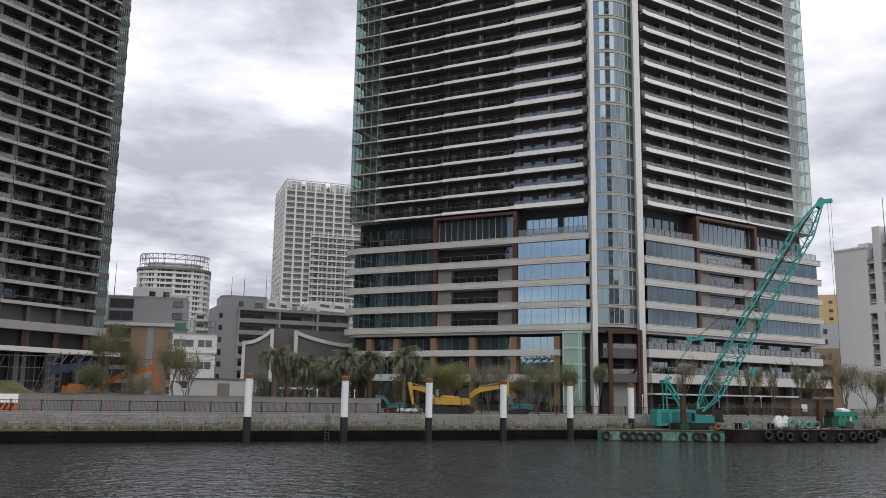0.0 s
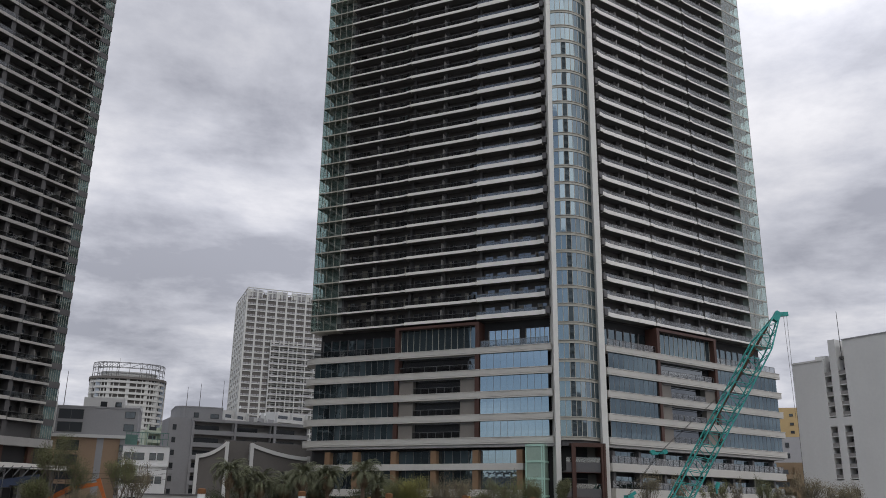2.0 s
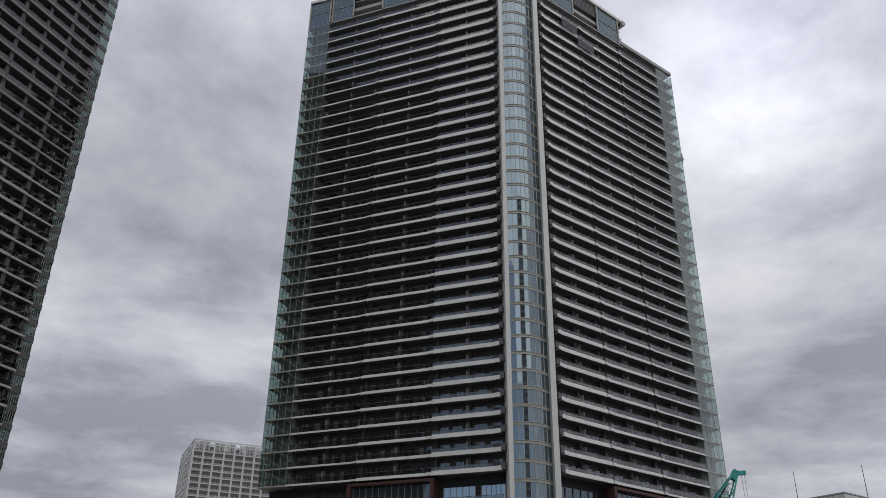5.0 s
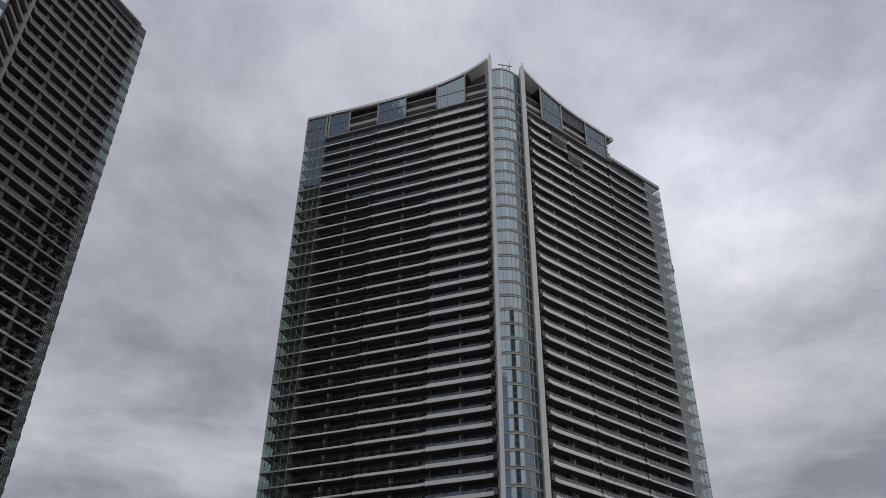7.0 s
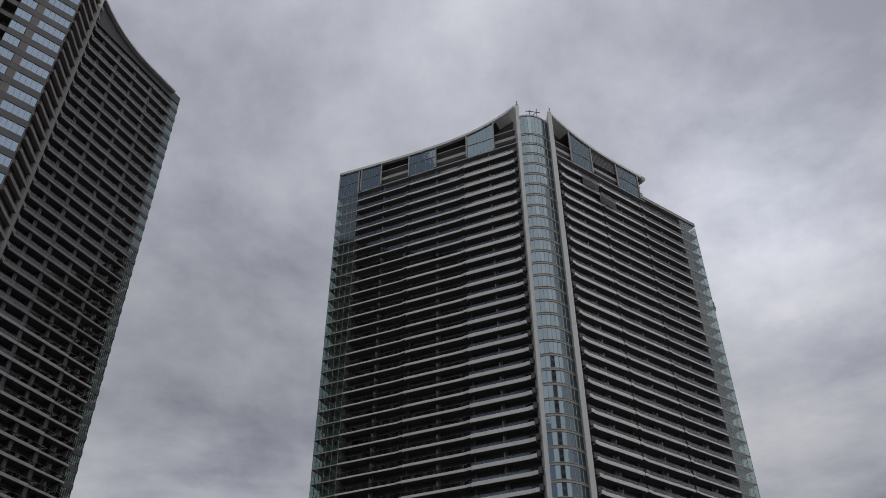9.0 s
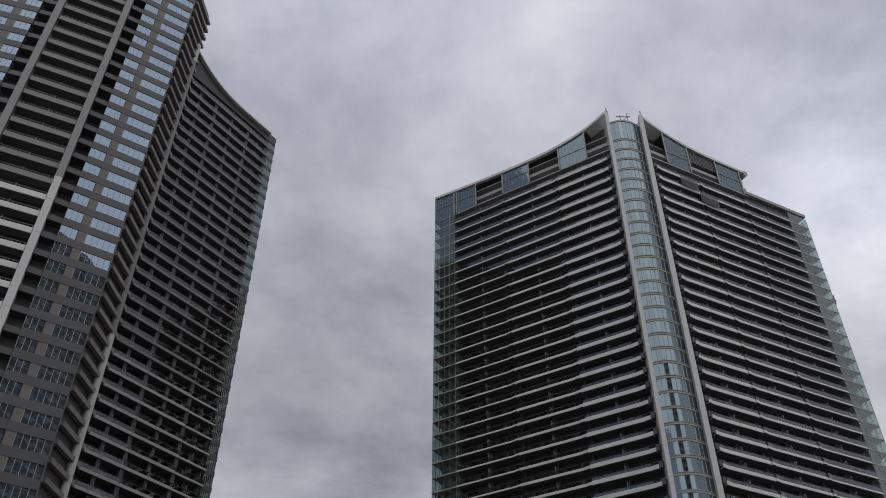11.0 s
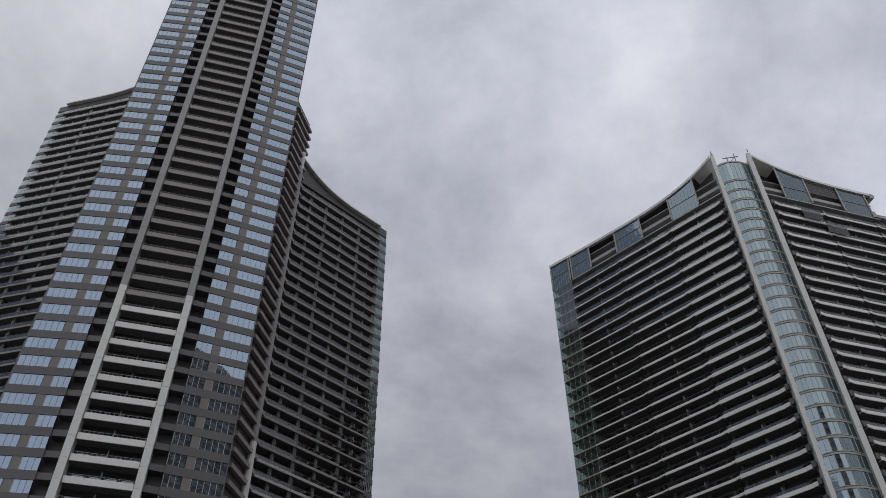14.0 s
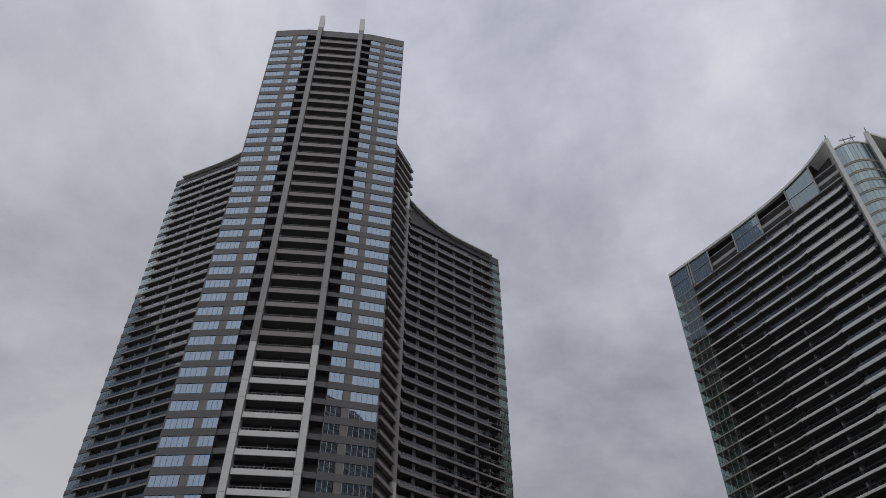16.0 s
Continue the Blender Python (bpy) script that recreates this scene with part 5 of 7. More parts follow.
def build_site():
    s = Shape(CONCRETE)
    s.box(-60, 47, 9.0, 9.5, GROUND - 0.2, 5.25).box(-60, 47, 8.95, 9.55, 5.25, 5.33)
    put("low_wall", s, QF, None, "grey concrete retaining wall behind the quay railing", "wall", kind="structure")
    rng = random.Random(2)
    # spoil heap
    s = Shape(material("grassy_spoil", (0.105, 0.10, 0.045), 0.95, vary=0.4, scale=2, bump=0.8))
    c = spot(26.9, 126, GROUND)
    rings = []
    for r in range(7):
        ring = []
        for k in range(24):
            a = 2 * math.pi * k / 24
            rad = 6.0 * (1 - r / 6) * (1 + 0.15 * math.sin(3 * a + r)) + rng.uniform(-0.2, 0.2)
            ring.append((c.x + rad * math.cos(a) * 1.2, c.y + rad * math.sin(a), c.z + 3.4 * math.sin(r / 6 * math.pi / 2) + rng.uniform(-0.3, 0.3)))
        rings.append(ring)
    for a, b in zip(rings, rings[1:]):
        for k in range(24):
            s.face([a[k], a[(k + 1) % 24], b[(k + 1) % 24], b[k]])
    put("soil_mound", s, IDENT, None, "low grassy heap of excavated soil", "soil heap")
    # soil platform under the orange excavator
    s = Shape(material("brown_soil", (0.11, 0.09, 0.065), 0.95, vary=0.4, scale=2, bump=0.8))
    c = spot(22.3, 126)
    ring = [(c.x + 4.6 * math.cos(a) + rng.uniform(-0.4, 0.4), c.y + 3.6 * math.sin(a) + rng.uniform(-0.4, 0.4)) for a in (2 * math.pi * k / 18 for k in range(18))]
    top = [(c.x + (x - c.x) * 0.72, c.y + (y - c.y) * 0.72, GROUND + 0.9) for x, y in ring]
    for k in range(18):
        j = (k + 1) % 18
        s.face([(*ring[k], GROUND - 0.05), (*ring[j], GROUND - 0.05), top[j], top[k]])
    s.face(top)
    put("soil_platform", s, IDENT, None, "low brown platform of packed soil", "soil heap")
    # traffic cones
    first = None
    for k, x in enumerate((3, 7.5, 10.9, 15, 18.7, 21.9, 27, 31, 33.4, 38.5, 42, 46, 47.2, 78, 80.5, 82, 84, 86.5, 88.2, 92)):
        m = QF @ pose(x, 2.6 + (k % 3) * 0.7, 3.31)
        if first is None:
            first = root("traffic_cone", m, "red plastic traffic cone standing on the quay", "cone", "traffic cones")
            red = material("cone_red", (0.55, 0.04, 0.02), 0.5)
            put("cone_body", Shape(red).tube((0, 0, 0.04), (0, 0, 0.55), 0.13, 12, 0, 0.03), m, first)
            put("base_plate", Shape(red).box(-0.17, 0.17, -0.17, 0.17, 0, 0.05), m, first)
        else:
            copy_thing(first, m)
    # striped barrier panel at the quay
    b = root("barrier_panel", QF @ pose(-3, 5.5, GROUND), "white site hoarding with orange and black stripes", "barrier")
    put("board", Shape(PALEPAINT).box(-3.5, 4.3, 0, 0.12, 0, 1.95), QF @ pose(-3, 5.5, GROUND), b)
    put("orange_panel", Shape(ORANGE).box(-3.5, 4.3, -0.03, 0, 0.05, 0.95), QF @ pose(-3, 5.5, GROUND), b)
    for k in range(13):
        s = Shape(BLACK)
        x = -3.4 + k * 0.56
        s.face([(x, -0.035, 0.08), (x + 0.26, -0.035, 0.08), (x + 0.66, -0.035, 0.92), (x + 0.40, -0.035, 0.92)])
        put("stripe", s, QF @ pose(-3, 5.5, GROUND), b)
    # site cabin
    m = pose(*spot(15.3, 150, GROUND), 0, 0, 12)
    c = root("site_cabin", m, "pale grey prefabricated site cabin", "cabin")
    grey = material("cabin_grey", (0.42, 0.415, 0.39), 0.6, vary=0.1, streak=0.7)
    put("wall", Shape(grey).box(-3, 9.5, 0, 4, 0, 4.6), m, c)
    put("roof", Shape(DARKGREY).box(-3.2, 9.7, -0.2, 4.2, 4.6, 4.8), m, c)
    put("door", Shape(TAUPE).box(2, 4, -0.05, 0, 1.6, 4.0), m, c)
    m = pose(*spot(12.4, 150, GROUND), 0, 0, 12)
    c = root("site_cabin", m, "dark site shed with flat roof", "cabin")
    put("wall", Shape(DARKGREY).box(-3.5, 3, 0, 4, 0, 4.4), m, c)
    put("roof", Shape(TAUPE).box(-3.7, 3.2, -0.2, 4.2, 4.4, 4.6), m, c)
    # brown cabin beside the barges
    m = pose(*spot(-22.4, 158, GROUND), 0, 0, 25.5)
    c = root("site_cabin", m, "brown flat-roofed hut on the quay", "cabin")
    brown = material("brown_cladding", (0.13, 0.09, 0.07), 0.7, vary=0.15, streak=0.6)
    put("wall", Shape(brown).box(-1, 9, 0, 4, 0, 2.9), m, c)
    put("roof", Shape(DARKGREY).box(-1.2, 9.2, -0.2, 4.2, 2.9, 3.05), m, c)
    put("window", Shape(PALEPAINT).box(1.2, 2.6, -0.05, 0, 0.9, 2.1), m, c)
    # blue sheeted scaffold by the taller tower
    m = pose(*spot(24.0, 128, GROUND), 0, 0, 20)
    c = root("scaffold", m, "steel scaffold with blue sheet roof and stair tower", "scaffold")
    blue = material("blue_sheet", (0.022, 0.036, 0.075), 0.5, vary=0.3, scale=3)
    s = Shape(blue)
    for i in range(5):
        s.prism([(-1 + i * 1.1, 0), (0.1 + i * 1.1, 0), (0.1 + i * 1.1, 4), (-1 + i * 1.1, 4)], 4.6 + 0.25 * i, [5.6 + 0.2 * i, 5.8 + 0.2 * i, 5.8 + 0.2 * i, 5.6 + 0.2 * i])
    put("sheet", s, m, c, "blue tarpaulin")
    for x in (-1.5, 0.3):
        for y in (0, 1.5):
            put("upright", Shape(STEEL).tube((x, y, 0), (x, y, 7.2), 0.06), m, c)
    for z in range(1, 8):
        put("walkway", Shape(STEEL).box(-1.5, 0.3, 0, 1.5, z - 0.04, z + 0.04), m, c)
        put("stair", Shape(STEEL).beam((-1.4, 0.75, z - 1), (0.2, 0.75, z), 0.6, 0.06), m, c)
    for i in range(6):
        put("roof_beam", Shape(STEEL).beam((-0.8 + i * 1.1, -0.2, 6.2), (0.2 + i * 1.1, -0.2, 7.6), 0.1, 0.12), m, c)
    for i in range(6):
        x = -9.5 + i * 1.6
        put("upright", Shape(STEEL).tube((x, 1.0, 0), (x, 1.0, 7.0), 0.05, 6), m, c)
    for z in (1.8, 3.6, 5.4, 7.0):
        put("ledger", Shape(STEEL).beam((-9.6, 1.0, z), (-1.5, 1.0, z), 0.09, 0.09), m, c)
    for i in range(3):
        put("brace", Shape(STEEL).beam((-9.5 + i * 3.0, 0.9, 0.2), (-6.9 + i * 2.6, 0.9, 6.8), 0.07, 0.07), m, c)
    put("top_rail", Shape(STEEL).beam((-1.5, -0.2, 7.2), (6.5, -0.2, 7.5), 0.1, 0.1), m, c)


build_site()


# ---- machines ----
def excavator(at, turn, paint, size, arm, label):
    """arm: elbow and stick-end offsets (reach, height) from the boom's foot, in metres before scaling."""
    m = pose(*at, 0, 0, turn) @ Matrix.Scale(size, 4)
    e = root("excavator", pose(*at, 0, 0, turn), label, "excavator")
    for y in (-1.25, 0.75):
        s = Shape(RUBBER, STEEL)
        side = [(-1.8, 0.1), (-1.5, 0.0), (1.5, 0.0), (1.8, 0.1), (2.05, 0.45), (1.8, 0.8), (1.5, 0.9), (-1.5, 0.9), (-1.8, 0.8), (-2.05, 0.45)]
        k = len(s.v)
        n = len(side)
        s.v += [(x, y, z) for x, z in side] + [(x, y + 0.5, z) for x, z in side]
        s.f.append(list(range(n)))
        s.f.append(list(range(n, 2 * n))[::-1])
        for i in range(n):
            j = (i + 1) % n
            s.f.append([i, i + n, j + n, j])
        s.m += [0] * (n + 2)
        put("track", s, m, e)
    put("turntable", Shape(STEEL).tube((0, 0, 0.9), (0, 0, 1.1), 0.8, 14), m, e)
    s = Shape(paint)
    s.prism([(-2.3, -1.1), (-2.0, -1.3), (1.4, -1.3), (1.4, 1.3), (-2.0, 1.3), (-2.3, 1.1)], 1.1, [1.9, 2.0, 1.95, 1.95, 2.0, 1.9])
    s.prism([(-1.9, -1.1), (-0.2, -1.1), (-0.2, 1.1), (-1.9, 1.1)], 1.95, [2.2, 2.1, 2.1, 2.2])
    put("house", s, m, e)
    put("counterweight", Shape(paint).prism([(-2.75, -0.9), (-2.3, -1.25), (-2.3, 1.25), (-2.75, 0.9)], 1.05, 1.95), m, e)
    s = Shape(BLACK)
    for x in (0.05, 1.35):
        for y in (-1.28, -0.35):
            s.beam((x, y, 1.9), (x - (0.15 if x > 1 else 0), y, 3.0), 0.08, 0.08)
    s.box(0.0, 1.3, -1.32, -0.3, 2.98, 3.08)
    s.box(0.0, 1.4, -1.32, -0.3, 1.9, 2.05)
    cab = put("cab", s, m, e)
    put("cab_glass", Shape(GLASS).box(0.1, 1.2, -1.27, -0.38, 2.05, 2.96), m, cab)
    foot = Vector((1.0, 0.15, 1.7))
    knee, elbow, tip = [foot + Vector((r, 0, z)) for r, z in arm]
    s = Shape(paint)
    s.beam(foot, knee, 0.4, 0.45, 0, 0.4, 0.62).beam(knee, elbow, 0.4, 0.62, 0, 0.35, 0.38)
    put("boom", s, m, e)
    s = Shape(paint)
    s.beam(elbow + (elbow - tip).normalized() * 0.6, tip, 0.32, 0.5, 0, 0.28, 0.26)
    put("stick", s, m, e)
    put("cylinder", Shape(STEEL).tube(foot + Vector((0.4, 0, -0.3)), knee, 0.09, 8), m, e)
    put("cylinder", Shape(STEEL).tube(knee + Vector((0, 0, 0.35)), elbow + (elbow - tip).normalized() * 0.5, 0.08, 8), m, e)
    d = (tip - elbow).normalized()
    s = Shape(STEEL)
    prof = [(0.0, 0.0), (0.55, -0.15), (0.75, -0.7), (0.45, -1.15), (-0.15, -1.2), (-0.35, -1.0), (0.1, -0.55)]
    n = len(prof)
    k = 0
    s.v += [(tip.x - x, tip.y - 0.45, tip.z + z) for x, z in prof] + [(tip.x - x, tip.y + 0.45, tip.z + z) for x, z in prof]
    s.f.append(list(range(n)))
    s.f.append(list(range(n, 2 * n))[::-1])
    for i in range(n):
        j = (i + 1) % n
        s.f.append([i, i + n, j + n, j])
    s.m += [0] * (n + 2)
    put("bucket", s, m, e)
    return e


excavator(spot(-0.05, 124, GROUND), 205, YELLOW, 1.15, ((1.3, 1.2), (3.3, 1.5), (2.9, -0.6)), "yellow tracked excavator with arm lowered on the quay")
excavator(spot(-1.1, 127, GROUND), 5, YELLOW, 1.2, ((1.7, 1.2), (5.2, 1.75), (5.5, -0.5)), "yellow tracked excavator with long arm stretched out")
excavator(spot(3.1, 123, GROUND), 190, TEALDARK, 0.66, ((1.0, 1.4), (2.8, 1.5), (3.4, -0.4)), "small teal excavator with bent arm on the quay")
excavator(spot(-5.2, 128, GROUND), 170, TEALDARK, 0.74, ((1.0, 1.5), (2.3, 1.7), (3.0, -0.4)), "small teal excavator beside the yellow machines")
excavator(spot(22.3, 126, GROUND + 0.9), 12, ORANGE, 1.1, ((3.3, 1.9), (6.5, 2.5), (7.8, -0.5)), "orange tracked excavator working on raised soil")


def tyre_mesh():
    s = Shape(RUBBER)
    R, r, n, k = 0.52, 0.19, 16, 8
    for i in range(n):
        for j in range(k):
            a, b = 2 * math.pi * i / n, 2 * math.pi * j / k
            s.v.append(((R + r * math.cos(b)) * math.cos(a), r * math.sin(b), (R + r * math.cos(b)) * math.sin(a)))
    for i in range(n):
        for j in range(k):
            s.f.append([i * k + j, i * k + (j + 1) % k, ((i + 1) % n) * k + (j + 1) % k, ((i + 1) % n) * k + j])
            s.m.append(0)
    return s.mesh("tyre_fender", True)


def build_barges():
    tyre = tyre_mesh()
    rng = random.Random(6)

    g_deck = material("worn_green_deck", (0.10, 0.15, 0.09), 0.85, vary=0.4, scale=2, stain=(0.14, 0.10, 0.06), amount=0.6)

    def hull(a, b, depth, top, paint, name, label, lip):
        d = b - a
        ang = math.degrees(math.atan2(d.y, d.x))
        m = pose(a.x, a.y, 0, 0, 0, ang)
        L = d.length
        bg = root(name, m, label, "barge")
        s = Shape(paint, RUST)
        s.prism([(0, 0.3), (0.5, 0), (L - 0.5, 0), (L, 0.3), (L, depth), (0, depth)], -0.6, top)
        put("hull", s, m, bg)
        s = Shape(RUST if lip is g_deck else paint)
        s.box(0.2, L - 0.2, -0.06, 0.1, top - 0.12, top + 0.06).box(0.2, L - 0.2, -0.03, 0.1, 0.0, 0.12)
        put("rubbing_strake", s, m, bg)
        put("deck", Shape(lip).box(0.15, L - 0.15, 0.15, depth - 0.1, top, top + 0.08), m, bg)
        return bg, m, L

    hull_teal = material("rusty_teal_hull", (0.11, 0.29, 0.25), 0.75, vary=0.5, scale=1.6, streak=0.7, stain=(0.13, 0.09, 0.055), amount=0.55)
    hull_dark = material("black_brown_hull", (0.020, 0.016, 0.014), 0.85, vary=0.5, scale=1.6, streak=0.7, spec=0.1, stain=(0.05, 0.028, 0.018), amount=0.4)
    bg, m, L = hull(spot(-10.66, 124.5), spot(-18.66, 130.2), 10.0, 1.45, hull_teal, "crane_barge", "teal steel pontoon barge with tyre fenders", g_deck)
    first = None
    for f in (0.0, 0.145, 0.21, 0.265, 0.335, 0.4, 0.595, 0.7, 0.745, 0.845, 0.955):
        t = m @ pose(L * f + 0.3, -0.22, rng.uniform(0.55, 0.75))
        put("tyre_fender", tyre, t, None, "black rubber tyre hung as fender on a barge", "tyre", "tyre fenders")
    # rails and bollards on deck
    rail = root("deck_rail", m @ pose(1, 0.8, 1.53), "thin grey guard rail on the barge deck", "railing")
    for i in range(9):
        put("post", Shape(STEEL).tube((1 + i * 1.1, 0.8, 1.53), (1 + i * 1.1, 0.8, 2.4), 0.04), m, rail)
    put("rail", Shape(STEEL).box(0.9, 10, 0.77, 0.83, 2.38, 2.44), m, rail)
    bg2, m2, L2 = hull(spot(-18.8, 128.0), spot(-26.85, 146.5), 9.0, 1.75, hull_dark, "cargo_barge", "dark rusty flat barge loaded with gear", material("rusty_deck", (0.10, 0.08, 0.06), 0.9, vary=0.4, scale=2))
    for f in (0.20, 0.28, 0.345, 0.45, 0.575, 0.70, 0.79, 0.85, 0.915, 0.975):
        t = m2 @ pose(L2 * f + 0.2, -0.24, rng.uniform(0.55, 1.15))
        put("tyre_fender", tyre, t, None, "black rubber tyre hung as fender on a barge", "tyre", "tyre fenders")
    for k, f in enumerate((0.02, 0.235)):
        t = m2 @ pose(L2 * f + 0.8, 0.9, 1.83)
        b = root("bollard", t, "dark double mooring bollard on the barge deck", "bollard", "bollards")
        for x in (-0.35, 0.35):
            put("post", Shape(hull_dark).tube((x, 0, 0), (x, 0, 0.75), 0.2, 10).tube((x, 0, 0.75), (x, 0, 0.85), 0.3, 10), t, b)
    # hoses and gear on the dark barge
    coil_mat = material("pale_teal_hose", (0.14, 0.34, 0.31), 0.6, vary=0.25)
    for k, (f, y, r, tilt) in enumerate(((0.17, 2.5, 0.6, 25), (0.235, 2.2, 0.5, -35), (0.45, 2.2, 0.6, 30), (0.475, 3.0, 0.65, -40), (0.51, 2.0, 0.5, 50), (0.54, 2.8, 0.6, 20), (0.575, 2.2, 0.45, -30), (0.605, 3.0, 0.55, 40), (0.65, 2.6, 0.5, -28))):
        t = m2 @ pose(L2 * f, y, 1.9 + r + 0.05, 0, 0, tilt)
        s = Shape(coil_mat)
        for ring in range(3):
            for i in range(14):
                a0, a1 = 2 * math.pi * i / 14, 2 * math.pi * (i + 1) / 14
                rr = r - 0.05 * ring
                s.tube((rr * math.cos(a0), ring * 0.16, rr * math.sin(a0)), (rr * math.cos(a1), ring * 0.16, rr * math.sin(a1)), 0.07, 6)
        put("hose_coil", s, t, None, "coil of pale teal hose on the barge", "hose", "hose coils")
    sack = material("white_sack", (0.62, 0.61, 0.58), 0.9, vary=0.2)
    for k, (f, y) in enumerate(((0.41, 3.8), (0.44, 4.2), (0.465, 3.7))):
        t = m2 @ pose(L2 * f, y, 1.83)
        s = Shape(sack)
        prof = ((0.62, 0), (0.80, 0.35), (0.72, 0.9), (0.5, 1.3), (0.42, 1.45), (0.12, 1.9))
        rings = [[((r + rng.uniform(-0.13, 0.13)) * math.cos(a), (r + rng.uniform(-0.13, 0.13)) * math.sin(a), z + rng.uniform(-0.1, 0.1)) for a in (2 * math.pi * i / 11 for i in range(11))] for r, z in prof]
        for a, b in zip(rings, rings[1:]):
            for i in range(11):
                s.face([a[i], a[(i + 1) % 11], b[(i + 1) % 11], b[i]])
        put("bulk_bag", s, t, None, "full white bulk bag on the barge deck", "bag", "bulk bags")
    wood = material("grey_timber", (0.20, 0.17, 0.13), 0.9, vary=0.3, scale=4)
    for k in range(9):
        t = m2 @ pose(L2 * (0.2 + 0.06 * k), 3.2 + (k % 3) * 1.2, 1.84, 0, 0, rng.uniform(-20, 20))
        put("timber_baulk", Shape(wood).box(-1.6, 1.6, -0.12, 0.12, 0, 0.24).box(-1.5, 1.5, -0.1, 0.14, 0.24, 0.46), t, None, "weathered timber baulks lying on the deck", "timber", "deck timbers")
    # steel tubes and small gear strewn over the deck
    for k in range(16):
        t = m2 @ pose(L2 * (0.12 + 0.035 * k), 1.2 + (k * 7 % 5) * 0.5, 1.84, 0, 0, rng.uniform(-70, 70))
        hue = (coil_mat, STEEL, RUST, ORANGE)[(k * 5) % 4]
        put("steel_tube", Shape(hue).tube((-0.9, 0, 0.09), (0.9, 0, 0.09), 0.09, 8).tube((-0.9, 0, 0.09), (-0.78, 0, 0.09), 0.14, 8).tube((0.78, 0, 0.09), (0.9, 0, 0.09), 0.14, 8), t, None, "flanged steel tube lying on the barge deck", "tube", "deck tubes")
    # nets, ropes and offcuts heaped on the deck
    net_mat = material("green_netting", (0.10, 0.17, 0.12), 0.9, vary=0.4, scale=4)
    for k in range(26):
        t = m2 @ pose(L2 * rng.uniform(0.1, 0.74), rng.uniform(0.6, 5.5), 1.84, 0, 0, rng.uniform(0, 180))
        w, d2, h = rng.uniform(0.25, 0.8), rng.uniform(0.2, 0.6), rng.uniform(0.15, 0.6)
        hue = (net_mat, wood, RUST, STEEL, coil_mat)[k % 5]
        s = Shape(hue)
        s.prism([(-w, -d2 * 0.6), (-w * 0.3, -d2), (w * 0.8, -d2 * 0.8), (w, d2 * 0.5), (w * 0.2, d2), (-w * 0.7, d2 * 0.7)], 0, [h * rng.uniform(0.4, 1) for _ in range(6)])
        for j in range(4):
            s.beam((rng.uniform(-w, w), rng.uniform(-d2, d2), h * 0.4), (rng.uniform(-w, w) * 1.5, rng.uniform(-d2, d2), h * rng.uniform(0.6, 1.3)), 0.06, 0.06)
        put("deck_gear", s, t, None, "heap of worn gear and offcuts on the barge deck", "gear", "heaps of deck gear")
    for k in range(12):
        x = L2 * (0.03 + 0.08 * k)
        t = m2 @ pose(x, 0.35, 1.83)
        put("deck_post", Shape(RUST).tube((0, 0, 0), (0, 0, 0.95), 0.05, 6).box(-0.1, 0.1, -0.1, 0.1, 0, 0.06), t, None, "rusty guard post at the barge's edge", "post", "barge guard posts")
    # green winch box, grey tank
    t = m2 @ pose(L2 * 0.745, 1.6, 1.83)
    b = root("winch_box", t, "dark green steel winch housing", "winch")
    put("casing", Shape(GREEND).box(-0.65, 0.65, 0, 1.5, 0, 1.8), t, b)
    put("lid", Shape(hull_dark).box(-0.7, 0.7, -0.05, 1.55, 1.8, 1.9), t, b)
    t = m2 @ pose(L2 * 0.88, 0.9, 1.83)
    b = root("steel_tank", t, "grey steel tank on the barge", "tank")
    put("body", Shape(material("grey_tank", (0.13, 0.135, 0.14), 0.6)).box(-0.9, 0.9, 0, 1.3, 0, 1.2), t, b)
    put("cap", Shape(PALEPAINT).tube((-0.6, 0.6, 1.2), (-0.6, 0.6, 1.9), 0.12, 8), t, b)
    # generator
    t = m2 @ pose(L2 * 0.865, 3.6, 1.83)
    b = root("generator", t, "green weatherproof generator set", "generator")
    put("casing", Shape(GREENP).box(-1.2, 3.5, 0, 2.0, 0.4, 2.6), t, b)
    put("skid", Shape(BLACK).box(-1.2, 3.5, 0.1, 1.9, 0, 0.4), t, b)
    put("exhaust_cover", Shape(PALEPAINT).prism([(0.8, 0.5), (2.4, 0.5), (2.4, 1.6), (0.8, 1.6)], 2.6, [2.9, 2.9, 3.1, 3.1]), t, b)
    for x in (-0.6, 0.4, 1.3, 2.9):
        put("panel", Shape(BLACK).box(x, x + 0.3, -0.03, 0, 1.6, 2.0), t, b)
    put("end_grille", Shape(BLACK).box(-1.24, -1.2, 0.2, 1.8, 0.8, 2.6), t, b)
    # spud piles
    for mm, x, y, top in ((m, L * 0.645, 1.4, 6.15), (m2, L2 * 0.745, 4.6, 5.9)):
        t = mm @ pose(x, y, 0)
        b = root("spud_pile", t, "rusty steel spud pile through the barge", "pile", "spud piles")
        put("shaft", Shape(RUST).box(-0.33, 0.33, -0.33, 0.33, -3, top), t, b)
        put("collar", Shape(GREEND).box(-0.6, 0.6, -0.55, 0.6, 1.55, 2.4), t, b)
    # rope fence along the deck
    f = root("rope_fence", m @ pose(0, 0.5, 1.53), "low rope fence with thin posts on the barge", "fence")
    for k in range(15):
        x = 1.0 + (L - 2) * k / 14
        put("post", Shape(PALEPAINT).tube((x, 9.3, 1.53), (x, 9.3, 2.6), 0.04, 5), m, f)
    put("rope", Shape(ORANGE).box(1.0, L - 1, 9.28, 9.32, 2.4, 2.45), m, f)
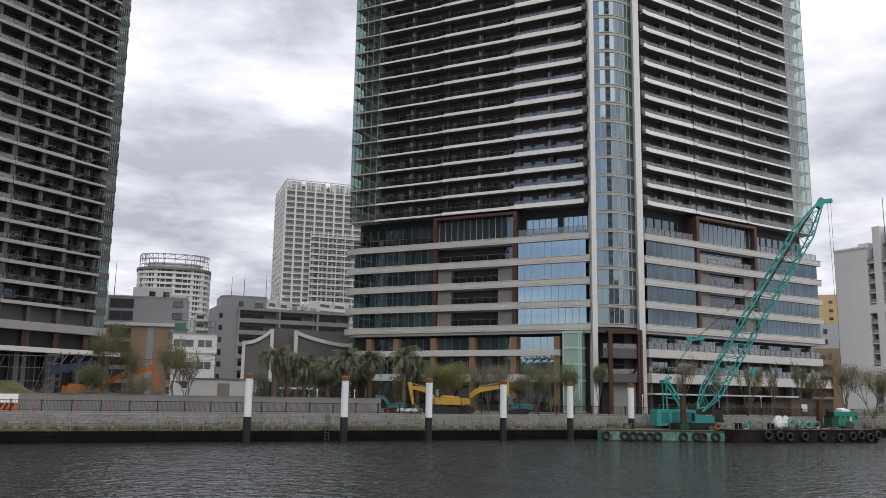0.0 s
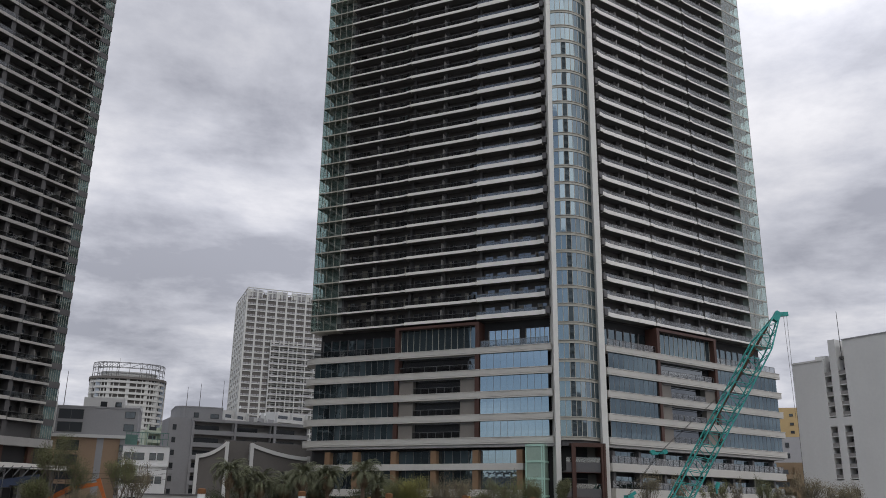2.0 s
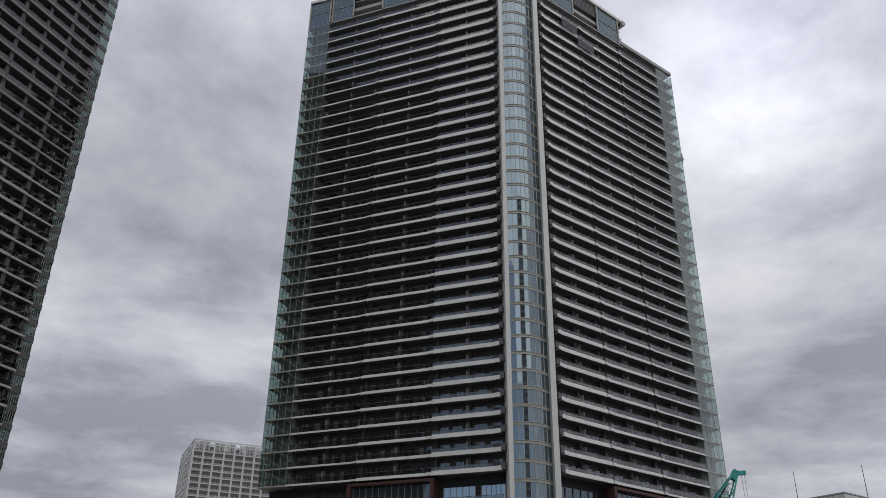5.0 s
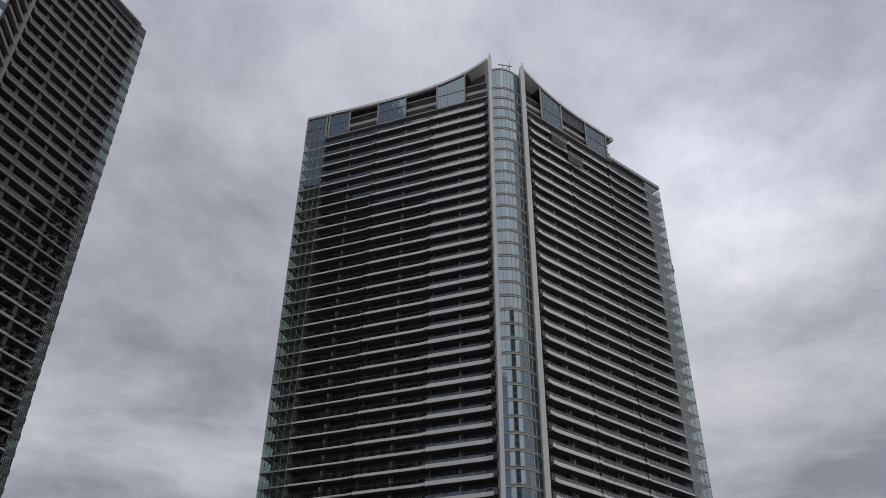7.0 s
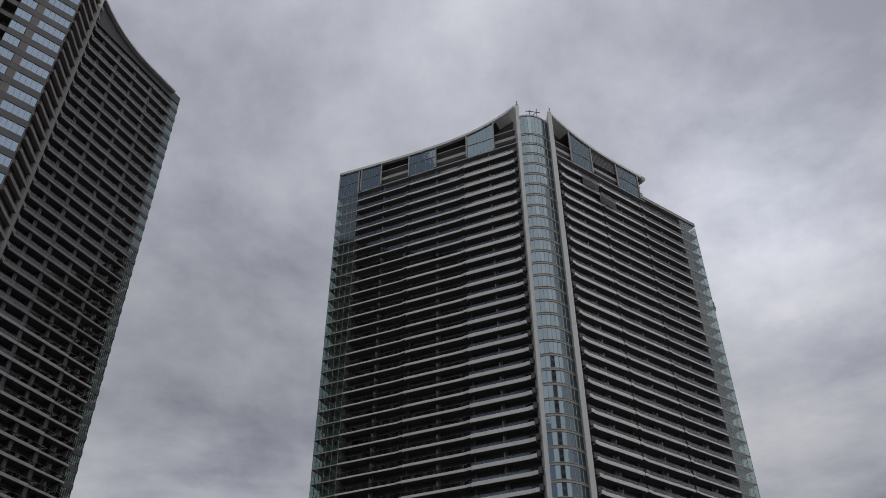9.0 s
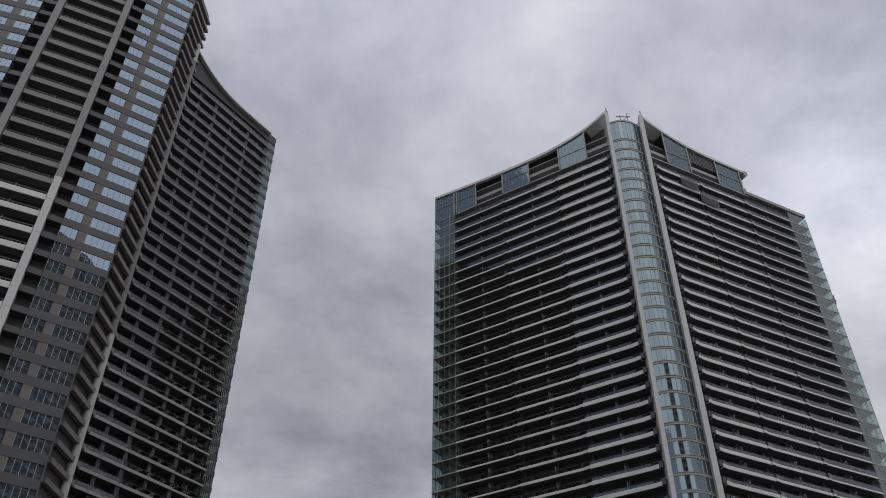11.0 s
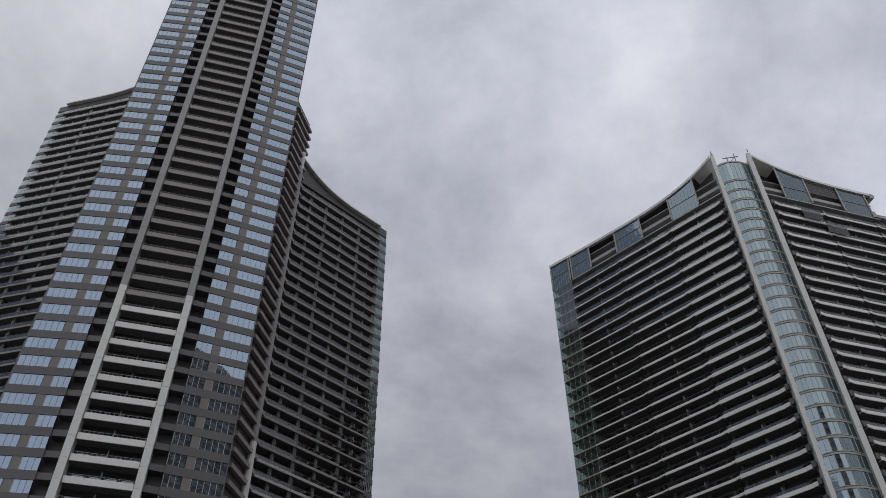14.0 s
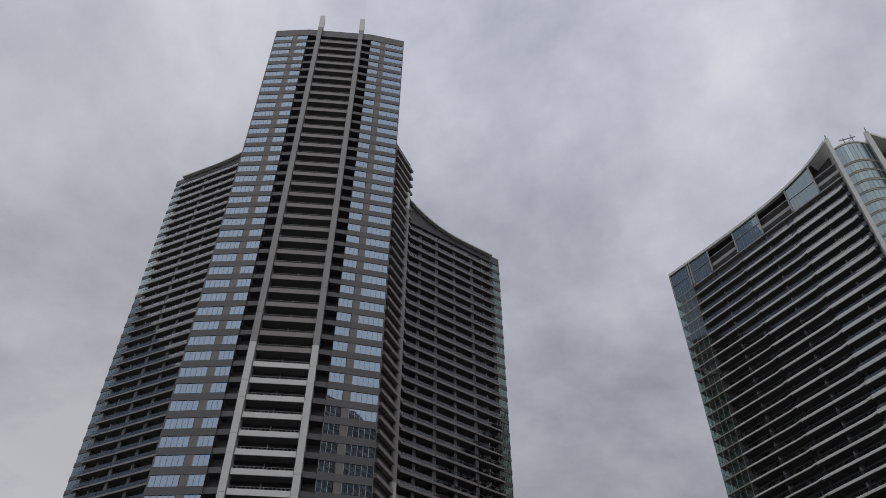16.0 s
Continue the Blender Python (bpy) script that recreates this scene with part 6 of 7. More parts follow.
    # deck boxes
    for k, (f0, y, w, h) in enumerate(((0.08, 3.0, 1.6, 0.5), (0.2, 2.4, 1.1, 0.7), (0.86, 2.0, 1.3, 0.6), (0.93, 3.2, 0.9, 0.8))):
        t = m @ pose(L * f0, y, 1.53)
        b = root("deck_box", t, "worn steel box on the barge deck", "box", "deck boxes")
        put("body", Shape(g_deck).box(0, w, 0, 0.9, 0, h), t, b)
        put("lid", Shape(RUST).box(-0.04, w + 0.04, -0.04, 0.94, h, h + 0.06), t, b)
    # life ring
    t = m @ pose(L * 0.91, 1.2, 2.1)
    s = Shape(ORANGE)
    for i in range(14):
        a0, a1 = 2 * math.pi * i / 14, 2 * math.pi * (i + 1) / 14
        s.tube((0.38 * math.cos(a0), 0, 0.38 * math.sin(a0)), (0.38 * math.cos(a1), 0, 0.38 * math.sin(a1)), 0.09, 6)
    put("life_ring", s, t, None, "orange life ring on the barge rail", "life ring")
    build_crane(m, L)


def build_crane(m, L):
    base = m @ pose(L * 0.75, 5.0, 1.53)
    c = root("crawler_crane", base, "teal lattice-boom crawler crane on a barge", "crane")
    for y in (-2.4, 1.4):
        s = Shape(RUBBER)
        s.box(-3.2, 3.4, y, y + 1.0, 0.1, 1.0)
        s.tube((-3.2, y, 0.55), (-3.2, y + 1.0, 0.55), 0.46, 12).tube((3.4, y, 0.55), (3.4, y + 1.0, 0.55), 0.46, 12)
        put("track", s, base, c)
    s = Shape(TEAL, BLACK)
    s.box(-5.0, 0.6, -1.6, 1.6, 0.75, 2.85)
    s.box(-5.2, -2.8, -1.7, 1.7, 0.5, 2.75)
    s.box(-2.7, 2.4, -1.4, 1.4, 0.55, 0.75, 1)
    put("machinery_house", s, base, c)
    put("front_deck", Shape(TEAL).prism([(0.6, -1.5), (3.4, -1.5), (3.4, 1.4), (0.6, 1.4)], 0.8, [2.2, 1.9, 1.9, 2.2]), base, c)
    cab = put("cab", Shape(BLACK).box(3.4, 4.8, -1.6, -0.5, 1.1, 1.5).box(3.4, 4.7, -1.6, -0.5, 2.9, 3.05), base, c)
    put("cab_glass", Shape(GLASS).box(3.45, 4.65, -1.55, -0.55, 1.5, 2.9), base, cab)
    for x in (-4.6, -3.0, -1.4):
        put("side_door", Shape(TEALDARK).box(x, x + 1.2, -1.66 if x > -2.8 else -1.74, -1.6, 1.0, 2.5), base, c)
    put("louvre", Shape(BLACK).box(-0.1, 0.45, -1.64, -1.6, 1.2, 2.4), base, c)
    put("house_stripe", Shape(BLACK).box(-5.0, 0.6, -1.63, -1.6, 0.77, 0.89), base, c)
    for x in (-4.8, -3.4, -2.0, -0.6):
        put("rail_post", Shape(STEEL).tube((x, -1.5, 2.85), (x, -1.5, 3.6), 0.04, 5), base, c)
    put("hand_rail", Shape(STEEL).box(-4.85, -0.55, -1.53, -1.47, 3.56, 3.62), base, c)
    # gantry
    s = Shape(TEAL)
    for y in (-0.9, 0.9):
        s.beam((-3.4, y, 2.7), (-3.5, y, 6.9), 0.16, 0.16)
        s.beam((-0.4, y, 2.6), (-3.2, y, 7.0), 0.28, 0.28)
        s.beam((-3.4, y, 4.6), (-1.4, y, 4.4), 0.12, 0.12)
    s.beam((-3.6, -1.1, 6.9), (-3.6, 1.1, 6.9), 0.5, 0.5)
    s.beam((-3.9, 0, 6.6), (-2.4, 0, 7.6), 0.6, 0.4)
    put("gantry", s, base, c)
    inv = base.inverted()
    foot = inv @ spot(-16.75, 128.5, 4.4)
    tip = inv @ spot(-24.45, 134.5, 34.8)
    d = (tip - foot).normalized()
    length = (tip - foot).length
    side = d.cross(Vector((0, 0, 1))).normalized()
    nrm = side.cross(d)

    def at(t, su, nu):
        t1 = t / length
        k = 1.25 * min(1, 0.3 + t1 * 9, 0.25 + (1 - t1) * 5)
        return foot + d * t + side * (su * 1.0 * k) + nrm * (nu * 1.0 * k)

    s = Shape(TEAL)
    n = 34
    for i in range(n):
        t0, t1 = length * i / n, length * (i + 1) / n
        for su in (-1, 1):
            for nu in (-1, 1):
                s.tube(at(t0, su, nu), at(t1, su, nu), 0.11, 6)
        for su in (-1, 1):
            a = 1 if i % 2 else -1
            s.tube(at(t0, su, -a), at(t1, su, a), 0.055, 5)
        for nu in (-1, 1):
            a = 1 if i % 2 else -1
            s.tube(at(t0, -a, nu), at(t1, a, nu), 0.055, 5)
        if i % 2 == 0:
            s.tube(at(t0, -1, -1), at(t0, 1, -1), 0.05, 5).tube(at(t0, -1, 1), at(t0, 1, 1), 0.05, 5)
    put("boom", s, base, c, kind="stuff")
    s = Shape(TEAL)
    s.beam(tip - d * 0.8, tip + d * 0.7, 0.9, 0.9).beam(tip + d * 0.3, tip + d * 0.6 + Vector((1.4, 0, -0.1)), 0.6, 0.6)
    put("boom_head", s, base, c)
    put("leader", Shape(RUST).beam(foot + nrm * 1.15 + d * 3, tip + nrm * 0.5 - d * 1.0, 0.45, 0.25), base, c, "rusty brown leader along the boom")
    rope = Shape(BLACK)
    gt = Vector((-3.6, 0, 7.0))
    sp = inv @ spot(-16.6, 128.0, 14.4)
    for y in (-0.3, 0.3):
        rope.tube(gt + Vector((0, y, 0)), sp + Vector((0, y, 0)), 0.03, 4)
        rope.tube(sp + Vector((0, y, 0)), tip + Vector((0, y, 0)) - d * 9, 0.025, 4)
    for k in range(2):
        rope.tube(tip + d * 0.5 + Vector((0.8 + 0.5 * k, 0, 0)), inv @ spot(-24.95 - 0.10 * k, 133, 19.5 - 9 * k), 0.025, 4)
    put("ropes", rope, base, c)
    put("spreader", Shape(TEAL).beam(sp + Vector((-0.9, 0, -0.1)), sp + Vector((0.9, 0, 0.15)), 0.4, 0.35).tube(sp + Vector((-0.9, -0.3, 0.1)), sp + Vector((-0.9, 0.3, 0.1)), 0.35, 10).tube(sp + Vector((0.9, -0.3, 0.2)), sp + Vector((0.9, 0.3, 0.2)), 0.35, 10), base, c)
    hook = inv @ spot(-19.95, 127.0, 9.6)
    put("hook_block", Shape(TEAL).beam(hook, hook + Vector((0.35, 0, 0.8)), 0.35, 0.45).tube(hook - Vector((0, 0, 0.7)), hook, 0.12, 6), base, c)


build_barges()


def build_small_site_things():
    # covered load, parked van and pole by the cabins
    m = pose(*spot(16.9, 130, GROUND), 0, 0, 20)
    c = root("sheeted_load", m, "upright load wrapped in white sheeting", "load")
    s = Shape(PALEPAINT)
    s.prism([(-0.9, -0.5), (0.3, -0.6), (0.9, 0.3), (-0.4, 0.6)], 0, [4.0, 3.4, 1.9, 3.2])
    put("sheet", s, m, c)
    put("pallet", Shape(RUST).box(-1.0, 1.4, -0.7, 0.7, 0, 0.15), m, c)
    for az, d, turn, paint, lab in ((15.2, 138, 10, PALEPAINT, "small white van parked by the site cabin"), (14.2, 139, 10, DARKGREY, "dark grey car parked by the site cabin")):
        m = pose(*spot(az, d, GROUND), 0, 0, turn)
        v = root("parked_car", m, lab, "car")
        s = Shape(paint)
        s.profile([(-2.1, 0.3), (2.0, 0.3), (2.05, 0.8), (1.2, 0.95), (0.6, 1.5), (-1.5, 1.55), (-2.1, 1.0)], -0.8, 0.8)
        put("body", s, m, v)
        put("side_window", Shape(GLASS).profile([(-1.5, 1.0), (0.85, 1.0), (0.5, 1.4), (-1.4, 1.45)], -0.83, -0.8), m, v)
        for x in (-1.3, 1.25):
            put("wheel", Shape(RUBBER).tube((x, -0.85, 0.33), (x, -0.6, 0.33), 0.33, 12), m, v)
    m = pose(*spot(14.75, 160, GROUND))
    p = root("utility_pole", m, "concrete utility pole with cross arms and wires", "pole")
    put("shaft", Shape(CONCRETE).tube((0, 0, 0), (0, 0, 9.4), 0.17, 8, 0, 0.11), m, p)
    for z in (8.2, 9.0):
        put("cross_arm", Shape(STEEL).box(-0.9, 0.9, -0.05, 0.05, z, z + 0.1), m, p)
    for k, z in enumerate((8.3, 9.1, 7.4)):
        s = Shape(BLACK)
        last = None
        for i in range(13):
            x = -26 + 26 * i / 12
            q = (x, k * 0.4, z - 1.2 * (1 - (2 * i / 12 - 1) ** 2) + 0.12 * (12 - i) * 0.3)
            if last:
                s.tube(last, q, 0.03, 4)
            last = q
        put("wire", s, m, p)
    # mesh bags and boulders by the excavators
    rock = material("pale_rock", (0.42, 0.39, 0.33), 0.9, vary=0.3, scale=3, bump=0.6)
    rng = random.Random(12)
    for k in range(9):
        p = spot(2.7 - 0.16 * k + rng.uniform(-0.05, 0.05), 121.5 + (k % 3) * 0.8, GROUND)
        s = Shape(rock)
        rings = []
        for r in range(5):
            a = math.pi * r / 4
            rings.append([(math.sin(a) * (0.55 + rng.uniform(-0.1, 0.1)) * math.cos(t), math.sin(a) * 0.5 * math.sin(t), 0.35 - 0.38 * math.cos(a) + rng.uniform(-0.04, 0.04)) for t in (2 * math.pi * i / 8 for i in range(8))])
        for a, b in zip(rings, rings[1:]):
            for i in range(8):
                s.face([a[i], a[(i + 1) % 8], b[(i + 1) % 8], b[i]])
        put("boulder", s, pose(*p), None, "pale rough boulder lying on the quay", "rock", "boulders on the quay")
    # quay lamps
    for az, d in ((-17.9, 150), (-20.4, 156), (-13.2, 142), (5.7, 133), (8.15, 132)):
        m = pose(*spot(az, d, GROUND))
        l = root("promenade_lamp", m, "slim pale lamp post on the promenade", "lamp", "promenade lamps")
        put("post", Shape(PALEPAINT).tube((0, 0, 0), (0, 0, 3.0), 0.05, 8), m, l)
        put("head", Shape(PALEPAINT).tube((0, 0, 3.0), (0, 0, 3.25), 0.14, 10, 0, 0.09), m, l)


build_small_site_things()

# ---- buildings behind ----
WIN = facade_glass("distant_window", (0.05, 0.055, 0.06), 1.7, 0.3)
GREYWALL = material("grey_render", (0.31, 0.31, 0.318), 0.8, vary=0.12, scale=0.3, streak=0.6)
PALEWALL = material("pale_render", (0.58, 0.58, 0.565), 0.8, vary=0.10, scale=0.3, streak=0.6)
OFFWHITE = material("offwhite_tile", (0.50, 0.50, 0.48), 0.7, vary=0.08, scale=0.3)
TAN = material("tan_tile", (0.314, 0.221, 0.150), 0.8, vary=0.12, scale=0.5)
OCHRE = material("ochre_tile", (0.44, 0.32, 0.16), 0.8, vary=0.10, scale=0.5)
UMBER = material("umber_tile", (0.20, 0.14, 0.085), 0.8, vary=0.12, scale=0.5)
CHARCOAL = material("charcoal_render", (0.13, 0.12, 0.112), 0.85, vary=0.15, scale=0.4, streak=0.4)
MESHGREEN = material("grey_green_mesh", (0.10, 0.19, 0.165), 0.7, vary=0.2)
MINT = material("pale_green_paint", (0.40, 0.45, 0.36), 0.7, vary=0.12)


def window_mesh(w, h, frame=PALEPAINT):
    """A frame with a middle bar, and the pane behind it."""
    s = Shape(frame)
    s.box(0, w, -0.09, 0, 0, 0.08).box(0, w, -0.09, 0, h - 0.08, h).box(0, 0.08, -0.09, 0, 0.08, h - 0.08).box(w - 0.08, w, -0.09, 0, 0.08, h - 0.08)
    s.box(w / 2 - 0.03, w / 2 + 0.03, -0.07, -0.03, 0.08, h - 0.08)
    return s.mesh("window"), Shape(WIN).box(0.08, w - 0.08, -0.03, 0.0, 0.08, h - 0.08).mesh("pane")


def windows(m, parent, xs, zs, w, h, frame=PALEPAINT):
    me, glass = window_mesh(w, h, frame)
    for z in zs:
        for x in xs:
            f = put("window", me, m @ pose(x, 0, z), parent, kind="stuff")
            put("pane", glass, m @ pose(x, 0, z), f)


def gallery(m, parent, x0, x1, zs, mat, depth=1.6, h=1.1, pitch=5.5, wall=CHARCOAL):
    """Open balconies: a slab with solid parapet for each storey, and cross walls."""
    s = Shape(mat)
    s.box(x0, x1, -depth, -depth + 0.15, 0, h).box(x0, x1, -depth + 0.15, 0, 0, 0.2)
    me = s.mesh("balcony")
    st = zs[1] - zs[0] if len(zs) > 1 else 3.0
    cross = Shape(mat)
    k = int((x1 - x0) / pitch)
    cross_me = Shape(mat).box(-0.08, 0.08, -depth, 0, 0.2, st).mesh("cross_wall")
    door = Shape(WIN).box(0.6, pitch - 1.2, -0.03, 0, 0.25, 2.3).mesh("window")
    for z in zs:
        put("balcony", me, m @ pose(0, 0, z), parent)
        for i in range(k + 1):
            put("cross_wall", cross_me, m @ pose(x0 + 0.1 + (x1 - x0 - 0.2) * i / max(k, 1), 0, z), parent)
            if i < k:
                put("window", door, m @ pose(x0 + (x1 - x0) * i / k, 0, z), parent)


def far_tower():
    p = spot(10.78, 450)
    m = pose(p.x, p.y, 0, 0, 0, 19)
    t = root("distant_tower", m @ pose(0, 0, GROUND), "distant white residential tower with a grid of balconies", "tower")
    W, D, H = 42.0, 40.0, 117.0
    put("wall", Shape(CHARCOAL).box(0.4, W, 0.4, D, GROUND, H - 1), m, t)
    st = 3.2
    floors = int((H - 4) / st)
    slab = Shape(OFFWHITE, GREYWALL).box(0, W, 0, 0.5, 0, 0.5).box(0.3, W, 0.12, 0.2, 0.62, 1.3, 1).box(0, 0.5, 0.5, D, 0, 1.25).mesh("floor_band")
    for i in range(floors):
        put("floor_band", slab, m @ pose(0, 0, 4 + i * st), t)
    for k in range(25):
        x = k * W / 24
        w = 0.45 if k % 3 == 0 else 0.12
        put("pier" if k % 3 == 0 else "mullion", Shape(OFFWHITE if k % 3 == 0 else CHARCOAL).box(x - w, x + w, -0.15 if k % 3 == 0 else 0.05, 0.6, GROUND, H), m, t)
    for k in range(1, 7):
        y = k * D / 6
        put("pier", Shape(OFFWHITE).box(-0.15, 0.6, y - 1.2, y + 1.2, GROUND, H), m, t)
    s = Shape(OFFWHITE)
    for z in (H, H + 2.2):
        s.box(0, W, 0, 0.5, z - 0.4, z).box(0, 0.5, 0, D, z - 0.4, z)
    for k in range(17):
        s.box(k * W / 16 - 0.2, k * W / 16 + 0.2, 0, 0.4, H - 3, H + 2)
    for k in range(7):
        s.box(0, 0.4, k * D / 6 - 0.3, k * D / 6 + 0.3, H - 3, H + 2)
    put("roof_screen", s, m, t, kind="stuff")
    for k in range(16):
        if k % 5 != 3:
            put("screen_panel", Shape(GREYWALL if k % 3 else OFFWHITE).box(k * W / 16 + 0.3, (k + 1) * W / 16 - 0.3, 0.2, 0.35, H - 2.6, H + 1.2), m, t)
    lay = Shape(OFFWHITE, GREYWALL).box(14, W, -1.8, 0.0, 0, 0.4).box(14, W, -1.75, -1.65, 0.5, 1.15, 1).mesh("balcony")
    for i in range(27):
        put("balcony", lay, m @ pose(0, 0, 5.0 + i * st), t)
    for k in range(7):
        x = 14 + k * 28 / 6
        put("pier", Shape(OFFWHITE).box(x - 0.2, x + 0.2, -1.75, 0, GROUND, 91.5), m, t)


def round_block():
    far = 480
    p, q = spot(20.0, far), spot(15.35, far)
    d = q - p
    m = pose(p.x, p.y, 0, 0, 0, math.degrees(math.atan2(d.y, d.x)))
    W = d.length
    t = root("distant_apartment_block", m @ pose(0, 0, GROUND), "distant curved apartment block with a steel frame on its roof", "building")

    def curve(off, n=24):
        pts = []
        for i in range(n + 1):
            a = math.pi * i / n
            c, s = math.cos(a), math.sin(a)
            x = W / 2 - (W / 2 + off) * math.copysign(abs(c) ** 0.72, c)
            y = 15 - (15 + off) * abs(s) ** 0.72
            pts.append((x, y))
        return pts + [(W + off, 26), (-off, 26)]

    st, top = 2.95, 71.0
    put("wall", Shape(CHARCOAL).prism(curve(-1.4), GROUND, top), m, t)
    me = Shape(OFFWHITE).prism(curve(0.0), 0, 1.2).mesh("floor_band")
    for i in range(23):
        put("floor_band", me, m @ pose(0, 0, 4 + i * st), t)
    front = curve(-0.5)
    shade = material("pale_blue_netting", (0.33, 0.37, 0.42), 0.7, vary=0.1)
    for i in range(1, 25):
        x, y = front[i]
        wide = 0.9 if i % 3 == 0 else 0.25
        put("pier", Shape(shade if i in (6, 20, 21) else OFFWHITE).box(x - wide, x + wide, y - 0.15, y + 1.0, GROUND, top), m, t)
    put("roof_slab", Shape(CHARCOAL).prism(curve(0.5), top, top + 1.2), m, t)
    put("roof_house", Shape(OFFWHITE).prism(curve(-5), top + 1.2, top + 4.5), m, t)
    s = Shape(STEEL)
    rings = [(curve(-1.0, 14)[:15], 0), (curve(-3.5, 14)[:15], 0)]
    for pts, _ in rings:
        for a, b in zip(pts, pts[1:]):
            for z in (3.2, 6.2, 8.8):
                s.tube((a[0], a[1], top + z), (b[0], b[1], top + z), 0.17, 4)
            s.tube((a[0], a[1], top + 1.2), (a[0], a[1], top + 9.0), 0.17, 4)
            s.tube((a[0], a[1], top + 6.2), (b[0], b[1], top + 8.8), 0.1, 4)
    for a, b in zip(rings[0][0], rings[1][0]):
        for z in (6.2, 8.8):
            s.tube((a[0], a[1], top + z), (b[0], b[1], top + z), 0.13, 4)
    put("roof_frame", s, m, t, "steel lattice ring on the roof", kind="stuff")


def left_block():
    p = spot(22.4, 208)
    m = pose(p.x, p.y, 0, 0, 0, 14)
    t = root("apartment_house", m @ pose(0, 0, GROUND), "grey apartment house with tan tiled lower storeys", "building")
    W = 20.4
    put("wall", Shape(GREYWALL).box(0, W, 0, 12, 21.2, 27.0), m, t)
    put("lower_wall", Shape(TAN).box(0, W, 0.1, 12, GROUND, 20.5), m, t, "tan tiled wall")
    put("ledge", Shape(PALEWALL).box(-0.3, W + 0.3, -0.5, 12, 20.5, 21.2), m, t)
    put("strip", Shape(GREYWALL).box(12.2, 13.6, -0.06, 0.1, GROUND, 20.5), m, t)
    put("strip", Shape(GREYWALL).box(17.0, 19.2, -0.06, 0.1, GROUND, 20.5), m, t)
    put("parapet", Shape(GREYWALL).box(-0.1, W + 0.1, -0.1, 12.1, 27.0, 27.35), m, t)
    windows(m @ pose(0, -0.06, 0), t, [17.0], [GROUND + 2 + 3.1 * k for k in range(5)], 2.2, 1.5, BLACK)
    windows(m, t, [17.4], [22.2, 25.0], 2.2, 1.5, BLACK)
    windows(m, t, [3.6], [21.6, 24.4], 5.2, 2.2, STEEL)
    windows(m @ pose(0, 0.1, 0), t, [4.0], [GROUND + 2 + 3.1 * k for k in range(5)], 4.6, 2.2, BLACK)
    gallery(m, t, 0, 3.2, [21.4, 24.6], PALEWALL, 1.2, 1.0, 3.0)
    # taller block and stair tower behind
    p = spot(20.3, 240)
    m = pose(p.x, p.y, 0, 0, 0, 14)
    t = root("apartment_house", m @ pose(0, 0, GROUND), "pale grey house with an outside stair behind the tan one", "building")
    put("wall", Shape(PALEWALL).prism([(0.9, 0), (10.9, 0), (10.9, 10), (0.9, 10)], GROUND, [33.1, 33.3, 33.3, 33.1]), m, t)
    windows(m, t, [5.0, 8.6], [30.8], 1.6, 1.3, BLACK)
    for k in range(8):
        put("stair_landing", Shape(PALEWALL).box(11.2, 15.2, -1.4, 0.2, 8 + k * 2.9, 9.1 + k * 2.9), m, t)
        put("stair_flight", Shape(PALEWALL).beam((11.6, -0.7, 8.2 + k * 2.9), (15.0, -0.7, 11.0 + k * 2.9), 1.2, 0.35), m, t)
    put("stair_wall", Shape(PALEWALL).box(11.0, 15.2, 1.6, 7, GROUND, 31.6), m, t)
    # white building with rows of windows
    p = spot(17.5, 200)
    m = pose(p.x, p.y, 0, 0, 0, 14)
    t = root("office_building", m @ pose(0, 0, GROUND), "low white building with dark window rows", "building")
    put("wall", Shape(PALEPAINT).box(0, 9.6, 0, 10, GROUND, 18.6), m, t)
    put("roof", Shape(GREYWALL).box(-0.1, 9.7, -0.1, 10, 18.6, 18.9), m, t)
    put("cornice", Shape(PALEPAINT).box(0, 9.6, -0.4, 0, 14.4, 14.8), m, t)
    windows(m, t, [0.4, 1.9, 3.2, 5.6, 7.2], [6.6, 10.9, 15.8], 1.35, 1.5, BLACK)
    put("tank", Shape(MESHGREEN).box(0.2, 2.6, 2, 4, 18.9, 21.2), m, t)
    for k in range(9):
        put("roof_mesh_post", Shape(MESHGREEN).tube((0.3 + k * 1.1, 0.4, 18.9), (0.3 + k * 1.1, 0.4, 21.6), 0.06, 5), m, t)
    put("roof_mesh_rail", Shape(MESHGREEN).box(0.3, 9.2, 0.36, 0.44, 21.5, 21.65).box(0.3, 9.2, 0.38, 0.42, 20.2, 20.3), m, t)
    # pale green house
    p = spot(16.3, 296)
    m = pose(p.x, p.y, 0, 0, 0, 35)
    t = root("apartment_house", m @ pose(0, 0, GROUND), "pale green apartment house with balconies", "building")
    put("wall", Shape(MINT).prism([(0, 0), (14, 0), (14, 10), (0, 10)], GROUND, [30, 33.5, 33.5, 30]), m, t)
    gallery(m, t, 0.5, 13.5, [17, 20, 23, 26, 28.9], MINT, 1.3, 1.0, 4.2)


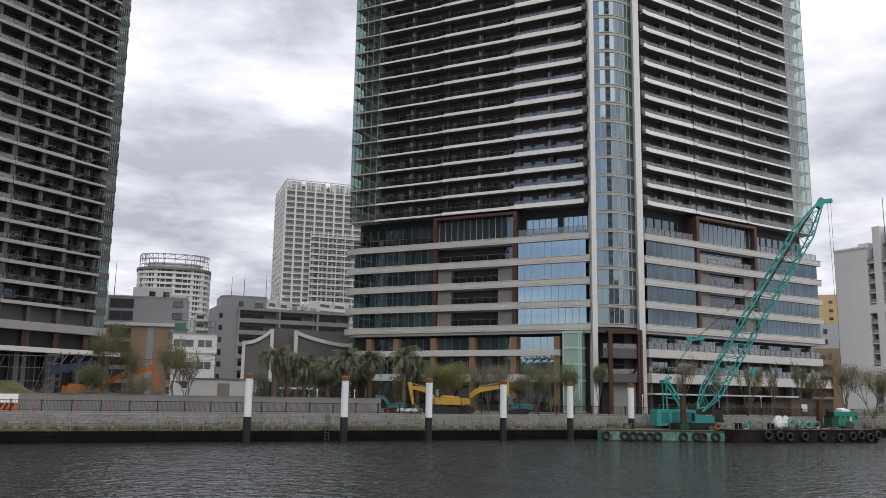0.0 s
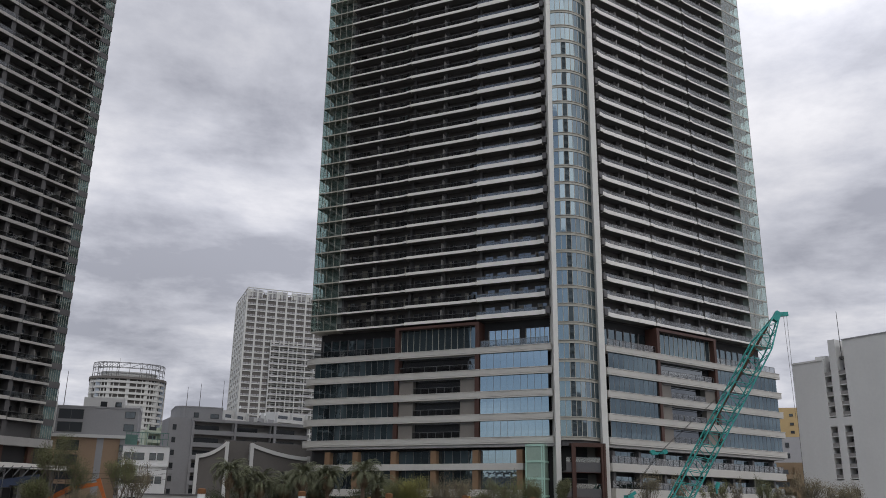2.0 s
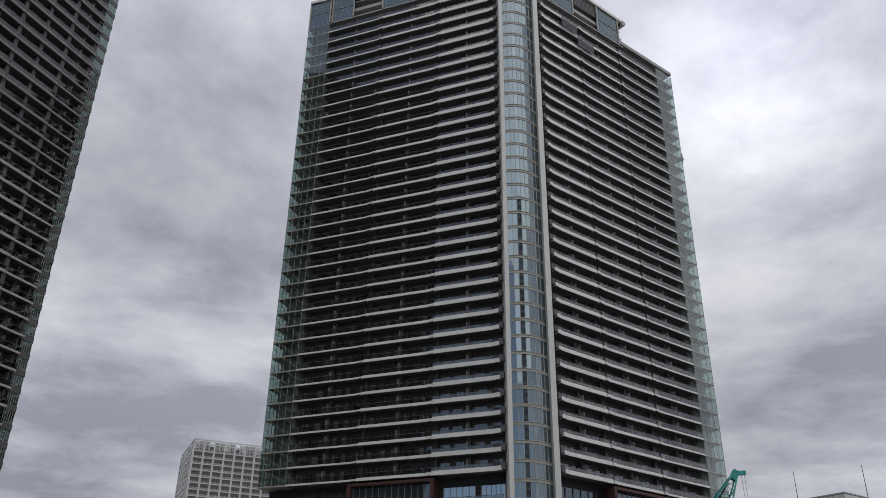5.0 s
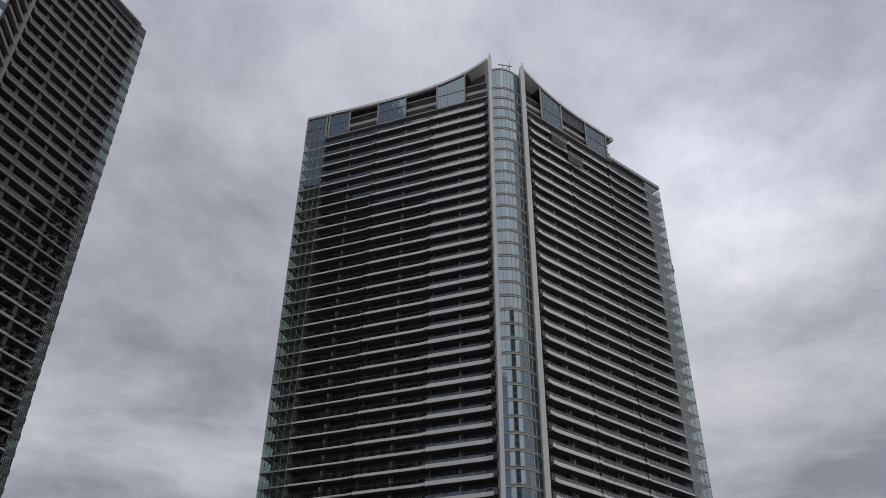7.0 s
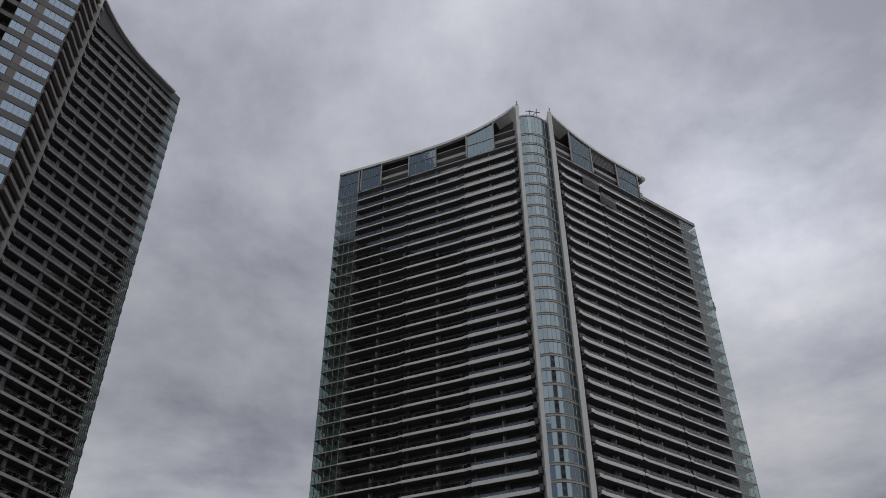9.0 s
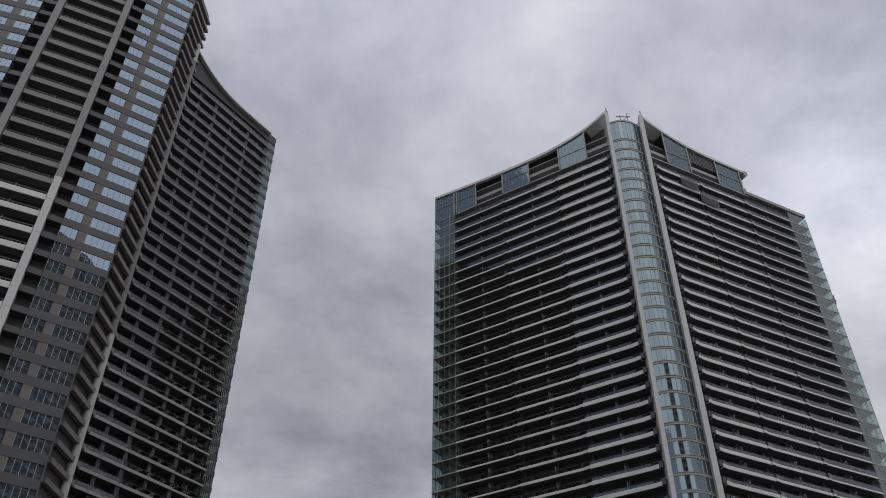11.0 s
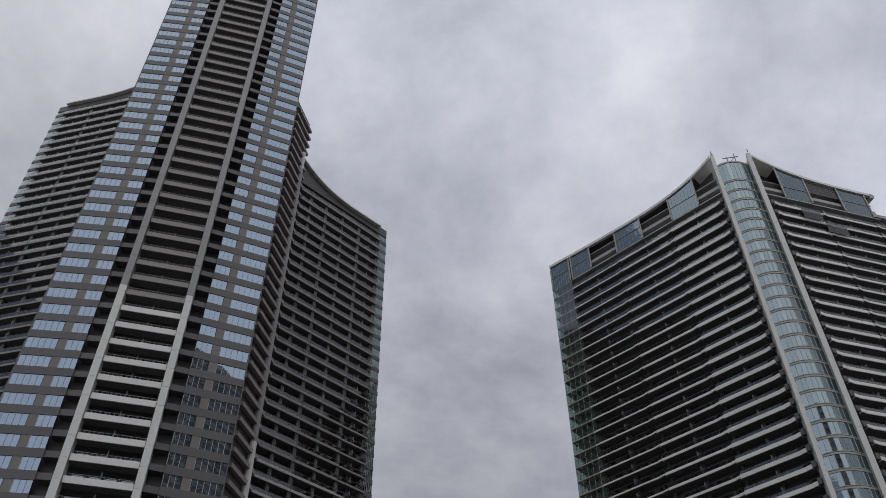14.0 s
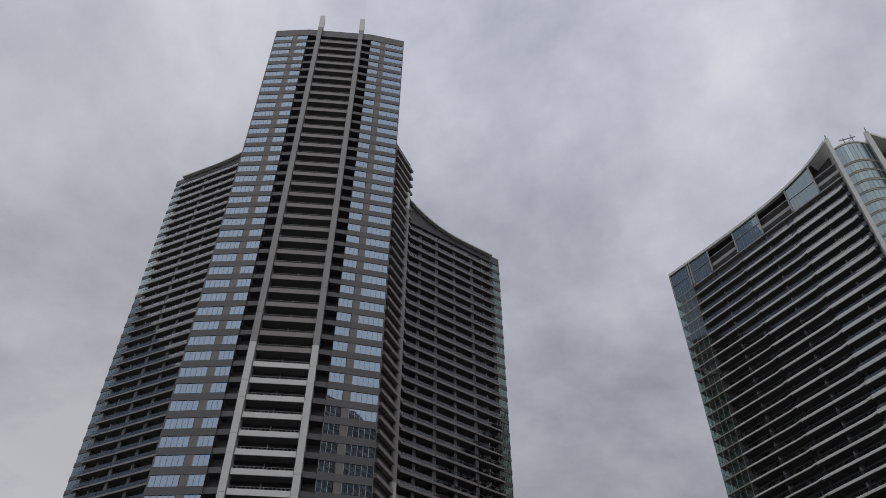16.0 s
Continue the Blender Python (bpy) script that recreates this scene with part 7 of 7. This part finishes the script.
def grey_flats():
    # rounded end block
    p = spot(14.60, 236)
    m = pose(p.x, p.y, 0, 0, 0, 20)
    t = root("apartment_house", m @ pose(0, 0, GROUND), "grey apartment house with a rounded corner", "building")
    pts = [(3.2 - 3.2 * math.cos(a), 3.2 - 3.2 * math.sin(a)) for a in (math.pi / 2 * i / 8 for i in range(9))]
    put("wall", Shape(GREYWALL).prism(pts + [(12.0, 0), (12.0, 14), (0, 14)], GROUND, 31.5), m, t)
    put("parapet", Shape(GREYWALL).prism([(x - 0.1, y - 0.1) for x, y in pts] + [(12.1, -0.1), (12.1, 14), (-0.1, 14)], 31.5, 31.8), m, t)
    windows(m, t, [4.6], [28.9], 1.3, 1.3, BLACK)
    windows(m, t, [8.9], [26.2, 28.8], 2.2, 1.2, BLACK)
    # long balcony block
    p = spot(13.62, 224)
    q = spot(6.3, 232)
    d = q - p
    m = pose(p.x, p.y, 0, 0, 0, math.degrees(math.atan2(d.y, d.x)))
    L = d.length
    t = root("apartment_house", m @ pose(0, 0, GROUND), "long grey apartment block with balconies on every storey", "building")
    put("wall", Shape(POST).box(0, L, 0.1, 8, GROUND, 26.6), m, t)
    put("end_wall", Shape(GREYWALL).box(-5.5, 0.3, -1.6, 8, GROUND, 27.2), m @ pose(0, 0, 0), t)
    put("roof", Shape(GREYWALL).box(-0.3, L, -1.9, 8, 26.6, 27.3), m, t)
    windows(m @ pose(0, -1.6, 0), t, [-4.6], [6 + 3.05 * k for k in range(7)], 0.9, 1.3, BLACK)
    gallery(m, t, 0.3, L - 0.2, [5.2 + 3.05 * k for k in range(7)], GREYWALL, 1.7, 1.1, 8.0)
    for x in (0.3, L * 0.36, L * 0.7):
        put("pier", Shape(GREYWALL).box(x - 0.3, x + 0.3, -1.85, 0, GROUND, 26.6), m, t)
    # roof-top houses behind
    for a0, a1, dd, top, lab in ((11.8, 10.2, 262, 34.0, "small white rooftop flat with balcony"), (9.75, 8.4, 270, 33.0, "grey rooftop flat with deep balconies"), (8.4, 6.4, 285, 36.5, "pale rooftop flat with ribbon windows")):
        p, q = spot(a0, dd), spot(a1, dd + 8)
        d = q - p
        m = pose(p.x, p.y, 0, 0, 0, math.degrees(math.atan2(d.y, d.x)))
        t = root("apartment_house", m @ pose(0, 0, GROUND), lab, "building")
        w = d.length
        put("wall", Shape(PALEWALL if a0 != 9.75 else GREYWALL).box(0, w, 0, 8, GROUND, top), m, t)
        gallery(m, t, 0.2, w - 0.2, [top - 6.6, top - 3.4], PALEWALL, 1.3, 1.1, max(2.5, w / 2 - 0.2))
    # aerials
    for az, dd, z0, z1 in ((11.78, 262, 34, 42.5), (13.2, 240, 31.8, 38.3), (14.0, 242, 31.8, 37.5), (19.7, 244, 33, 38), (21.2, 215, 27.35, 36), (18.3, 488, 75.5, 83), (21.6, 211, 27.35, 33)):
        p = spot(az, dd, z0)
        b = root("roof_aerial", pose(*p), "thin steel aerial mast on a roof", "aerial", "roof aerials")
        put("mast", Shape(STEEL).tube((0, 0, -0.5), (0, 0, z1 - z0), 0.12, 5, 0, 0.05), pose(*p), b)
        put("bracket", Shape(STEEL).box(-0.25, 0.25, -0.25, 0.25, -0.5, 0.3), pose(*p), b)
    # satellite dishes
    for az, dd, z in ((10.6, 267, 34.9), (9.3, 275, 33.9), (9.0, 276, 33.9)):
        p = spot(az, dd, z)
        b = root("satellite_dish", pose(*p), "white satellite dish on a roof", "dish", "satellite dishes")
        s = Shape(PALEPAINT)
        s.tube((0, 0, 0.5), (-0.15, -0.25, 0.55), 0.12, 12, 0, 0.45)
        put("bowl", s, pose(*p), b)
        put("stand", Shape(STEEL).tube((0, 0, -0.9), (0, 0, 0.5), 0.06, 5), pose(*p), b)


def hall():
    p = spot(12.99, 182)
    m = pose(p.x, p.y, 0, 0, 0, 14)
    t = root("hall_building", m @ pose(0, 0, GROUND), "dark taupe hall with white upswept roof edges", "building")

    def swoop(x0, x1, za, zb, zm, name):
        n = 14
        line = [(x0 + (x1 - x0) * i / n, za + (zb - za) * i / n + zm * (i / n - (i / n) ** 2) * 4) for i in range(n + 1)]
        s = Shape(PALEWALL).profile([(x, z - 0.75) for x, z in line] + line[::-1], -0.4, 4)
        wl = Shape(CHARCOAL).profile([(x0, GROUND), (x1, GROUND)] + [(x, z - 0.76) for x, z in line[::-1]], 0, 10)
        put("roof_edge", s, m, t, "white curved roof edge")
        put("wall", wl, m, t)

    swoop(0, 5.2, 16.4, 18.9, -0.6, "a")
    put("edge_post", Shape(PALEWALL).box(-0.4, 0.2, -0.4, 4, GROUND, 16.4), m, t)
    put("edge_post", Shape(PALEWALL).box(5.2, 5.9, -0.4, 4, 8.0, 19.0), m, t)
    swoop(10.7, 22.3, 18.8, 16.4, -0.5, "b")
    put("edge_post", Shape(PALEWALL).box(10.2, 10.9, -0.4, 4, 12.5, 18.9), m, t)
    put("edge_post", Shape(PALEWALL).box(21.9, 22.5, -0.4, 4, GROUND, 16.6), m, t)
    put("back_wall", Shape(CHARCOAL).prism([(5.2, 3), (24, 3), (24, 14), (5.2, 14)], GROUND, [19.6, 19.0, 19.0, 19.6]), m, t)
    put("wall", Shape(CHARCOAL).box(5.9, 10.2, 0.6, 3, GROUND, 15.5), m, t)
    windows(m, t, [13.2, 16.4, 19.4], [12.0], 1.0, 1.4, BLACK)
    p = spot(9.9, 165)
    m = pose(p.x, p.y, 0, 0, 0, 14)
    t = root("canopy", m @ pose(0, 0, GROUND), "pale flat canopy on slim posts below the palms", "canopy")
    put("roof", Shape(PALEPAINT).box(-2, 4, -2, 2, 6.6, 6.9), m, t)
    for x in (-1.5, 3.5):
        put("post", Shape(PALEPAINT).box(x - 0.12, x + 0.12, -0.1, 0.1, GROUND, 6.6), m, t)


def right_blocks():
    grow = pose(*EYE) @ Matrix.Scale(1.5, 4) @ pose(-EYE[0], -EYE[1], -EYE[2])          # storeys of true height, half as far again
    p = spot(-25.06, 165)
    m = grow @ pose(p.x, p.y, 0, 0, 0, -60)
    t = root("apartment_house", m @ pose(0, 0, GROUND), "pale grey ten-storey apartment house with inset balconies", "building")
    D, E = 14, 18.2
    put("wall", Shape(PALEWALL).box(0, 6.1, 0, D, GROUND, 32.2), m, t)
    put("parapet", Shape(PALEWALL).box(-0.12, 6.1, -0.12, D, 32.2, 32.5), m, t)
    put("roof_box", Shape(PALEWALL).box(4.0, 6.0, 1, 4, 32.5, 33.2), m, t)
    put("recess_wall", Shape(GREYWALL).box(6.1, 10.1, 1.7, D, GROUND, 32.2), m, t)
    put("fin_wall", Shape(PALEWALL).box(7.4, 8.7, 0, 1.7, GROUND, 35.6).box(7.4, 8.7, 1.7, 6, 32.2, 35.6), m, t)
    put("wall", Shape(PALEWALL).box(10.1, E, 0, D, GROUND, 35.2), m, t)
    put("roof", Shape(GREYWALL).box(10.0, E + 0.1, -0.1, D, 35.2, 35.4), m, t)
    for x0, x1 in ((6.1, 7.4), (8.7, 10.1)):
        for k in range(16):
            z = 3.6 + 1.72 * k
            if k % 6 == 4:
                put("wall_band", Shape(PALEWALL).box(x0, x1, 0.0, 1.7, z + 0.1, z + 1.5), m, t)
            b = put("balcony", Shape(PALEWALL).box(x0, x1, 0.12, 1.7, z, z + 0.14), m, t)
            put("parapet", Shape(POST).box(x0, x1, 0.16, 0.2, z + 0.14, z + 0.72), m, b)
            put("window", Shape(WIN).box(x0 + 0.2, x1 - 0.2, 1.64, 1.7, z + 0.2, z + 1.4), m, t)
    for k in range(15):
        z = 3.6 + 2.03 * k
        b = put("balcony", Shape(PALEWALL).box(E, E + 1.3, 1.5, D, z, z + 0.14), m, t)
        put("parapet", Shape(TAUPE).box(E + 1.2, E + 1.3, 1.5, D, z + 0.14, z + 0.75), m, b)
        for y in (2.2, 5.6, 9.0):
            put("window", Shape(WIN).box(E, E + 0.05, y, y + 2.4, z + 0.2, z + 1.5), m, t)
    for az, d, z in ((-27.92, 160.5, 32.2), (-31.8, 162, 35.0)):
        q = spot(az, d, z)
        b = root("roof_aerial", grow @ pose(*q), "tall thin aerial mast on a roof", "aerial", "roof aerials")
        put("mast", Shape(STEEL).tube((0, 0, -0.2), (0, 0, 8.3 if az > -30 else 6.0), 0.08, 5, 0, 0.05), grow @ pose(*q), b)
        put("bracket", Shape(STEEL).box(-0.25, 0.25, -0.25, 0.25, -0.1, 0.4), grow @ pose(*q), b)
    p = spot(-23.2, 232)
    m = grow @ pose(p.x, p.y, 0, 0, 0, -18)
    t = root("apartment_house", m @ pose(0, 0, GROUND), "ochre, grey and brown apartment house", "building")
    put("upper_wall", Shape(OCHRE).box(0, 14, 0, 10, 25.2, 32.4), m, t)
    put("middle_wall", Shape(GREYWALL).box(0, 14, 0.02, 10, 19.0, 25.2), m, t)
    put("lower_wall", Shape(UMBER).box(0, 14, 0, 10, GROUND, 19.0), m, t)
    windows(m, t, [5.6], [26.0, 28.0, 30.2], 0.9, 0.7, BLACK)
    windows(m, t, [4.0, 8.0], [20.0, 22.6], 0.9, 1.2, BLACK)
    windows(m, t, [7.6], [9.0, 12.0, 15.2], 1.6, 1.3, BLACK)
    gallery(m, t, 0.3, 5.6, [6.0, 9.0, 12.0, 15.0], UMBER, 1.3, 1.1, 5.0)


far_tower()
round_block()
left_block()
grey_flats()
hall()
right_blocks()
